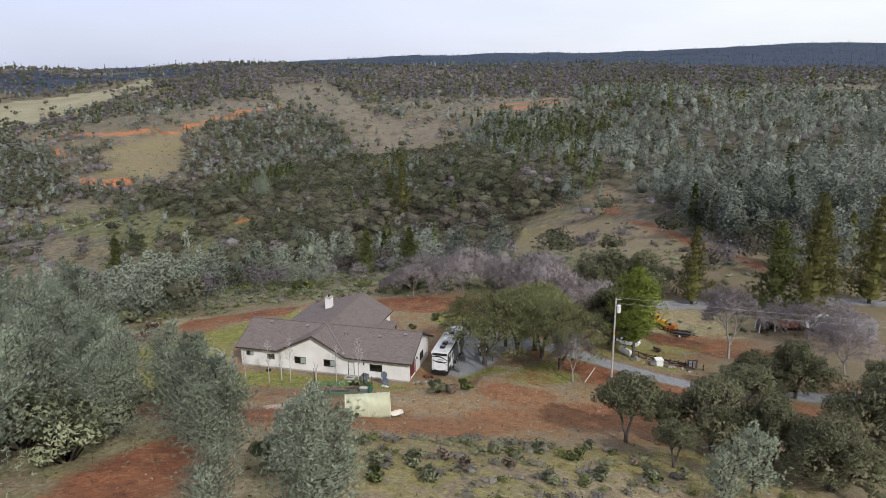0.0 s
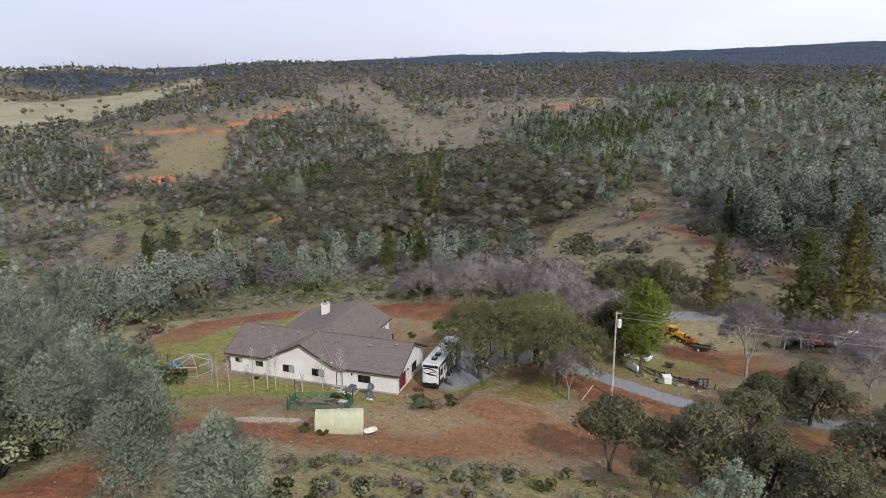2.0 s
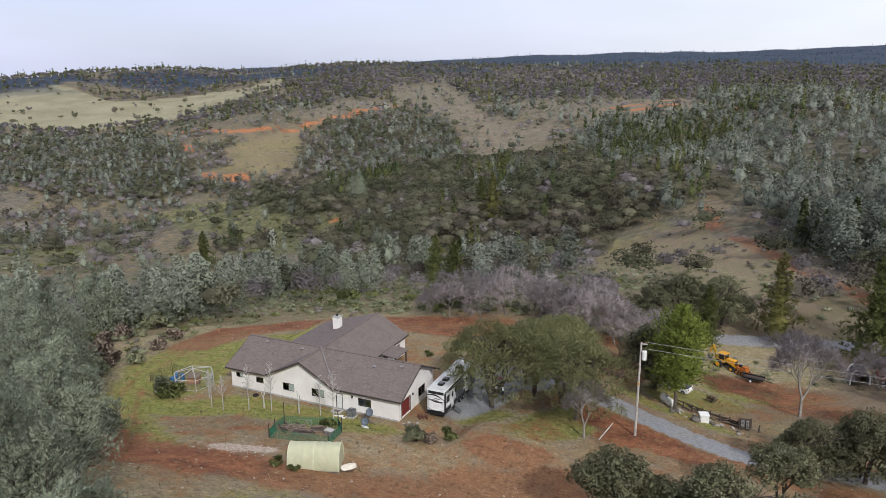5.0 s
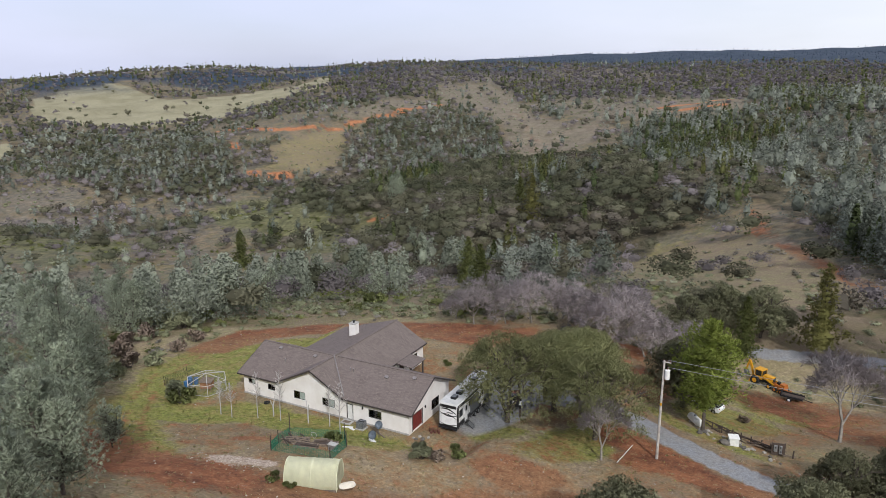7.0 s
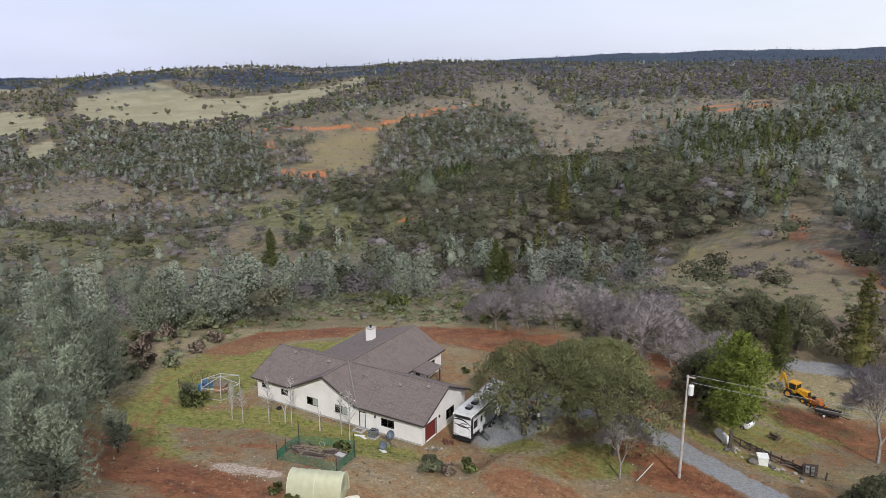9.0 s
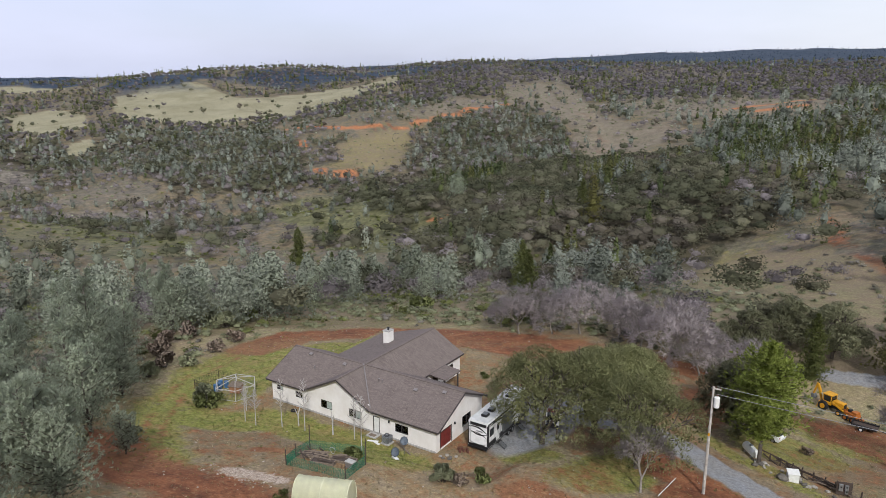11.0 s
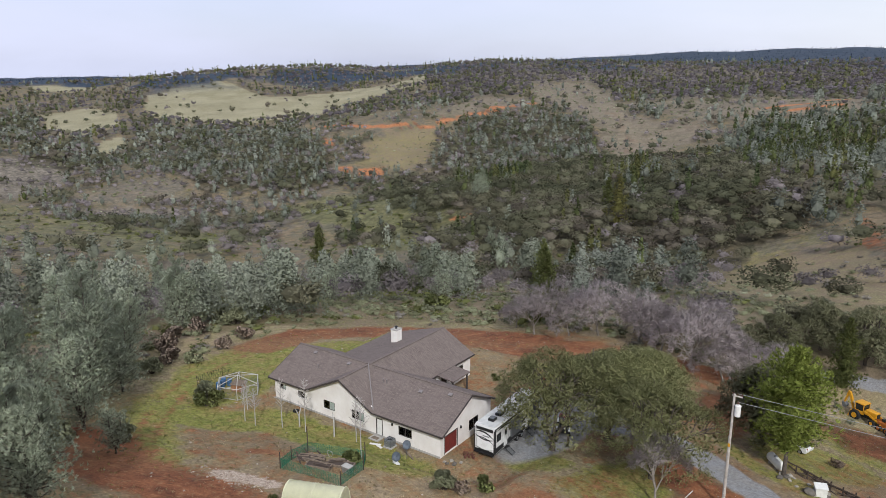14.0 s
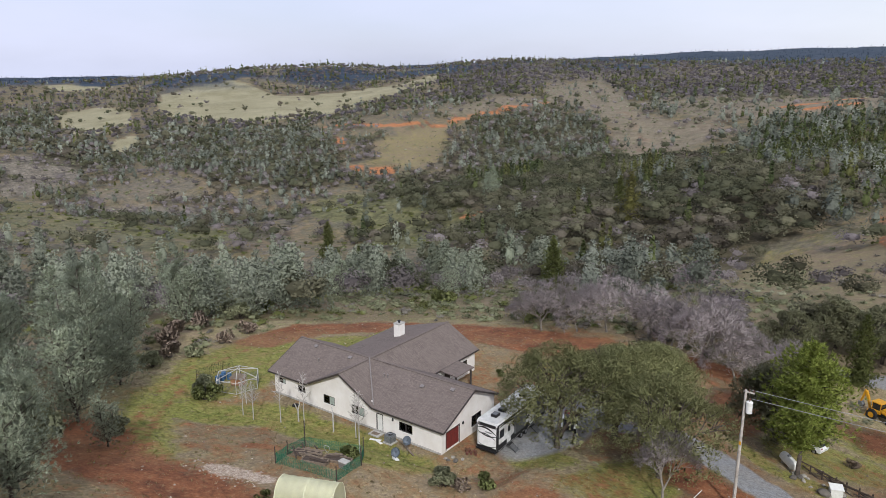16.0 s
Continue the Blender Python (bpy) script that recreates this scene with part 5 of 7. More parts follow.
bucket = thing("tub", on_ground(-1.9, -12.3), "pale grey plastic storage tub in the garden", "tub")
part("body", box(B(), (0, 0, 0.35), (0.9, 0.6, 0.7), 0, 0.06), STEEL, bucket)
part("rim", box(B(), (0, 0, 0.71), (1.0, 0.7, 0.06), 0, 0.02), CONCRETE, bucket)
hose = thing("garden_hose", on_ground(-5.2, -11.2, 0.45), "coiled pale hose hung in the garden", "hose")
bm = B()
for k in range(40):
    a, b = k * 0.5, (k + 1) * 0.5
    ra, rb = 0.34 + 0.03 * math.sin(a * 3), 0.34 + 0.03 * math.sin(b * 3)
    tube(bm, (ra * math.cos(a), 0.02 * math.sin(a * 2), 0.35 + ra * math.sin(a)), (rb * math.cos(b), 0.02 * math.sin(b * 2), 0.35 + rb * math.sin(b)), 0.02, seg=5, caps=False)
part("coil", bm, CONCRETE, hose)

# ---- hoop greenhouse ----
HOOP = on_ground(1.2, -19.4)
hoop = thing("hoop_greenhouse", HOOP, "cream translucent hoop greenhouse with corrugated skin", "greenhouse", "", 22)
bm = B()
rows = []
LEN, R, HIGH = 4.9, 1.45, 2.3
for i in range(50):
    u = -LEN / 2 + LEN * i / 49
    rib = 0.012 * math.cos(i * math.pi)
    sagz = 0.02 * math.sin(i * 0.9)
    rows.append([bm.verts.new((u, -(R + rib) * math.copysign(abs(math.cos(a)) ** 0.9, math.cos(a)), max(0.0, (HIGH + rib + sagz) * math.sin(a) ** 0.85))) for a in [math.pi * j / 20 for j in range(21)]])
for a, b in zip(rows, rows[1:]):
    for j in range(20):
        bm.faces.new((a[j], b[j], b[j + 1], a[j + 1]))
bmesh.ops.solidify(bm, geom=bm.faces[:], thickness=0.03)
part("skin", bm, FILM, hoop, "cream corrugated plastic skin", True)
for u in (-LEN / 2, LEN / 2):
    bm = B()
    ring = [bm.verts.new((u, -(R - 0.03) * math.copysign(abs(math.cos(a)) ** 0.9, math.cos(a)), max(0.0, (HIGH - 0.04) * math.sin(a) ** 0.85))) for a in [math.pi * j / 20 for j in range(21)]]
    bm.faces.new(ring)
    bmesh.ops.solidify(bm, geom=bm.faces[:], thickness=0.03)
    part("end_wall", bm, FILM, hoop)
for u in (-LEN / 2, 0, LEN / 2):
    bm = B()
    for j in range(20):
        a, b = math.pi * j / 20, math.pi * (j + 1) / 20
        f = lambda t: (u, -(R + 0.02) * math.copysign(abs(math.cos(t)) ** 0.9, math.cos(t)), max(0.0, (HIGH + 0.02) * math.sin(t) ** 0.85))
        tube(bm, f(a), f(b), 0.03, seg=6, caps=False)
    part("hoop_rib", bm, FILM, hoop)
bm = box(B(), (0, -R - 0.03, 0.05), (LEN, 0.08, 0.22))
part("base_board", bm, WOOD_OLD, hoop)

bath = thing("bathtub", on_ground(4.3, -18.6, 0.28), "old white enamel bathtub propped on stones", "bathtub", "", 48)
bm = B()
outer, inner, floor_ring = [], [], []
for k in range(20):
    a = k * math.tau / 20
    cx, sx = math.cos(a), math.sin(a)
    e = lambda s, z: bm.verts.new((0.72 * s * math.copysign(abs(cx) ** 0.6, cx), 0.34 * s * math.copysign(abs(sx) ** 0.6, sx), z))
    outer.append((e(0.8, -0.28), e(1.0, 0.2), e(1.08, 0.24), e(0.95, 0.2), e(0.72, -0.2)))
for k in range(20):
    a, b = outer[k], outer[(k + 1) % 20]
    for i in range(4):
        bm.faces.new((a[i], b[i], b[i + 1], a[i + 1]))
bm.faces.new([o[4] for o in outer])
bm.faces.new([o[0] for o in outer][::-1])
bm.transform(Matrix.Rotation(radians(24), 4, "X"))
part("tub", bm, ENAMEL, bath, "", True)


# ---- animal run ----
RUN = on_ground(-30.7, -1.6)
run = thing("animal_run", RUN, "six-sided steel tube run with wire sides", "animal pen")
RUN_TUBE = plain("run_tube", (0.5, 0.49, 0.47), 0.6, 0, 0.2)
RR, RH = 2.8, 1.6
apex = (0, 0, RH + 0.75)
pts = [(RR * math.cos(math.tau * k / 6 + 0.3), RR * math.sin(math.tau * k / 6 + 0.3)) for k in range(6)]
for k in range(6):
    (ax, ay), (bx, by) = pts[k], pts[(k + 1) % 6]
    za, zb = patch_z(ax, ay, RUN), patch_z(bx, by, RUN)
    part("post", tube(B(), (ax, ay, za - 0.1), (ax, ay, RH), 0.038, seg=8), RUN_TUBE, run)
    part("top_rail", tube(B(), (ax, ay, RH), (bx, by, RH), 0.04, seg=8), RUN_TUBE, run)
    part("rafter", tube(B(), (ax, ay, RH), apex, 0.038, seg=8), RUN_TUBE, run)
    part("bottom_rail", tube(B(), (ax, ay, za + 0.08), (bx, by, zb + 0.08), 0.034, seg=8), RUN_TUBE, run)
    bm = B()
    for i in range(1, 14):
        x, y = ax + (bx - ax) * i / 14, ay + (by - ay) * i / 14
        tube(bm, (x, y, za), (x, y, RH), 0.007, seg=3, caps=False)
    for i in range(1, 10):
        tube(bm, (ax, ay, RH * i / 10), (bx, by, RH * i / 10), 0.007, seg=3, caps=False)
    part("wire_mesh", bm, GREY_METAL, run)
hutch = thing("hutch", on_ground(-30.9, -1.4), "small brown wooden hutch inside the run", "hutch", "", 20)
part("body", box(B(), (0, 0, 0.65), (1.5, 1.1, 0.9), 0, 0.02), plain("orange_wood", (0.3, 0.15, 0.08), 0.85, 0, 0.3), hutch)
part("roof", slab(B(), [(-0.9, -0.7, 1.15), (0.9, -0.7, 1.15), (0.9, 0.7, 1.35), (-0.9, 0.7, 1.35)], 0.06), WOOD_OLD, hutch)
for u, v in [(-0.65, -0.45), (0.65, -0.45), (-0.65, 0.45), (0.65, 0.45)]:
    part("leg", box(B(), (u, v, 0.1), (0.08, 0.08, 0.5)), WOOD_OLD, hutch)
annex = thing("wire_pen", on_ground(-35.6, -1.2), "low pen of dark wire panels beside the run", "animal pen")
for (ax, ay), (bx, by) in [((-1.6, -1.9), (1.9, -2.2)), ((-1.6, -1.9), (-1.4, 2.0)), ((-1.4, 2.0), (2.2, 2.1))]:
    base = on_ground(-35.6, -1.2)
    for x, y in ((ax, ay), (bx, by)):
        part("post", tube(B(), (x, y, patch_z(x, y, base) - 0.1), (x, y, 1.5), 0.035, seg=6), WOOD_DARK, annex)
    bm = B()
    for i in range(15):
        x, y = ax + (bx - ax) * i / 14, ay + (by - ay) * i / 14
        tube(bm, (x, y, 0.0), (x, y, 1.4), 0.011, seg=3, caps=False)
    for i in range(9):
        tube(bm, (ax, ay, 0.05 + i * 0.168), (bx, by, 0.05 + i * 0.168), 0.011, seg=3, caps=False)
    part("wire_mesh", bm, BLACK, annex)
for x, y in [(-34.2, -1.4), (-33.9, -0.5), (-34.8, -0.7), (-34.0, -2.2)]:
    drum = thing("barrel", on_ground(x, y), "blue plastic barrel beside the run", "barrel", "blue barrels")
    bm = tube(B(), (0, 0, 0.0), (0, 0, 0.92), 0.3, seg=16)
    for z in (0.3, 0.6):
        tube(bm, (0, 0, z - 0.03), (0, 0, z + 0.03), 0.32, seg=16)
    part("body", bm, BLUE, drum)

# ---- travel trailer ----
rv = thing("travel_trailer", (3.66, 2.9, 0), "long white travel trailer with black swoosh graphics", "trailer", "", 1)
W2, LRV, LOW, TOP = 1.24, 10.6, 0.62, 3.72
outline = [(-W2, LOW), (W2, LOW), (W2, TOP - 0.18), (W2 - 0.12, TOP), (-W2 + 0.12, TOP), (-W2, TOP - 0.18)]
part("body", extrude_outline(B(), outline, Matrix.Identity(4), LRV), RV_WHITE, rv)
part("roof_skin", box(B(), (0, LRV / 2, TOP + 0.02), (2 * W2 - 0.2, LRV - 0.1, 0.05), 0, 0.01), RV_ROOF, rv, "grey rubber roof skin")
for y, tall in ((1.5, 0.3), (3.0, 0.3), (7.4, 0.24)):
    a = part("roof_unit", box(B(), (0.1, y, TOP + 0.04 + tall / 2), (0.7, 0.85, tall), 0, 0.07), BLACK, rv, "black roof air conditioner")
    part("grille", box(B(), (0.1, y, TOP + 0.05 + tall), (0.5, 0.6, 0.02)), GREY_METAL, a)
for y in (5.0, 9.3):
    part("roof_hatch", box(B(), (-0.3, y, TOP + 0.09), (0.45, 0.45, 0.1), 0, 0.03), WHITE_TRIM, rv)
part("ladder_rail", tube(B(), (-0.9, -0.1, 0.9), (-0.9, -0.1, 3.6), 0.02, seg=6), STEEL, rv)
part("bumper", box(B(), (0, -0.12, 0.55), (2.4, 0.14, 0.16), 0, 0.02), BLACK, rv)
part("skirt", box(B(), (0, LRV / 2, 0.55), (2 * W2 - 0.1, LRV - 0.3, 0.2)), BLACK, rv)


def swoosh(points, wide, face):
    """A tapering black stripe along points (u, z) of a face."""
    bm = B()
    n = len(points)
    up, low = [], []
    for i, (u, z) in enumerate(points):
        t = wide * math.sin(math.pi * (0.08 + 0.84 * i / (n - 1)))
        for lst, dz in ((up, t / 2), (low, -t / 2)):
            v = Vector((u, -0.006, z + dz)) if face == "rear" else Vector((W2 + 0.006, u, z + dz))
            lst.append(bm.verts.new(v))
    for i in range(n - 1):
        bm.faces.new((low[i], low[i + 1], up[i + 1], up[i]))
    bmesh.ops.solidify(bm, geom=bm.faces[:], thickness=0.004)
    bmesh.ops.recalc_face_normals(bm, faces=bm.faces[:])
    part("decal", bm, BLACK, rv, "black swoosh graphic")


def arc(u0, z0, u1, z1, bow, n=14):
    return [(u0 + (u1 - u0) * i / n, z0 + (z1 - z0) * i / n + bow * math.sin(math.pi * i / n)) for i in range(n + 1)]


swoosh(arc(-1.2, 2.85, 1.2, 2.35, 0.35), 0.2, "rear")
swoosh(arc(-1.2, 2.5, 1.2, 2.3, -0.3), 0.16, "rear")
swoosh(arc(-1.15, 2.2, 1.2, 1.75, 0.3), 0.12, "rear")
swoosh(arc(-1.2, 1.15, 1.2, 1.15, -0.28), 0.12, "rear")
bm = box(B(), (0, -0.012, 3.3), (2.1, 0.03, 0.36), 0, 0.0)
part("rear_cap", bm, BLACK, rv, "black rear cap panel")
part("logo_plate", box(B(), (0.2, -0.012, 2.52), (0.8, 0.012, 0.12)), GREY_METAL, rv)
for u0, z0, u1, z1, bow, w in [(0.2, 1.1, 6.0, 1.9, -0.3, 0.28), (0.3, 3.2, 5.0, 2.6, 0.25, 0.24), (4.0, 1.4, 10.2, 2.2, 0.3, 0.3), (3.2, 3.3, 10.2, 3.1, 0.15, 0.2), (0.2, 0.85, 10.3, 0.95, 0.05, 0.22)]:
    swoosh(arc(u0, z0, u1, z1, bow), w, "side")
for y, z, l, h in [(0.9, 2.35, 0.9, 0.9), (3.6, 2.5, 0.8, 0.6), (5.6, 2.5, 1.2, 0.65), (8.2, 2.5, 0.7, 0.6), (9.5, 2.3, 0.6, 0.5)]:
    part("window", box(B(), (W2 + 0.01, y, z), (0.04, l, h), 0, 0.01), TINTED, rv, "tinted trailer window")
for y in (2.35, 7.2):
    d = part("door", box(B(), (W2 + 0.012, y, 1.85), (0.05, 0.75, 2.1), 0, 0.02), RV_WHITE, rv)
    part("door_window", box(B(), (W2 + 0.042, y, 2.4), (0.02, 0.45, 0.7)), TINTED, d)
    part("grab_handle", tube(B(), (W2 + 0.09, y + 0.5, 1.3), (W2 + 0.09, y + 0.5, 1.9), 0.018, seg=6), STEEL, rv)
    s = part("steps", box(B(), (W2 + 0.2, y, 0.62), (0.3, 0.75, 0.05)), BLACK, rv, "black folding steps")
    for i in range(1, 4):
        part("tread", box(B(), (W2 + 0.2 + 0.27 * i, y, 0.62 - 0.17 * i), (0.26, 0.75, 0.04)), GREY_METAL, s)
    for e in (-0.36, 0.36):
        part("stringer", tube(B(), (W2 + 0.12, y + e, 0.68), (W2 + 1.1, y + e, 0.03), 0.03, seg=6), BLACK, s)
part("lower_panel", box(B(), (W2 + 0.004, LRV / 2, 0.98), (0.02, LRV - 0.1, 0.62)), BLACK, rv, "black lower side panel")
part("corner_trim", box(B(), (W2 + 0.003, 0.16, 2.1), (0.02, 0.3, 2.9)), BLACK, rv, "black corner panel")
part("cornice", box(B(), (W2 + 0.003, LRV / 2, 3.46), (0.02, LRV - 0.1, 0.16)), BLACK, rv, "black stripe under the roof")
for y, l in ((4.55, 2.2), (8.9, 1.9)):
    part("slide_out", box(B(), (W2 + 0.1, y, 2.2), (0.24, l, 1.9), 0, 0.03), GREY_METAL, rv, "grey slide-out section")
for e in (-1, 1):
    part("edge_trim", box(B(), (e * (W2 - 0.05), -0.008, 2.0), (0.1, 0.03, 2.7)), BLACK, rv, "black rear edge trim")
part("rear_sill", box(B(), (0, -0.01, 0.76), (2 * W2 - 0.2, 0.03, 0.26)), BLACK, rv, "black rear sill")
part("awning", tube(B(), (W2 + 0.09, 1.2, 3.5), (W2 + 0.09, 8.8, 3.5), 0.09, seg=10), BLACK, rv, "rolled black awning")
for side in (-1, 1):
    for y in (5.1, 6.1):
        w = part("wheel", tube(B(), (side * (W2 - 0.28), y, 0.37), (side * (W2 + 0.02), y, 0.37), 0.37, seg=18), RUBBER, rv)
        part("rim", tube(B(), (side * (W2 + 0.02), y, 0.37), (side * (W2 + 0.04), y, 0.37), 0.2, seg=14), STEEL, w)
for y in (0.4, 9.8):
    for u in (-0.9, 0.9):
        part("jack", tube(B(), (u, y, 0.0), (u, y, 0.6), 0.05, seg=8), GREY_METAL, rv)


# ---- vehicles ----
def wheel(parent, x, y, r, wide, rim_mat=STEEL):
    s = 1 if y > 0 else -1
    w = part("wheel", tube(B(), (x, y - wide / 2, r), (x, y + wide / 2, r), r, seg=18), RUBBER, parent)
    part("rim", tube(B(), (x, y + s * wide / 2, r), (x, y + s * (wide / 2 + 0.02), r), r * 0.55, seg=12), rim_mat, w)
    return w


def side_by_side(x, y, turn):
    v = thing("utility_vehicle", on_ground(x, y), "black and white open utility vehicle parked on gravel", "vehicle", "", turn)
    prof = [(-1.4, 0.4), (1.35, 0.4), (1.5, 0.62), (1.45, 0.9), (0.7, 1.02), (0.5, 0.75), (-0.5, 0.75), (-0.6, 1.05), (-1.4, 1.05)]
    part("body", extrude_outline(B(), prof, Matrix.Translation((0, -0.62, 0)), 1.24), BLACK, v)
    for sx in (-1.0, 1.0):
        for sy in (-0.72, 0.72):
            wheel(v, sx, sy, 0.36, 0.26)
            part("fender", box(B(), (sx, sy, 0.85), (0.95, 0.34, 0.12), 0, 0.05), CAR_WHITE, v, "white fender")
    for sy in (-0.55, 0.55):
        part("roll_bar", tube(B(), (-0.55, sy, 0.9), (-0.45, sy, 1.85), 0.03, seg=8), BLACK, v)
        part("roll_bar", tube(B(), (0.6, sy, 0.95), (0.25, sy, 1.85), 0.03, seg=8), BLACK, v)
        part("roof_bar", tube(B(), (-0.45, sy, 1.85), (0.25, sy, 1.85), 0.03, seg=8), BLACK, v)
        part("headlight", box(B(), (1.42, sy * 0.75, 0.82), (0.08, 0.26, 0.12), 0, 0.03), GLASS, v)
        part("seat", box(B(), (-0.2, sy * 0.5, 0.95), (0.5, 0.5, 0.35), 0, 0.08), RUBBER, v)
    part("roof", box(B(), (-0.1, 0, 1.9), (0.9, 1.2, 0.05), 0, 0.02), RED_PAINT, v, "dark red roof panel")
    part("hood_panel", box(B(), (1.0, 0, 0.99), (0.5, 0.5, 0.04), tilt=Matrix.Rotation(radians(10), 4, "Y")), CAR_WHITE, v, "white bonnet panel")


side_by_side(8.0, 13.2, -70)


def hatchback(x, y, turn):
    c = thing("car", on_ground(x, y), "small white hatchback parked on the grass", "car", "", turn)
    low = [(-2.0, 0.35), (2.05, 0.35), (2.1, 0.62), (1.95, 0.85), (0.95, 0.98), (-1.95, 1.02), (-2.08, 0.7)]
    part("body", extrude_outline(B(), low, Matrix.Translation((0, -0.86, 0)), 1.72), CAR_WHITE, c)
    top = [(0.95, 0.96), (0.3, 1.46), (-1.35, 1.5), (-1.95, 1.0)]
    part("cabin", extrude_outline(B(), top, Matrix.Translation((0, -0.74, 0)), 1.48), TINTED, c, "dark glazed cabin")
    part("roof", box(B(), (-0.5, 0, 1.5), (1.75, 1.45, 0.05), 0, 0.02), CAR_WHITE, c)
    for sx in (-1.3, 1.3):
        for sy in (-0.78, 0.78):
            wheel(c, sx, sy, 0.32, 0.2)
    for sy in (-0.6, 0.6):
        part("headlight", box(B(), (2.0, sy, 0.76), (0.14, 0.32, 0.14), 0, 0.03), GLASS, c)
        part("tail_lamp", box(B(), (-2.02, sy, 0.85), (0.08, 0.2, 0.22), 0, 0.02), RED_PAINT, c)


hatchback(29.3, 31.6, 160)


def backhoe(x, y, turn):
    d = thing("backhoe_loader", on_ground(x, y), "yellow backhoe loader with a raised folded boom", "digger", "", turn)
    part("chassis", box(B(), (0.2, 0, 0.85), (3.6, 0.9, 0.5), 0, 0.05), BLACK, d)
    part("bonnet", box(B(), (1.2, 0, 1.45), (1.7, 0.95, 0.75), 0, 0.1), YELLOW, d)
    part("grille", box(B(), (2.06, 0, 1.4), (0.06, 0.7, 0.55)), BLACK, d)
    part("cab_base", box(B(), (-0.35, 0, 1.25), (1.3, 1.5, 0.5), 0, 0.05), YELLOW, d)
    cab = part("cab_glass", box(B(), (-0.35, 0, 1.95), (1.2, 1.35, 0.95), 0, 0.04), TINTED, d)
    part("cab_roof", box(B(), (-0.35, 0, 2.5), (1.45, 1.55, 0.14), 0, 0.05), YELLOW, d)
    for u in (-0.95, 0.25):
        for v in (-0.68, 0.68):
            part("pillar", box(B(), (u, v, 1.95), (0.08, 0.08, 1.0)), YELLOW, cab)
    for v in (-0.95, 0.95):
        wheel(d, -0.7, v, 0.72, 0.42, YELLOW)
        wheel(d, 1.7, v * 0.9, 0.42, 0.3, YELLOW)
        part("loader_arm", extrude_outline(B(), [(0.3, 1.5), (2.4, 0.75), (2.95, 0.35), (3.0, 0.55), (2.5, 0.95), (0.4, 1.75)], Matrix.Translation((0, v * 0.72 - 0.06, 0)), 0.12), YELLOW, d)
    part("front_bucket", extrude_outline(B(), [(2.9, 0.15), (3.7, 0.12), (3.6, 0.2), (3.1, 0.32), (3.05, 0.8), (2.9, 0.8)], Matrix.Translation((0, -1.1, 0)), 2.2), YELLOW, d, "worn yellow loader bucket")
    boom = part("boom", extrude_outline(B(), [(-1.7, 1.0), (-1.5, 1.0), (-1.9, 2.6), (-2.3, 3.4), (-2.6, 3.3), (-2.2, 2.4)], Matrix.Translation((0, -0.14, 0)), 0.28), YELLOW, d)
    part("dipper", extrude_outline(B(), [(-2.6, 3.45), (-2.3, 3.35), (-2.9, 1.5), (-3.1, 1.5)], Matrix.Translation((0, -0.1, 0)), 0.2), YELLOW, boom)
    part("digging_bucket", extrude_outline(B(), [(-3.2, 1.55), (-2.8, 1.55), (-2.5, 1.2), (-2.6, 0.9), (-3.0, 0.85), (-3.2, 1.1)], Matrix.Translation((0, -0.3, 0)), 0.6), GREY_METAL, boom)
    part("ram", tube(B(), (-1.7, 0, 1.9), (-2.3, 0, 2.9), 0.05, seg=8), STEEL, boom)
    for v in (-0.9, 0.9):
        part("stabiliser", tube(B(), (-1.55, v * 0.6, 1.1), (-1.6, v * 1.25, 0.2), 0.08, seg=6), YELLOW, d)


backhoe(34.9, 54.2, -28)


def trencher(x, y, turn):
    d = thing("trencher", on_ground(x, y), "faded orange trenching machine with a long boom", "machine", "", turn)
    part("body", box(B(), (0, 0, 0.95), (1.9, 1.1, 0.7), 0, 0.08), ORANGE, d)
    part("engine_cover", box(B(), (0.5, 0, 1.45), (0.8, 0.9, 0.4), 0, 0.06), ORANGE, d)
    part("seat", box(B(), (-0.4, 0, 1.5), (0.45, 0.5, 0.4), 0, 0.06), BLACK, d)
    part("digging_boom", box(B(), (-1.7, 0, 0.95), (1.9, 0.2, 0.35), tilt=Matrix.Rotation(radians(-18), 4, "Y")), ORANGE, d)
    part("blade", box(B(), (1.3, 0, 0.5), (0.12, 1.6, 0.5)), ORANGE, d)
    for u in (-0.6, 0.6):
        for v in (-0.65, 0.65):
            wheel(d, u, v, 0.45, 0.3, ORANGE)


trencher(37.8, 52.2, -35)


def flat_trailer(x, y, turn):
    d = thing("utility_trailer", on_ground(x, y), "low black utility trailer with mesh sides", "trailer", "", turn)
    part("deck", box(B(), (0, 0, 0.62), (3.2, 1.7, 0.08)), WOOD_DARK, d)
    for v in (-0.85, 0.85):
        part("side_rail", box(B(), (0, v, 0.95), (3.2, 0.05, 0.06)), BLACK, d)
        for u in np.linspace(-1.55, 1.55, 7):
            part("stake", box(B(), (float(u), v, 0.8), (0.05, 0.05, 0.34)), BLACK, d)
        part("side_panel", box(B(), (0, v, 0.75), (3.1, 0.03, 0.22)), BLACK, d)
        wheel(d, -0.3, v * 1.12, 0.34, 0.2, CAR_WHITE)
    part("tailgate", box(B(), (-1.6, 0, 0.95), (0.05, 1.7, 0.6)), BLACK, d)
    part("drawbar", tube(B(), (1.6, 0, 0.55), (2.9, 0, 0.4), 0.06, seg=6), BLACK, d)


flat_trailer(39.6, 49.4, -10)

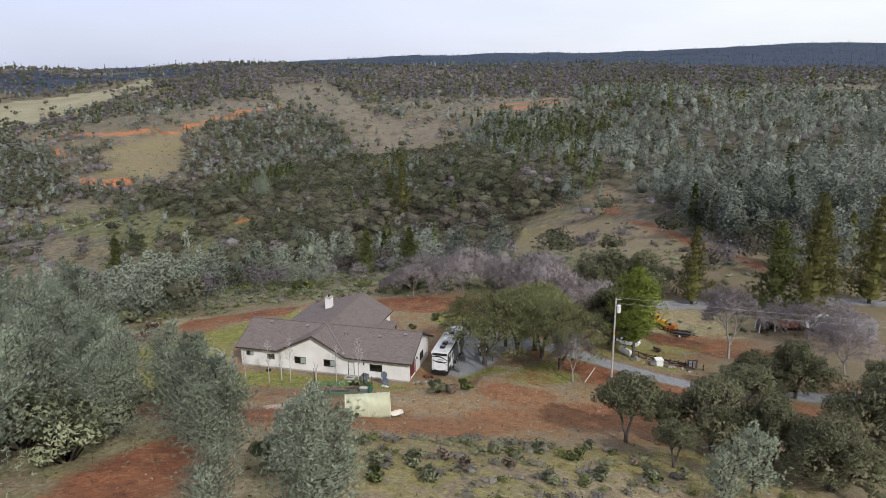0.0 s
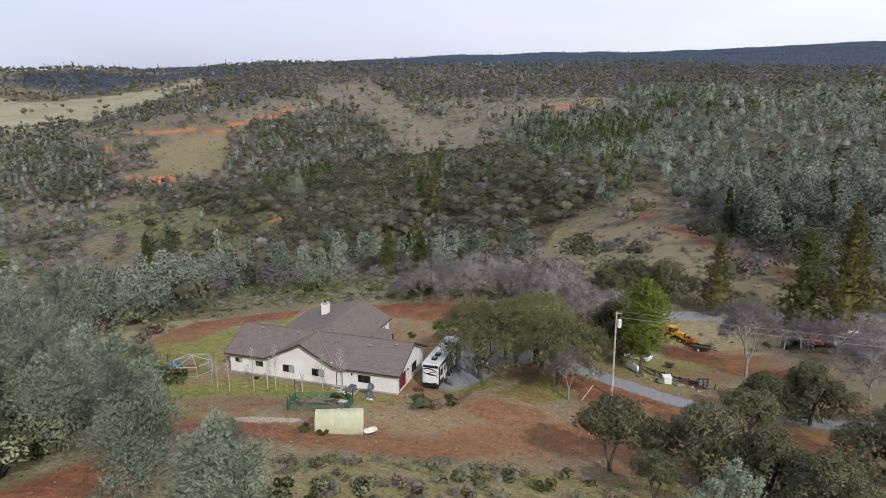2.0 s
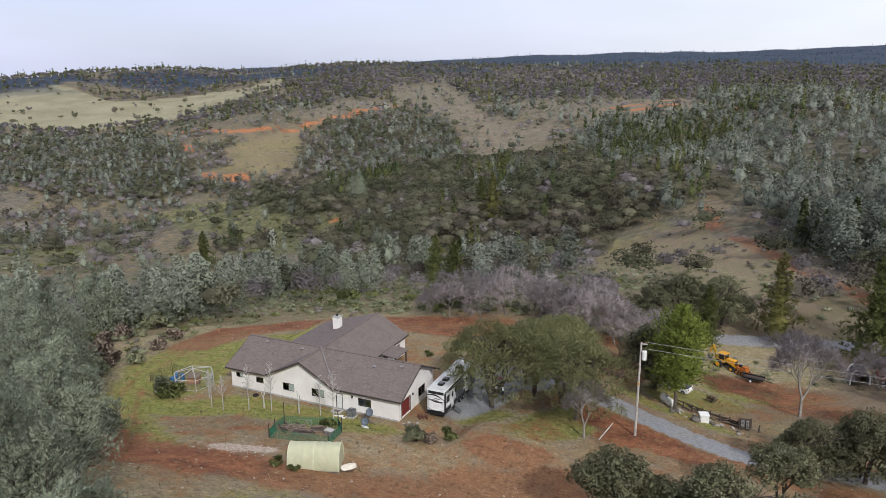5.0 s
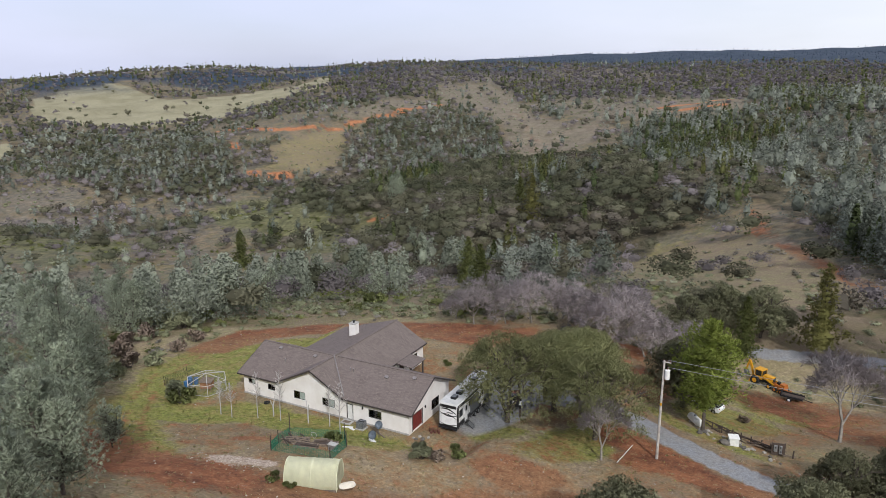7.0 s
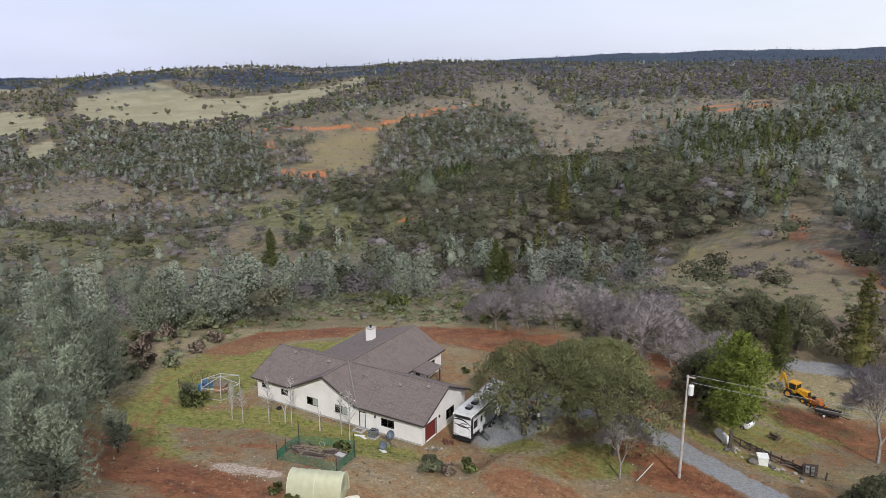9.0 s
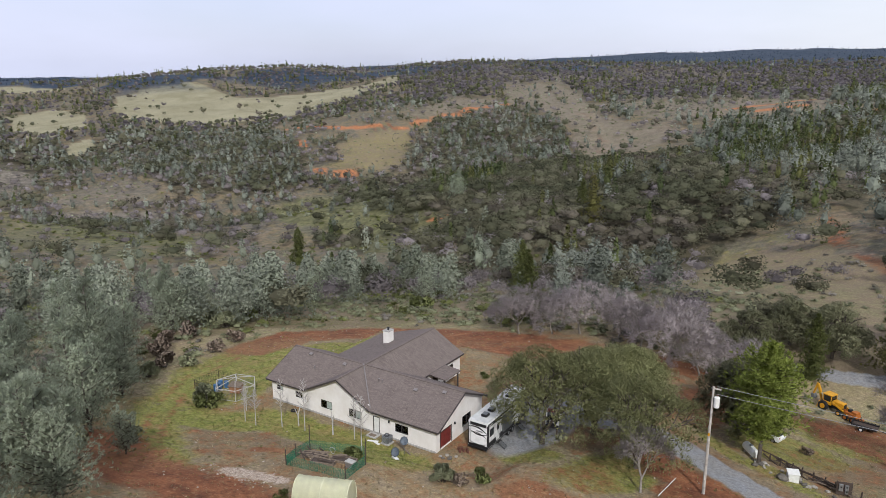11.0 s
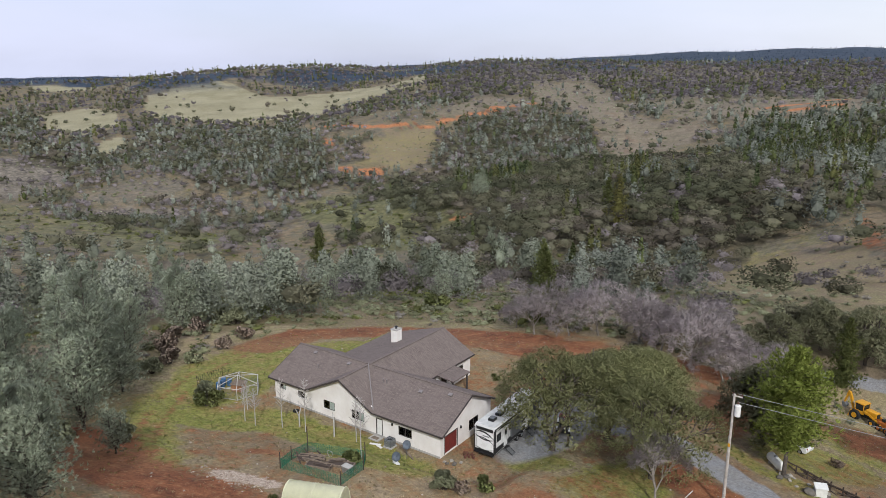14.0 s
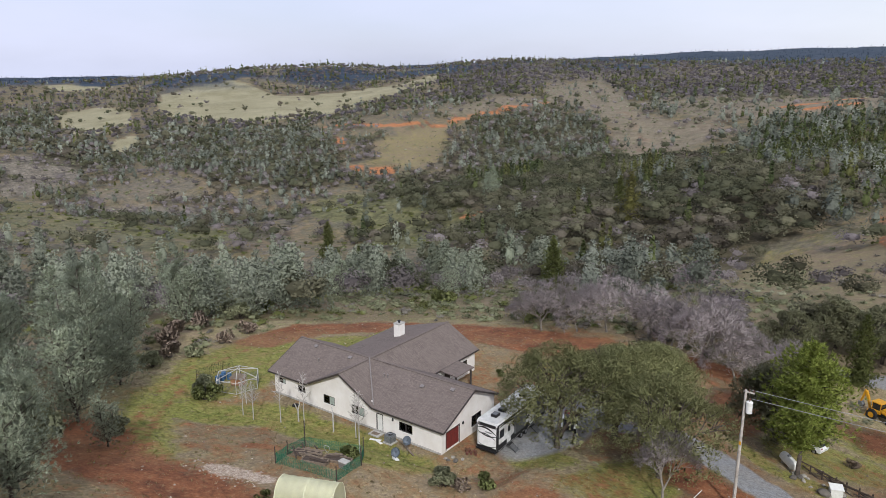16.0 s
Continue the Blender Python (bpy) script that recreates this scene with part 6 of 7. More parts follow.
propane = thing("propane_tank", on_ground(28.9, 22.7), "white horizontal propane tank on steel feet", "tank", "", -52)
bm = tube(B(), (-1.0, 0, 0.72), (1.0, 0, 0.72), 0.5, seg=24, caps=False)
for s in (-1, 1):
    dome(bm, (s * 1.0, 0, 0.72), 0.5, (0.6, 1, 1), 12, 24)
shell = part("shell", bm, TANK_WHITE, propane, "", True)
part("valve_dome", dome(B(), (0, 0, 1.24), 0.2, (1, 1, 0.8)), GREY_METAL, propane)
for u in (-0.7, 0.7):
    part("foot", box(B(), (u, 0, 0.12), (0.16, 0.8, 0.32)), CONCRETE, propane)


# ---- utility pole and wires ----
POLE = on_ground(27.1, 7.5)
pole = thing("utility_pole", POLE, "tall weathered timber utility pole with a pale transformer", "utility pole")
PH = 11.6
part("shaft", tube(B(), (0, 0, -0.5), (0, 0, PH), 0.15, 0.1, 14), POLE_WOOD, pole)
can = part("transformer", tube(B(), (0.42, -0.1, PH - 2.0), (0.42, -0.1, PH - 1.0), 0.27, seg=16), TANK_WHITE, pole, "light grey transformer can")
part("lid", tube(B(), (0.42, -0.1, PH - 1.0), (0.42, -0.1, PH - 0.9), 0.29, 0.15, 16), TANK_WHITE, can)
for v in (-0.2, 0.05):
    part("bushing", tube(B(), (0.42, v, PH - 0.95), (0.42, v, PH - 0.65), 0.035, 0.025, 8), BRICK_RED, can)
part("bracket", box(B(), (0.18, -0.05, PH - 1.4), (0.2, 0.12, 0.7)), GREY_METAL, pole)
part("cross_arm", box(B(), (0.25, 0.1, PH - 0.2), (0.9, 0.1, 0.12)), POLE_WOOD, pole)
for u in (-0.1, 0.25, 0.62):
    part("insulator", tube(B(), (u, 0.1, PH - 0.14), (u, 0.1, PH + 0.06), 0.045, 0.03, 8), BRICK_RED, pole)
part("conduit", tube(B(), (-0.12, -0.12, 0.0), (-0.1, -0.1, 7.5), 0.03, seg=6), STEEL, pole)
part("marker", box(B(), (0.0, -0.165, 6.6), (0.2, 0.02, 0.3)), YELLOW, pole, "small yellow tag")
part("guy_guard", tube(B(), (0.0, -0.18, 1.6), (0.0, -0.18, 2.2), 0.02, seg=6), WHITE_TRIM, pole)


CABLE = plain("weathered_cable", (0.3, 0.3, 0.31), 0.7, 0.2, 0.2)


def wire(a, b, sag, r, label, n=26):
    a, b = Vector(a), Vector(b)
    w = thing("power_line", a, label, "wire", "power lines")
    bm = B()
    pts = [(b - a) * (i / n) - Vector((0, 0, sag * 4 * (i / n) * (1 - i / n))) for i in range(n + 1)]
    side = (b - a).cross(Vector((0, 0, 1))).normalized()
    rings = [[bm.verts.new(p + side * r * math.cos(k * math.tau / 5) + Vector((0, 0, r * math.sin(k * math.tau / 5)))) for k in range(5)] for p in pts]
    for one, two in zip(rings, rings[1:]):
        for k in range(5):
            bm.faces.new((one[k], one[(k + 1) % 5], two[(k + 1) % 5], two[k]))
    bmesh.ops.recalc_face_normals(bm, faces=bm.faces[:])
    part("cable", bm, CABLE, w)


far_end = Vector((120.0, 32.0, ground_at(120, 32) + 11.0))
top = Vector(POLE) + Vector((0, 0, PH))
wire(top + Vector((0.3, 0.1, 0.05)), far_end + Vector((0, 0, 0.5)), 1.2, 0.022, "thin grey overhead power line")
wire(top + Vector((0.3, 0.1, -0.75)), far_end + Vector((0, 0, -0.4)), 1.2, 0.022, "thin grey overhead power line")
pole_b = thing("utility_pole", on_ground(120, 32), "distant brown timber utility pole", "utility pole")
part("shaft", tube(B(), (0, 0, -0.5), (0, 0, 11.8), 0.17, 0.11, 10), POLE_WOOD, pole_b)
part("cross_arm", box(B(), (0, 0, 11.2), (0.12, 1.6, 0.12)), POLE_WOOD, pole_b)


# ---- beside the drive ----
r_s = random.Random(11)


def stone_mesh(seed, mat):
    rs = random.Random(seed)
    bm = B()
    bmesh.ops.create_icosphere(bm, subdivisions=2, radius=0.5)
    for v in bm.verts:
        n = noise.noise(v.co * 2.2 + Vector((seed * 3.1, 0, 0)))
        v.co *= 1 + 0.45 * n
        v.co.z *= 0.7
    return as_mesh("rock", bm, mat, False)


STONES = [stone_mesh(s, ROCK if s % 3 else ROCK_DARK) for s in range(6)]


def rock(x, y, size, label="weathered grey field stone", group="stones along the drive", sink=0.12):
    ob = new("rock", STONES[r_s.randrange(6)])
    ob.matrix_world = Matrix.Translation(on_ground(x, y, size * (0.35 - sink))) @ Matrix.Rotation(r_s.random() * 6.3, 4, "Z") @ Matrix.Diagonal((size, size * r_s.uniform(0.6, 0.95), size * r_s.uniform(0.7, 1.0), 1))
    tagged(ob, label, "rock", group)


fence = thing("rail_fence", on_ground(35, 22), "tumbled dark split-rail fence with leaning posts", "fence")
FZ = on_ground(35, 22)
for k in range(9):
    t = k / 8
    x, y = 31.0 + 9.4 * t, 23.0 - 3.4 * t
    z = ground_at(x, y) - FZ[2]
    lean = r_s.uniform(-0.2, 0.2)
    part("post", tube(B(), (x - FZ[0], y - FZ[1], z - 0.2), (x - FZ[0] + lean, y - FZ[1], z + 1.0), 0.1, 0.08, 7), WOOD_DARK, fence)
for k in range(22):
    t = r_s.random()
    x, y = 31.0 + 9.4 * t, 23.0 - 3.4 * t + r_s.uniform(-0.5, 0.5)
    z = ground_at(x, y) - FZ[2] + r_s.uniform(0.15, 0.75)
    a = radians(-20 + r_s.uniform(-22, 22))
    l = r_s.uniform(1.0, 1.8)
    dx, dy, dz = l * math.cos(a), l * math.sin(a), r_s.uniform(-0.25, 0.25)
    part("rail", tube(B(), (x - FZ[0] - dx, y - FZ[1] - dy, z - dz), (x - FZ[0] + dx, y - FZ[1] + dy, z + dz), 0.09, 0.07, 6), WOOD_DARK if k % 4 else WOOD_OLD, fence)
cab = thing("equipment_box", on_ground(33.9, 18.9), "pale grey equipment box beside a boulder", "box", "", 20)
part("body", box(B(), (0, 0, 0.5), (1.1, 0.9, 1.0), 0, 0.04), TANK_WHITE, cab)
part("lid", slab(B(), [(-0.62, -0.52, 1.05), (0.62, -0.52, 1.05), (0.62, 0.52, 1.2), (-0.62, 0.52, 1.2)], 0.06), WHITE_TRIM, cab)
rock(33.0, 18.2, 1.3, "large pale boulder beside the equipment box")
meter = thing("meter_panel", on_ground(38.8, 19.3), "grey meter boxes mounted on a dark board", "meter panel", "", 15)
part("back_board", box(B(), (0, 0, 0.85), (1.5, 0.08, 1.5)), WOOD_DARK, meter)
for u, z, w, h in [(-0.35, 1.0, 0.4, 0.8), (0.2, 1.05, 0.35, 0.6), (0.22, 0.5, 0.3, 0.35)]:
    m_box = part("meter_box", box(B(), (u, -0.12, z), (w, 0.18, h), 0, 0.02), STEEL, meter, "light grey meter box")
    part("dial", tube(B(), (u, -0.21, z + 0.1), (u, -0.25, z + 0.1), 0.09, seg=12), GLASS, m_box)
for u in (-0.7, 0.7):
    part("post", box(B(), (u, 0.08, 0.8), (0.1, 0.1, 1.8)), WOOD_OLD, meter)
for k in range(34):
    t = r_s.random()
    rock(29.0 + 10.5 * t, 21.2 - 4.2 * t + r_s.uniform(-1.2, 1.2), r_s.uniform(0.25, 0.75))
for k in range(16):
    rock(31 + r_s.uniform(-3, 4), 56.5 + r_s.uniform(-3, 1), r_s.uniform(0.25, 0.6), "broken brown stone beside the digger", "stones by the digger")

for x, y, h in [(8.5, -4.7, 1.3), (9.8, 10.5, 1.0)]:
    p = thing("marker_post", on_ground(x, y), "short dark timber post standing in dry grass", "post", "short posts")
    part("post", tube(B(), (0, 0, -0.2), (0, 0, h), 0.11, 0.1, 10), WOOD_DARK, p)
    part("cap", tube(B(), (0, 0, h), (0, 0, h + 0.04), 0.12, 0.09, 10), WOOD_OLD, p)
prop = thing("leaning_pole", on_ground(23.6, 3.6), "thin pale pole leaning out of the ground", "pole")
part("rod", tube(B(), (0, 0, -0.1), (1.3, 1.4, 1.7), 0.035, seg=6), WHITE_TRIM, prop)

# things by the garage door
for x, y, s in [(1.3, 0.2, 0.5), (1.9, -0.2, 0.6), (1.2, -0.5, 0.45), (2.3, 0.5, 0.4), (0.8, -0.4, 0.4)]:
    rock(x, y, s, "dark stone edging a flower bed", "flower bed stones")
for x, y in [(2.0, 2.2), (2.4, 1.9), (2.1, 1.6), (2.6, 2.3), (1.7, 2.0), (2.9, 2.0)]:
    pot = thing("flower_pot", on_ground(x, y), "small terracotta pot by the garage door", "flower pot", "pots by the garage")
    part("pot", tube(B(), (0, 0, 0), (0, 0, 0.28), 0.11, 0.17, 12), BRICK_RED, pot)
    bm = B()
    for t in scraps(ball_points(40, np.random.default_rng(int(x * 100))) * 0.18 + np.array((0, 0, 0.38)), 0.06, np.random.default_rng(5)):
        bm.faces.new([bm.verts.new(q) for q in t])
    part("plant", bm, leafy("pot_plant", (0.12, 0.1, 0.06), (0.25, 0.1, 0.08)), pot)
for x, y, h in [(1.1, 21.5, 1.5), (2.2, 23.8, 1.7)]:
    bird = thing("garden_post", on_ground(x, y), "dark garden post standing on the back lawn", "post", "short posts")
    part("post", tube(B(), (0, 0, 0), (0, 0, h), 0.08, seg=8), WOOD_DARK, bird)
    part("box", box(B(), (0, 0, h + 0.15), (0.3, 0.3, 0.35), 0, 0.02), RED_PAINT, bird)

# ---- outbuildings across the yard ----
shed = thing("metal_shed", on_ground(67.5, 46.5), "pale grey metal shed with a low gable roof", "shed", "", 8)
bm = B()
for i in range(18):
    box(bm, (-3.4 + i * 0.4, -2.0, 1.15), (0.38, 0.08, 2.5))
part("front_wall", bm, STEEL, shed)
part("body", box(B(), (0, 0, 1.1), (7.2, 3.9, 2.5)), TANK_WHITE, shed)
part("roof", extrude_outline(B(), [(-2.2, 2.35), (2.2, 2.35), (2.2, 2.45), (0, 3.0), (-2.2, 2.45)], Matrix.Translation((-3.75, 0, 0)) @ Matrix.Rotation(radians(90), 4, "Z") @ Matrix.Rotation(radians(180), 4, "Z"), 7.5), STEEL, shed)
part("door", box(B(), (2.6, -2.06, 1.0), (1.1, 0.06, 2.0)), GREY_METAL, shed)
carport = thing("arched_shelter", on_ground(54.6, 51.6), "small arched white frame shelter with a dark inside", "shelter", "", 5)
for y in (-1.4, 1.4):
    bm = B()
    prev = None
    for j in range(13):
        a = math.pi * j / 12
        q = (1.35 * math.copysign(abs(math.cos(a)) ** 0.5, math.cos(a)), y, 2.5 * math.sin(a) ** 0.6 if 0 < j < 12 else 0.0)
        if prev:
            tube(bm, prev, q, 0.13, seg=6)
        prev = q
    part("arch", bm, WHITE_TRIM, carport)
bm = B()
rows = []
for y in (-1.35, 1.35):
    rows.append([bm.verts.new((1.3 * math.copysign(abs(math.cos(math.pi * j / 12)) ** 0.5, math.cos(math.pi * j / 12)), y, 2.45 * max(0, math.sin(math.pi * j / 12)) ** 0.6)) for j in range(13)])
for j in range(12):
    bm.faces.new((rows[0][j], rows[1][j], rows[1][j + 1], rows[0][j + 1]))
bm.faces.new(rows[1])
bmesh.ops.solidify(bm, geom=bm.faces[:], thickness=0.04)
part("cover", bm, GREY_METAL, carport)
crate = thing("red_wagon", on_ground(58.6, 50.8), "rust-red wagon parked beside the shelter", "wagon", "", 12)
part("bed", box(B(), (0, 0, 1.1), (3.4, 1.9, 1.0), 0, 0.05), plain("rust_red", (0.3, 0.1, 0.06), 0.8, 0, 0.4), crate)
for u in (-1.1, 1.1):
    for v in (-0.9, 0.9):
        wheel(crate, u, v, 0.42, 0.22)
caravan = thing("old_caravan", on_ground(63.0, 49.5), "faded white caravan under the bare oaks", "caravan", "", 6)
part("body", extrude_outline(B(), [(-2.4, 0.5), (2.2, 0.5), (2.6, 1.2), (2.3, 2.3), (1.8, 2.6), (-2.0, 2.6), (-2.5, 2.1)], Matrix.Translation((0, -1.1, 0)), 2.2), RV_WHITE, caravan)
for u in (-1.4, 0.2, 1.5):
    part("window", box(B(), (u, -1.11, 1.8), (0.8, 0.04, 0.5), 0, 0.01), TINTED, caravan)
for v in (-1.0, 1.0):
    wheel(caravan, -0.2, v, 0.36, 0.2)

# ---- single trees and shrubs ----
OAK_LEAF = leafy("oak_leaves", (0.285, 0.295, 0.14), (0.45, 0.445, 0.225), 0.5)
OAK_DARK = leafy("dark_oak_leaves", (0.208, 0.212, 0.127), (0.338, 0.330, 0.203), 0.5)
GREY_NEEDLE = leafy("grey_pine_needles", (0.44, 0.485, 0.355), (0.6, 0.645, 0.49), 0.5)
PINE_NEEDLE = leafy("pine_needles", (0.17, 0.165, 0.06), (0.29, 0.27, 0.1), 0.45)
CEDAR_LEAF = leafy("bright_conifer_needles", (0.248, 0.314, 0.066), (0.528, 0.583, 0.160), 0.42)
PINE_GREEN = leafy("green_pine_needles", (0.13, 0.15, 0.055), (0.24, 0.255, 0.095), 0.45)
TWIG = leafy("bare_twigs", (0.4, 0.345, 0.345), (0.52, 0.45, 0.45), 0.45)
BRUSH_LEAF = leafy("brush_leaves", (0.34, 0.35, 0.215), (0.46, 0.47, 0.3), 0.45)
BRUSH_GREEN = leafy("green_brush_leaves", (0.154, 0.175, 0.063), (0.308, 0.329, 0.140), 0.25)
BRUSH_BROWN = leafy("brown_brush_twigs", (0.227, 0.175, 0.140), (0.455, 0.350, 0.280), 0.15)
SAPLING_BARK = plain("sapling_bark", (0.42, 0.39, 0.37), 0.9, 0, 0.3)
WHITEWASH = plain("whitewashed_bark", (0.45, 0.43, 0.41), 0.9, 0, 0.25)


def grow(r, a, way, length, radius, depth, kids, spread, up, segs, tips, shrink=0.72):
    """Branches: segments (a, b, thick, thin) and the tips with their directions."""
    bend = r.normal(size=3) * 0.12
    mid = a + way * length * 0.5 + bend * length * 0.25
    b = a + way * length + bend * length * 0.1
    segs.append((a, mid, radius, radius * 0.85))
    segs.append((mid, b, radius * 0.85, radius * 0.68))
    if depth == 0:
        tips.append((b, way))
        return
    n = kids if depth > 1 else kids + (1 if r.random() < 0.3 else 0)
    turn0 = r.random() * math.tau
    for k in range(n):
        side = np.cross(way, (0.3, 0.2, 1.0))
        side /= np.linalg.norm(side) + 1e-6
        other = np.cross(way, side)
        t = turn0 + math.tau * k / n + r.normal() * 0.35
        w = way + (math.cos(t) * side + math.sin(t) * other) * spread * (0.7 + 0.6 * r.random()) + np.array((0, 0, up))
        w /= np.linalg.norm(w)
        start = a + (b - a) * (1.0 if k < 2 else 0.6 + 0.4 * r.random())
        grow(r, start, w, length * shrink * (0.8 + 0.4 * r.random()), radius * 0.62, depth - 1, kids, spread, up, segs, tips, shrink)


def limbs_mesh(name, segs, material, sides=5):
    """Tapered tubes along the segments, in one mesh."""
    a, b = np.array([s[0] for s in segs]), np.array([s[1] for s in segs])
    ra, rb = np.array([s[2] for s in segs]), np.array([s[3] for s in segs])
    way = b - a
    way /= np.linalg.norm(way, axis=1)[:, None] + 1e-9
    ref = np.where(np.abs(way[:, 2:3]) > 0.9, np.array([[1.0, 0, 0]]), np.array([[0, 0, 1.0]]))
    u = np.cross(way, ref)
    u /= np.linalg.norm(u, axis=1)[:, None] + 1e-9
    v = np.cross(way, u)
    t = np.arange(sides) * math.tau / sides
    ring = np.cos(t)[None, :, None] * u[:, None] + np.sin(t)[None, :, None] * v[:, None]
    lo, hi = a[:, None] + ring * ra[:, None, None], b[:, None] + ring * rb[:, None, None]
    verts = np.concatenate([lo, hi], 1).reshape(-1, 3)
    base = np.arange(len(segs))[:, None] * 2 * sides
    i, j = np.arange(sides), (np.arange(sides) + 1) % sides
    faces = np.stack([base + i, base + j, base + sides + j, base + sides + i], -1).reshape(-1, 4)
    me = bpy.data.meshes.new(name)
    me.from_pydata(verts, [], faces.tolist())
    me.polygons.foreach_set("use_smooth", np.ones(len(me.polygons), bool))
    me.materials.append(material)
    return me


def scrap_mesh(name, tris, material, hearts=None):
    """Leaves as loose triangles; hearts: the middle of the clump that each one belongs to, or else the trunk below it."""
    me = bpy.data.meshes.new(name)
    v = tris.reshape(-1, 3)
    me.from_pydata(v, [], np.arange(len(v)).reshape(-1, 3).tolist())
    if hearts is None:
        hearts = tris.mean(1) * (0, 0, 0.62)
    soften(me, outward(tris, hearts, 0.3))
    me.materials.append(material)
    return me


def slivers(at, ways, length, width, r):
    """Thin pointed triangles that start at the points and run along the ways."""
    n = len(at)
    side = np.cross(ways, r.normal(size=(n, 3)))
    side /= np.linalg.norm(side, axis=1)[:, None] + 1e-9
    l = length * (0.6 + 0.8 * r.random((n, 1)))
    return np.stack([at - side * width / 2, at + side * width / 2, at + ways * l], 1)


def around(points, ways, per, spread, r):
    """Several ways out of each point, scattered about its own."""
    p, w = np.repeat(points, per, 0), np.repeat(ways, per, 0)
    w = w + r.normal(size=w.shape) * spread
    return p, w / (np.linalg.norm(w, axis=1)[:, None] + 1e-9)


def plant(name, label, category, trunk, crown, crown_name="crown", crown_label=""):
    t = new(name)
    tagged(t, label, category)
    for n, me in ((("trunk", trunk),) if trunk else ()) + ((crown_name, crown),):
        ob = new(n, me)
        ob.parent = t
    return t


def make_oak(seed, h, leaf, wide=0.6, depth=4, per=80, size=0.17, lump=0.1, base_forks=3, foot=0.3, broad=0.46, bark=BARK):
    r = np.random.default_rng(seed)
    segs, tips = [(np.array((0, 0, -0.3)), np.array((0, 0, h * 0.12)), h * 0.032, h * 0.027)], []
    for k in range(base_forks):
        a = math.tau * k / base_forks + r.random()
        lean = 0.15 + 0.3 * r.random()
        w = np.array((math.cos(a) * lean, math.sin(a) * lean, 1.0))
        grow(r, np.array((0.1 * math.cos(a), 0.1 * math.sin(a), h * 0.1)), w / np.linalg.norm(w), h * 0.25, h * 0.019, depth - 1, 3, wide, 0.1, segs, tips, 0.78)
    p = np.array([t[0] for t in tips])
    rim = np.sort(np.hypot(p[:, 0], p[:, 1]))[int(len(p) * 0.9)]
    squeeze = np.array((h * broad * 0.8 / rim, h * broad * 0.8 / rim, 0.88 * h / p[:, 2].max()))
    segs = [(a * squeeze, b * squeeze, c, d) for a, b, c, d in segs]
    # the crown: rounded heads round a taller one, each a skin of leaf clumps
    count = 8
    turn = np.arange(count) * math.tau / count * 1.0 + r.random(count) * 0.7
    away = h * broad * (0.5 + 0.18 * r.random(count))
    heads = np.stack([np.cos(turn) * away, np.sin(turn) * away, h * (foot + 0.2 + 0.16 * r.random(count))], -1)
    heads = np.concatenate([heads, np.stack([np.cos(turn[:3] * 1.3) * away[:3] * 0.35, np.sin(turn[:3] * 1.3) * away[:3] * 0.35, h * (0.6 + 0.1 * r.random(3))], -1)])
    wide_r = h * broad * (0.4 + 0.16 * r.random(len(heads)))
    tall_r = np.minimum(wide_r * 0.95, h * 0.97 - heads[:, 2])
    m = per * 5
    k = r.integers(0, len(heads), m)
    d = r.normal(size=(m, 3))
    d /= np.linalg.norm(d, axis=1)[:, None]
    d[:, 2] = np.where(d[:, 2] < -0.45, -d[:, 2], d[:, 2])
    p = heads[k] + d * np.stack([wide_r[k], wide_r[k], tall_r[k]], -1) * (0.8 + 0.26 * r.random((m, 1)))
    deep = np.stack([np.linalg.norm((p - c) / (w, w, t), axis=1) for c, w, t in zip(heads, wide_r, tall_r)], -1).min(1) < 0.74
    keep = ~deep & (p[:, 2] > h * foot * (0.6 + 0.6 * r.random(m)))
    p, k = p[keep], k[keep]
    big = h * lump * (0.5 + 0.5 * r.random(len(p)))
    leaves = 96
    at = np.repeat(p, leaves, 0) + ball_points(len(p) * leaves, r, 0.75) * np.repeat(big, leaves)[:, None]
    hearts = np.repeat(0.5 * p + 0.5 * heads[k], leaves, 0) - (0, 0, h * 0.02)
    within_k = r.integers(0, len(heads), 1500)
    inside = heads[within_k] + ball_points(1500, r, 0.8) * wide_r[within_k, None] * 0.75
    tris = np.concatenate([scraps(at, size, r), scraps(inside, size * 2.2, r)])
    hearts = np.concatenate([hearts, heads[within_k]])
    return limbs_mesh("trunk", segs, bark), scrap_mesh("crown", tris, leaf, hearts)


def make_bare(seed, h, depth=5, per=24, wide=0.55, low=0.08, broad=1.25):
    r = np.random.default_rng(seed)
    segs, tips = [], []
    w = np.array((r.normal() * 0.1, r.normal() * 0.1, 1.0))
    grow(r, np.array((0.0, 0, -0.2)), w / np.linalg.norm(w), h * low, h * 0.026, depth, 3, wide, 0.06, segs, tips, 0.82)
    p, ways = np.array([t[0] for t in tips]), np.array([t[1] for t in tips])
    k = h / p[:, 2].max()
    k = np.array((broad * k, broad * k, k))
    segs = [(a * k, b * k, max(c, 0.012), max(d, 0.01)) for a, b, c, d in segs]
    at, w = around(p * k, ways, per, 0.8, r)
    tris = slivers(at + r.normal(size=at.shape) * h * 0.02, w, h * 0.085, 0.055, r)
    return limbs_mesh("trunk", segs, BARK_PALE, 3), scrap_mesh("crown", tris, TWIG)


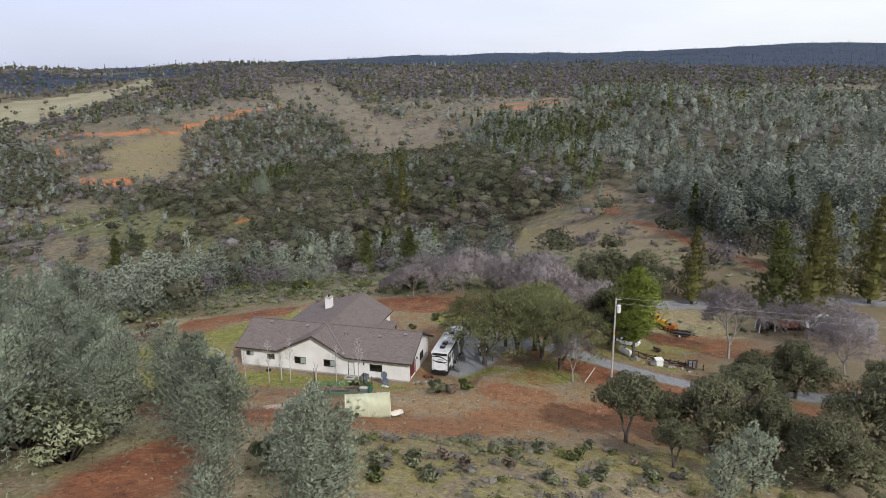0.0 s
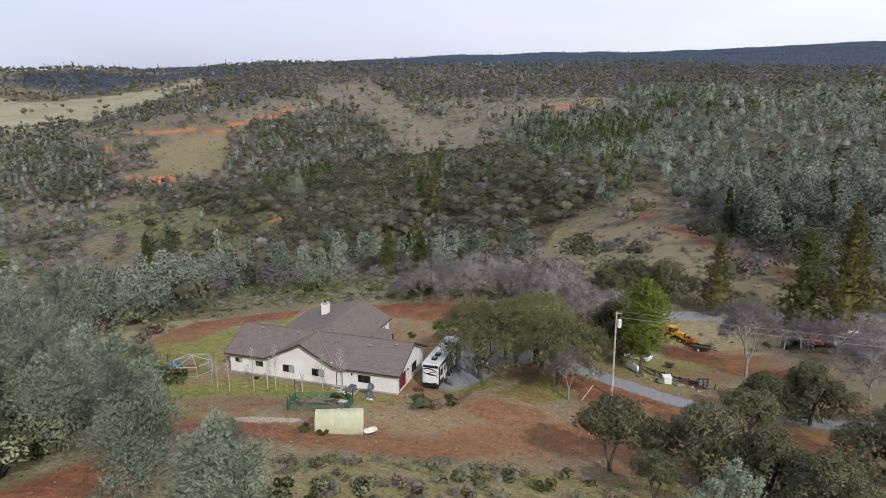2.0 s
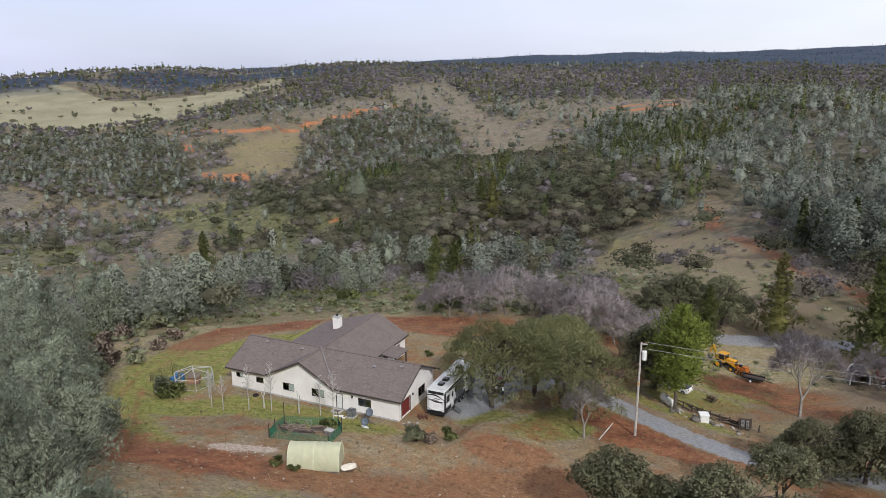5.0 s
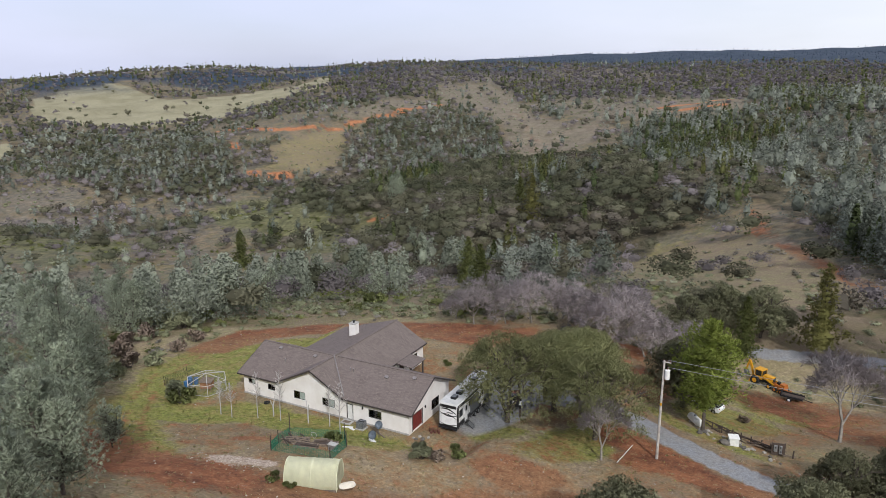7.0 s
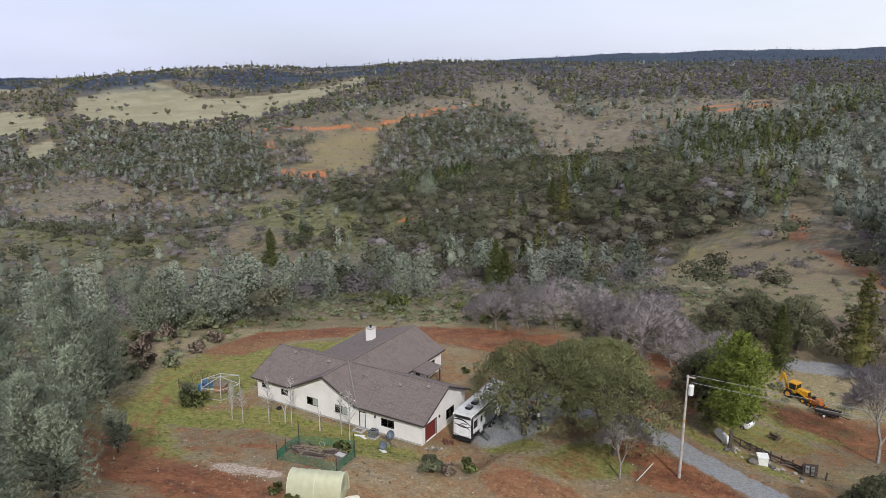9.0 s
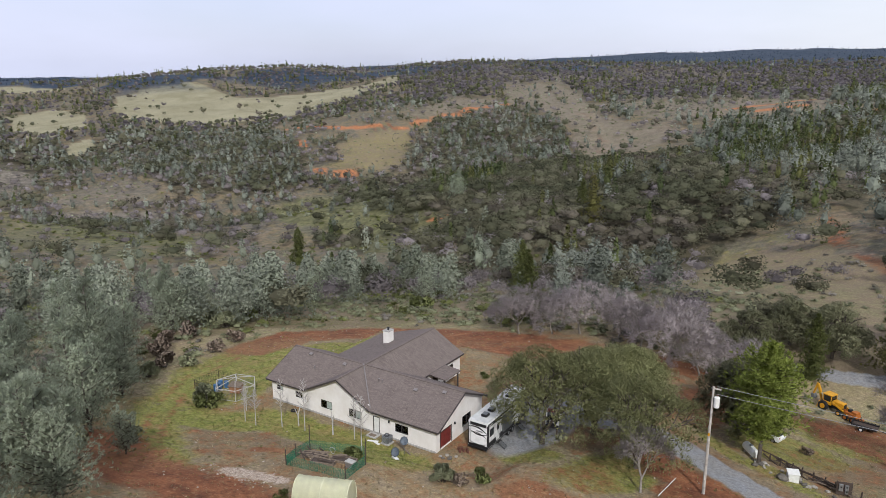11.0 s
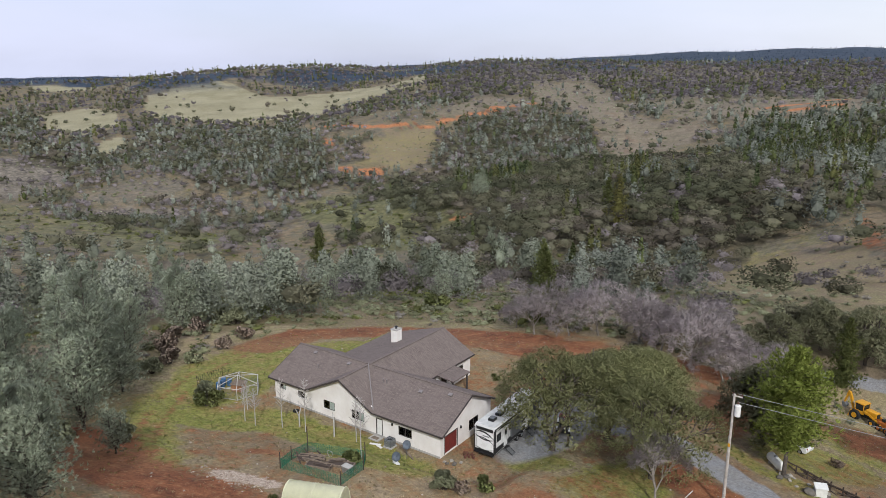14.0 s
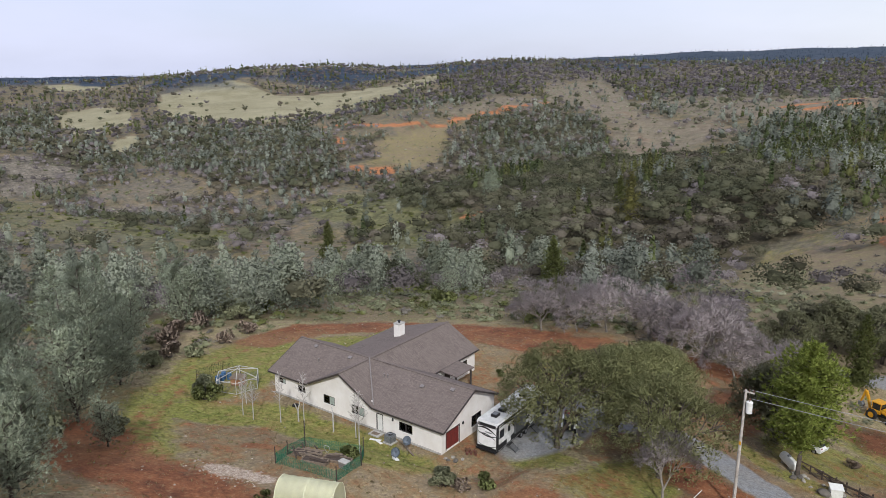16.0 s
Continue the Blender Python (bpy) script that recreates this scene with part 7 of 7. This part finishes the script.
def make_grey_pine(seed, h, tufts=1500, per=9, leaders=3, full=0.2, needle=0.36, wide=0.085):
    r = np.random.default_rng(seed)
    segs, pts, ways = [], [], []
    fork = h * (0.05 + 0.06 * r.random())
    segs.append((np.array((0, 0, -0.3)), np.array((0, 0, fork)), h * 0.02, h * 0.016))
    for k in range(leaders):
        a = math.tau * k / leaders + r.random()
        tip = np.array((math.cos(a) * h * 0.14, math.sin(a) * h * 0.14, h * (0.8 + 0.2 * (k == 0) + 0.1 * r.random())))
        base = np.array((0, 0, fork))
        line = [base + (tip - base) * s + np.array((math.cos(a), math.sin(a), 0)) * h * 0.05 * math.sin(math.pi * s) for s in np.linspace(0, 1, 7)]
        for p, q, s in zip(line, line[1:], range(6)):
            segs.append((p, q, h * 0.013 * (1 - s / 7), h * 0.013 * (1 - (s + 1) / 7)))
        for b in range(26):
            s = 0.02 + 0.97 * b / 26
            p = base + (tip - base) * s + np.array((math.cos(a), math.sin(a), 0)) * h * 0.05 * math.sin(math.pi * s)
            t = r.random() * math.tau
            reach = h * full * (1.08 - s) ** 0.6 * (0.55 + 0.6 * r.random())
            out = np.array((math.cos(t), math.sin(t), 0.35 + 0.5 * s))
            out /= np.linalg.norm(out)
            q = p + out * reach * 0.6
            e = q + (out + np.array((0, 0, 0.35))) * reach * 0.45
            segs.append((p, q, 0.05, 0.035))
            segs.append((q, e, 0.035, 0.015))
            n = max(2, int(tufts / (leaders * 26)))
            f = r.random(n) ** 0.6
            pts.append(p + (e - p) * f[:, None] + r.normal(size=(n, 3)) * reach * 0.22)
            ways.append(np.tile(out + np.array((0, 0, 0.4)), (n, 1)))
    at, w = around(np.concatenate(pts), np.concatenate(ways), per, 0.75, r)
    return limbs_mesh("trunk", segs, BARK, 4), scrap_mesh("crown", slivers(at, w, needle, wide, r), GREY_NEEDLE)


def make_conifer(seed, h, leaf, slim=0.24, whorls=22, per=9, tuft=0.4, wide=0.09, bare=0.12, round_top=0.0, boughs=7):
    r = np.random.default_rng(seed)
    segs = [(np.array((0, 0, -0.3)), np.array((0, 0, h * 0.5)), h * 0.018, h * 0.011), (np.array((0, 0, h * 0.5)), np.array((0, 0, h * 0.98)), h * 0.011, 0.02)]
    pts, ways, lumps, sizes = [], [], [], []
    for k in range(whorls):
        s = k / (whorls - 1)
        z = h * (bare + (0.98 - bare) * s)
        lop = 0.75 + 0.5 * r.random()
        reach0 = lop * h * slim * ((1.02 - s) ** 0.62 * min(1.0, 0.34 + 2.2 * s) if round_top else (1.03 - s) ** 0.8)
        lumps.append((0, 0, z - h * 0.01))
        sizes.append(reach0 * 0.35)
        for b in range(boughs):
            t = math.tau * b / boughs + r.random()
            reach = reach0 * (0.35 + 0.85 * r.random())
            out = np.array((math.cos(t), math.sin(t), 0.12 + 0.5 * s))
            p, e = np.array((0, 0, z)), np.array((0, 0, z)) + out * reach
            segs.append((p, e, 0.04, 0.012))
            n = max(3, int(3 + reach * 7))
            f = 0.25 + 0.75 * r.random(n) ** 0.7
            pts.append(p + (e - p) * f[:, None] + r.normal(size=(n, 3)) * (0.08 + reach * 0.1))
            ways.append(np.tile(out + np.array((0, 0, 0.5)), (n, 1)))
    at, w = around(np.concatenate(pts), np.concatenate(ways), per, 0.7, r)
    return limbs_mesh("trunk", segs, BARK, 5), scrap_mesh("crown", np.concatenate([slivers(at, w, tuft, wide, r), cores(np.array(lumps), np.array(sizes), r, 0.6, 0.6)]), leaf)


def make_bush(seed, leaf, n=900, size=0.11, flat=0.75, stems=14):
    r = np.random.default_rng(seed)
    lumps = ball_points(13, r, 0.8) * np.array((0.6, 0.6, 0.35)) + (0, 0, 0.5)
    i = r.integers(0, 13, n)
    at = lumps[i] + ball_points(n, r, flat) * (0.2 + 0.14 * r.random(13))[i, None]
    segs = [(np.array((0, 0, -0.1)), lumps[k % 13] * np.array((0.9, 0.9, 0.8)), 0.025, 0.01) for k in range(stems)]
    return limbs_mesh("stems", segs, BARK, 4), scrap_mesh("leaves", scraps(at, size, r), leaf)


def spread_out(master, spots, group):
    """The master at the first spot and copies at the rest; a spot is x, y, scale (of a unit or of the master's height)."""
    rr = random.Random(len(spots) * 7 + len(group))
    for k, (x, y, s) in enumerate(spots):
        m = Matrix.Translation(on_ground(x, y, -0.05)) @ Matrix.Rotation(rr.random() * math.tau, 4, "Z") @ Matrix.Scale(s, 4)
        tagged(master, "", "", group)
        if k:
            copy_thing(master, m)
        else:
            first = m
    master.matrix_basis = first


# live oaks between the trailer and the drive
oak_a = plant("oak_tree", "broad olive-green live oak beside the gravel drive", "tree", *make_oak(1, 11.6, OAK_LEAF, 0.56, 4, 130, 0.088, 0.08, 3, 0.2, 0.6))
oak_b = plant("oak_tree", "rounded olive-green live oak beside the gravel drive", "tree", *make_oak(2, 12.0, OAK_LEAF, 0.54, 4, 130, 0.088, 0.08, 3, 0.25, 0.46))
oak_c = plant("oak_tree", "dark greyish live oak with a dense crown", "tree", *make_oak(3, 9.5, OAK_DARK, 0.56, 4, 80, 0.12, 0.1, 3, 0.1, 0.5))
oak_d = plant("oak_tree", "small greyish live oak in the red dirt", "tree", *make_oak(4, 8.0, OAK_DARK, 0.55, 3, 48, 0.1, 0.1, 2, 0.36, 0.36))
spread_out(oak_a, [(9.0, 8.4, 1.0), (19.9, 8.4, 0.9)], "live oaks")
spread_out(oak_b, [(12.9, 14.2, 0.98), (16.8, 13.2, 0.94), (15.3, 16.6, 1.02), (10.6, 17.4, 0.85)], "live oaks")
spread_out(oak_c, [(26.4, 28.4, 1.1), (50.6, 7.5, 0.9), (45.0, 5.5, 0.7), (46.5, -25.0, 0.8), (55.0, -10.0, 1.0), (37.3, -18.2, 0.86), (42.8, -19.6, 0.78), (33.0, 74.0, 1.1), (20.5, 66.0, 0.9), (26.0, 76.0, 1.0)], "dark oaks")
spread_out(oak_d, [(29.0, -18.4, 1.0), (32.4, -17.2, 0.72), (33.2, -25.5, 0.62), (61.0, 7.0, 0.9), (42.0, -7.0, 0.95)], "live oaks")

# leafless oaks
bare_a = plant("bare_oak", "leafless grey oak with a twiggy round crown", "tree", *make_bare(5, 9.0))
bare_b = plant("bare_oak", "leafless grey oak with a twiggy round crown", "tree", *make_bare(6, 8.0, 5, 22, 0.62))
bare_c = plant("bare_oak", "leafless grey oak with a tall bare trunk", "tree", *make_bare(8, 9.0, 5, 22, 0.5, 0.2, 0.95))
spread_out(bare_c, [(45.6, 31.5, 1.25), (22.1, 3.0, 0.72)], "leafless oaks")
spread_out(bare_a, [(-12.5, 44.5, 0.90), (-3.5, 50, 1.03), (12.7, 45.5, 1.12), (60.6, 22.5, 1.00), (19.5, 47, 0.77), (24, 52, 0.82)], "leafless oaks")
spread_out(bare_b, [(-7.5, 47, 1.03), (2.5, 51.5, 1.12), (7.5, 48.5, 1.12), (17.5, 46, 1.03), (60.5, 44, 0.95), (65, 41, 0.90), (-17.5, 47.5, 0.60), (57, 47.5, 0.80), (0, 56, 0.77), (10, 56, 0.77)], "leafless oaks")

# grey pines
grey_a = plant("grey_pine", "tall wispy grey-green foothill pine", "tree", *make_grey_pine(11, 14.0, 2600, 9, 3, 0.27, 0.36, 0.085))
grey_b = plant("grey_pine", "tall wispy grey-green foothill pine", "tree", *make_grey_pine(12, 12.0, 2400, 9, 3, 0.29, 0.36, 0.08))
grey_c = plant("grey_pine", "young rounded grey-green foothill pine", "tree", *make_grey_pine(13, 8.0, 1000, 9, 3, 0.34, 0.32, 0.095))
grey_near = plant("grey_pine", "broad soft grey-green foothill pine", "tree", *make_grey_pine(14, 10.0, 5600, 10, 4, 0.34, 0.27, 0.052))
spread_out(grey_a, [(-36.5, -18.0, 1.05), (-30.0, -22.0, 0.85), (-44.0, -14.0, 1.0), (-21.0, -31.5, 0.75), (-52.0, -8.0, 0.95), (-35.0, -28.0, 0.95), (-80.0, 22.0, 0.85), (-24.0, -42.0, 0.85), (-66.0, -2.0, 0.9)], "grey pines")
spread_out(grey_near, [(-9.5, -36.5, 1.0), (-0.8, -46.0, 0.92), (9.4, -50.6, 0.92), (-14.0, -40.5, 0.85)], "grey pines")
spread_out(grey_b, [(-40.5, -11.5, 0.8), (-17.0, -38.5, 0.9), (-58.0, 0.0, 0.85), (-46.0, -22.0, 1.05), (-70.0, 17.5, 1.05), (-15.0, -53.0, 0.95), (-86.0, 36.0, 0.85), (-92.0, 10.0, 0.9), (-29.0, -33.0, 0.9), (-173.0, 282.0, 1.6), (-102.0, 180.0, 1.1)], "grey pines")
spread_out(grey_c, [(-53.8, 76.0, 0.95), (39.4, -29.0, 0.78), (-20.5, -24.0, 0.62), (-80.0, 66.0, 1.1), (-93.0, 58.0, 1.2), (-76.0, 44.0, 1.0), (-100.0, 70.0, 1.2), (-66.0, 30.0, 0.7), (36.4, -33.0, 0.7), (4.5, -55.0, 0.7)], "grey pines")

# green conifers
cedar = plant("cedar_tree", "bright yellow-green conifer with a dense rounded crown", "tree", *make_conifer(21, 14.5, CEDAR_LEAF, 0.33, 34, 9, 0.38, 0.1, 0.24, 1.0, 8))
spread_out(cedar, [(30.1, 20.8, 1.0)], "green conifers")
pine_a = plant("pine_tree", "tall olive-green pine with a ragged crown", "tree", *make_conifer(22, 18.0, PINE_NEEDLE, 0.27, 17, 8, 0.48, 0.14, 0.1, 0.0, 5))
pine_b = plant("pine_tree", "green pine with a pointed crown", "tree", *make_conifer(23, 14.0, PINE_GREEN, 0.25, 19, 5, 0.5, 0.15, 0.05))
spread_out(pine_a, [(42.8, 69.0, 0.95), (64.5, 61.0, 1.3), (76.0, 66.0, 1.2), (-77.0, 243.0, 1.3)], "green conifers")
spread_out(pine_b, [(31.0, 64.0, 0.8), (57.5, 60.0, 1.35), (-16.8, 56.0, 0.98), (-52.0, 124.0, 1.1), (-168.0, 150.0, 1.15), (-90.0, 262.0, 1.2)], "green conifers")

# shrubs in the yard and along its edges
brush_a = plant("shrub", "grey-green brush with small leaves", "shrub", *make_bush(31, BRUSH_LEAF, 1100, 0.085), "leaves")
brush_b = plant("shrub", "low green shrub with glossy leaves", "shrub", *make_bush(32, BRUSH_GREEN, 1500, 0.075), "leaves")
brush_c = plant("shrub", "dry brown twiggy shrub", "shrub", *make_bush(33, BRUSH_BROWN, 1200, 0.075), "leaves")
brush_d = plant("shrub", "tall pale manzanita thicket", "shrub", *make_bush(34, BRUSH_LEAF, 4200, 0.046, 0.8, 24), "leaves")
spread_out(brush_a, [(-31.5, -6.2, 2.20), (-33.8, -4.2, 1.80), (17, -28.5, 1.12), (21, -25.8, 1.24), (25.5, -22.6, 1.12), (12, -37, 1.49), (9, -38.5, 1.36), (23, -35, 0.99), (6, -33.5, 0.99), (19.5, -29.5, 0.93),
                     (-47, 3.5, 2.20), (-71, 27, 3.20), (14, -40, 1.36), (27, -32, 1.24), (31, -30, 1.36), (-24, -21, 2.00)], "yard shrubs")
spread_out(brush_b, [(9.4, -6.0, 1.5), (-29.5, -7.0, 2.2), (-1.5, -21.8, 1.0), (0.5, -22.0, 0.8), (7.6, -42.0, 1.7), (10.5, -42.5, 1.3), (-68.0, 33.0, 3.2), (-45.0, 62.0, 3.4), (-3.0, 25.5, 1.4), (3.5, 22.5, 1.2), (4.8, 24.5, 1.4), (-5.5, 20.5, 1.0), (24.5, -27.0, 1.2), (-3.9, -9.6, 1.2), (-3.2, -9.9, 1.0)], "yard shrubs")
spread_out(brush_c, [(7.9, -7.6, 1.30), (-48.5, 0.5, 2.60), (-56, 5, 3.00), (-60, 9, 3.00), (-51, 12, 2.20), (13.5, -34, 1.12), (16, -36, 1.12), (19, -33, 0.99), (29.5, -26, 0.93), (-64, 16, 3.00), (-54, 18, 2.40), (34, 30, 1.20)], "yard shrubs")
spread_out(brush_d, [(-15.5, -41.5, 4.6), (-18.5, -45.5, 5.0), (-22.5, -29.5, 4.2), (-25.5, -33.0, 4.6), (-12.5, -47.5, 4.2), (-20.5, -37.5, 4.6), (-71.0, 21.0, 3.6), (-66.0, 26.5, 3.4), (-76.0, 27.0, 3.8), (6.2, -8.2, 1.9), (3.0, -44.0, 2.6), (-46.0, -4.0, 2.4)], "manzanita thickets")


# bare saplings on the front lawn
def sapling(x, y, h, label, forked=False, seed=0):
    r = np.random.default_rng(seed + 50)
    t = thing("sapling", on_ground(x, y), label, "tree", "lawn saplings", r.random() * 360)
    if forked:
        segs = [(np.array((0, 0, -0.1)), np.array((0, 0, h * 0.55)), 0.09, 0.08), (np.array((0, 0, h * 0.55)), np.array((-0.45, 0.1, h)), 0.065, 0.05), (np.array((0, 0, h * 0.5)), np.array((0.5, -0.1, h * 0.95)), 0.065, 0.05)]
        ob = new("trunk", limbs_mesh("trunk", segs, WHITEWASH, 8))
        ob.parent = t
        return
    segs = [(np.array((0, 0, -0.1)), np.array((0.03, 0, h * 0.34)), 0.06, 0.05)]
    ob = new("trunk", limbs_mesh("trunk", segs, WHITEWASH, 8))
    ob.parent = t
    up, tips = [(np.array((0.03, 0, h * 0.34)), np.array((0.0, 0.05, h * 0.97)), 0.05, 0.025)], []
    for k in range(22):
        s = 0.42 + 0.55 * k / 22
        a = k * 2.4
        e = np.array((math.cos(a), math.sin(a), 1.1)) * h * 0.17 * (1.15 - s) * (0.8 + 0.5 * r.random())
        p = np.array((0.02, 0.02, h * s))
        up.append((p, p + e, 0.03, 0.014))
        for j in range(3):
            q = p + e * (0.4 + 0.2 * j)
            up.append((q, q + e * 0.4 + r.normal(size=3) * 0.12, 0.018, 0.012))
    ob = new("crown", limbs_mesh("crown", up, SAPLING_BARK, 4))
    ob.parent = t


for k, (x, y, h) in enumerate([(-18.2, -5.6, 6.2), (-15.5, -4.6, 6.6), (-9.6, -2.6, 5.5), (-22.7, -7.2, 4.6), (-20.8, -7.3, 4.6), (-4.4, -7.6, 6.8), (-25.5, -4.5, 4.0)]):
    sapling(x, y, h, "slender leafless sapling with a whitewashed trunk", False, k)
for k, (x, y, h) in enumerate([(-17.2, -3.9, 2.6), (-12.3, -3.3, 2.8)]):
    sapling(x, y, h, "hard-pruned whitewashed sapling forking in two", True, k)


# ---- weeds and stones ----
def tufts():
    r = np.random.default_rng(17)
    n = 24000
    x = -55 + 110 * r.random(n)
    y = -52 + 112 * r.random(n)
    red, green, tan, gravel, stones = covers(x, y)
    inside = (x > -25.8) & (x < 6) & (y > -0.3) & (y < 20.8)
    keep = (r.random(n) > red * 0.75) & (gravel < 0.2) & ~inside & (r.random(n) < 0.35 + layered(x / 7, y / 7, 77))
    x, y, green = x[keep], y[keep], green[keep]
    p = np.stack([x, y, land(x, y) - 0.02], -1)
    up = np.tile((0.0, 0.0, 1.0), (len(p), 1))
    per = 7
    at, w = around(p, up, per, 0.9, r)
    at = at + r.normal(size=at.shape) * (0.12, 0.12, 0.0)
    w[:, 2] = np.abs(w[:, 2]) + 0.15
    size = np.repeat(0.5 + r.random(len(p)), per)[:, None]
    tris = slivers(at, w * size, 0.17, 0.05, r)
    palette = np.array([(0.38, 0.31, 0.19), (0.33, 0.28, 0.15), (0.29, 0.3, 0.11), (0.42, 0.36, 0.24)])
    col = palette[r.integers(0, 4, len(p))]
    col = np.where((green > 0.4)[:, None] & (r.random(len(p)) < 0.7)[:, None], np.array((0.3, 0.325, 0.1)), col) * (0.75 + 0.5 * r.random((len(p), 1)))
    me = scrap_mesh("weeds", tris, WOODS, tris.mean(1) - (0, 0, 1))
    at_ = me.color_attributes.new("tint", "FLOAT_COLOR", "POINT")
    full = np.repeat(col, per * 3, 0)
    at_.data.foreach_set("color", np.c_[full, np.ones(len(full))].astype(np.float32).ravel())
    return tagged(new("weeds", me), "dry weeds and grass tufts over the yard", "grass", "", "stuff")


tufts()


def litter_stones():
    r = np.random.default_rng(23)
    n = 3400
    x, y = -50 + 100 * r.random(n), -50 + 105 * r.random(n)
    red, green, tan, gravel, stones = covers(x, y)
    inside = (x > -26.5) & (x < 7) & (y > -1.2) & (y < 21)
    keep = (r.random(n) < 0.15 + red * 0.7 + stones + tan * 0.25) & (gravel < 0.3) & ~inside
    x, y = x[keep], y[keep]
    extra = 260
    x = np.concatenate([x, -8.3 + r.normal(size=extra) * 1.9, -36 + r.normal(size=60) * 3.0])
    y = np.concatenate([y, -20.3 + r.normal(size=extra) * 0.8, 22 + r.normal(size=60) * 2.5])
    z = land(x, y)
    octa = np.array([(1, 0, 0), (0, 1, 0), (-1, 0, 0), (0, -1, 0), (0, 0, 0.75), (0, 0, -0.5)], float)
    tri = np.array([(0, 1, 4), (1, 2, 4), (2, 3, 4), (3, 0, 4), (1, 0, 5), (2, 1, 5), (3, 2, 5), (0, 3, 5)])
    s = 0.035 + 0.11 * r.random(len(x)) ** 3
    a = r.random(len(x)) * math.tau
    v = octa[None] * s[:, None, None] * (0.7 + 0.6 * r.random((len(x), 6, 1)))
    c, q = np.cos(a)[:, None], np.sin(a)[:, None]
    v = np.stack([v[..., 0] * c - v[..., 1] * q + x[:, None], v[..., 0] * q + v[..., 1] * c + y[:, None], v[..., 2] + z[:, None] + s[:, None] * 0.25], -1)
    faces = (np.arange(len(x))[:, None, None] * 6 + tri[None]).reshape(-1, 3)
    me = bpy.data.meshes.new("stones")
    me.from_pydata(v.reshape(-1, 3), [], faces.tolist())
    n_ = Nodes("loose_stone")
    me.materials.append(n_.surface(n_.mix(n_.island(), (0.2, 0.14, 0.11), (0.46, 0.4, 0.34)), 0.95, 0, n_.noise(20), 0.01, 0.2))
    return tagged(new("stones", me), "loose pale stones scattered over the red dirt", "stones", "", "stuff")


litter_stones()


def low_brush():
    """Low grey and green brush over the slope before the house and round the yard's edge."""
    r = np.random.default_rng(29)
    n = 1500
    x, y = -62 + 125 * r.random(n), -52 + 112 * r.random(n)
    red, green, tan, gravel, stones = covers(x, y)
    front = ((y < -22) & (x > 2)) | (x < -46) | (y > 46) | ((y < -26) & (x < -20))
    mid = (layered(x / 8, y / 8, 83) > 0.56) & (r.random(n) < 0.3) & ~((x > -27) & (x < 8) & (y > -2) & (y < 22))
    keep = (front & (r.random(n) < 0.75) | mid) & (red < 0.35) & (gravel < 0.1) & (r.random(n) > green * 0.6)
    spots = []
    for a, b, f in zip(x[keep], y[keep], front[keep]):
        spots.append(("bush" if r.random() < 0.8 else "green", a, b, (0.45 + 0.8 * r.random()) * (1.0 if f else 0.55)))
    x, y = 1 + 46 * r.random(420), -50 + 27 * r.random(420)
    thicket = layered(x / 6, y / 6, 87)
    for a, b, t in zip(x, y, thicket):
        if t > 0.5 and covers(np.array([a]), np.array([b]))[0][0] < 0.4:
            spots.append(("bush" if r.random() < 0.85 else "green", a, b, 0.45 + 0.6 * r.random()))
    wood("low_brush", "low grey-green brush round the yard", spots, FINE, "shrubs")


low_brush()
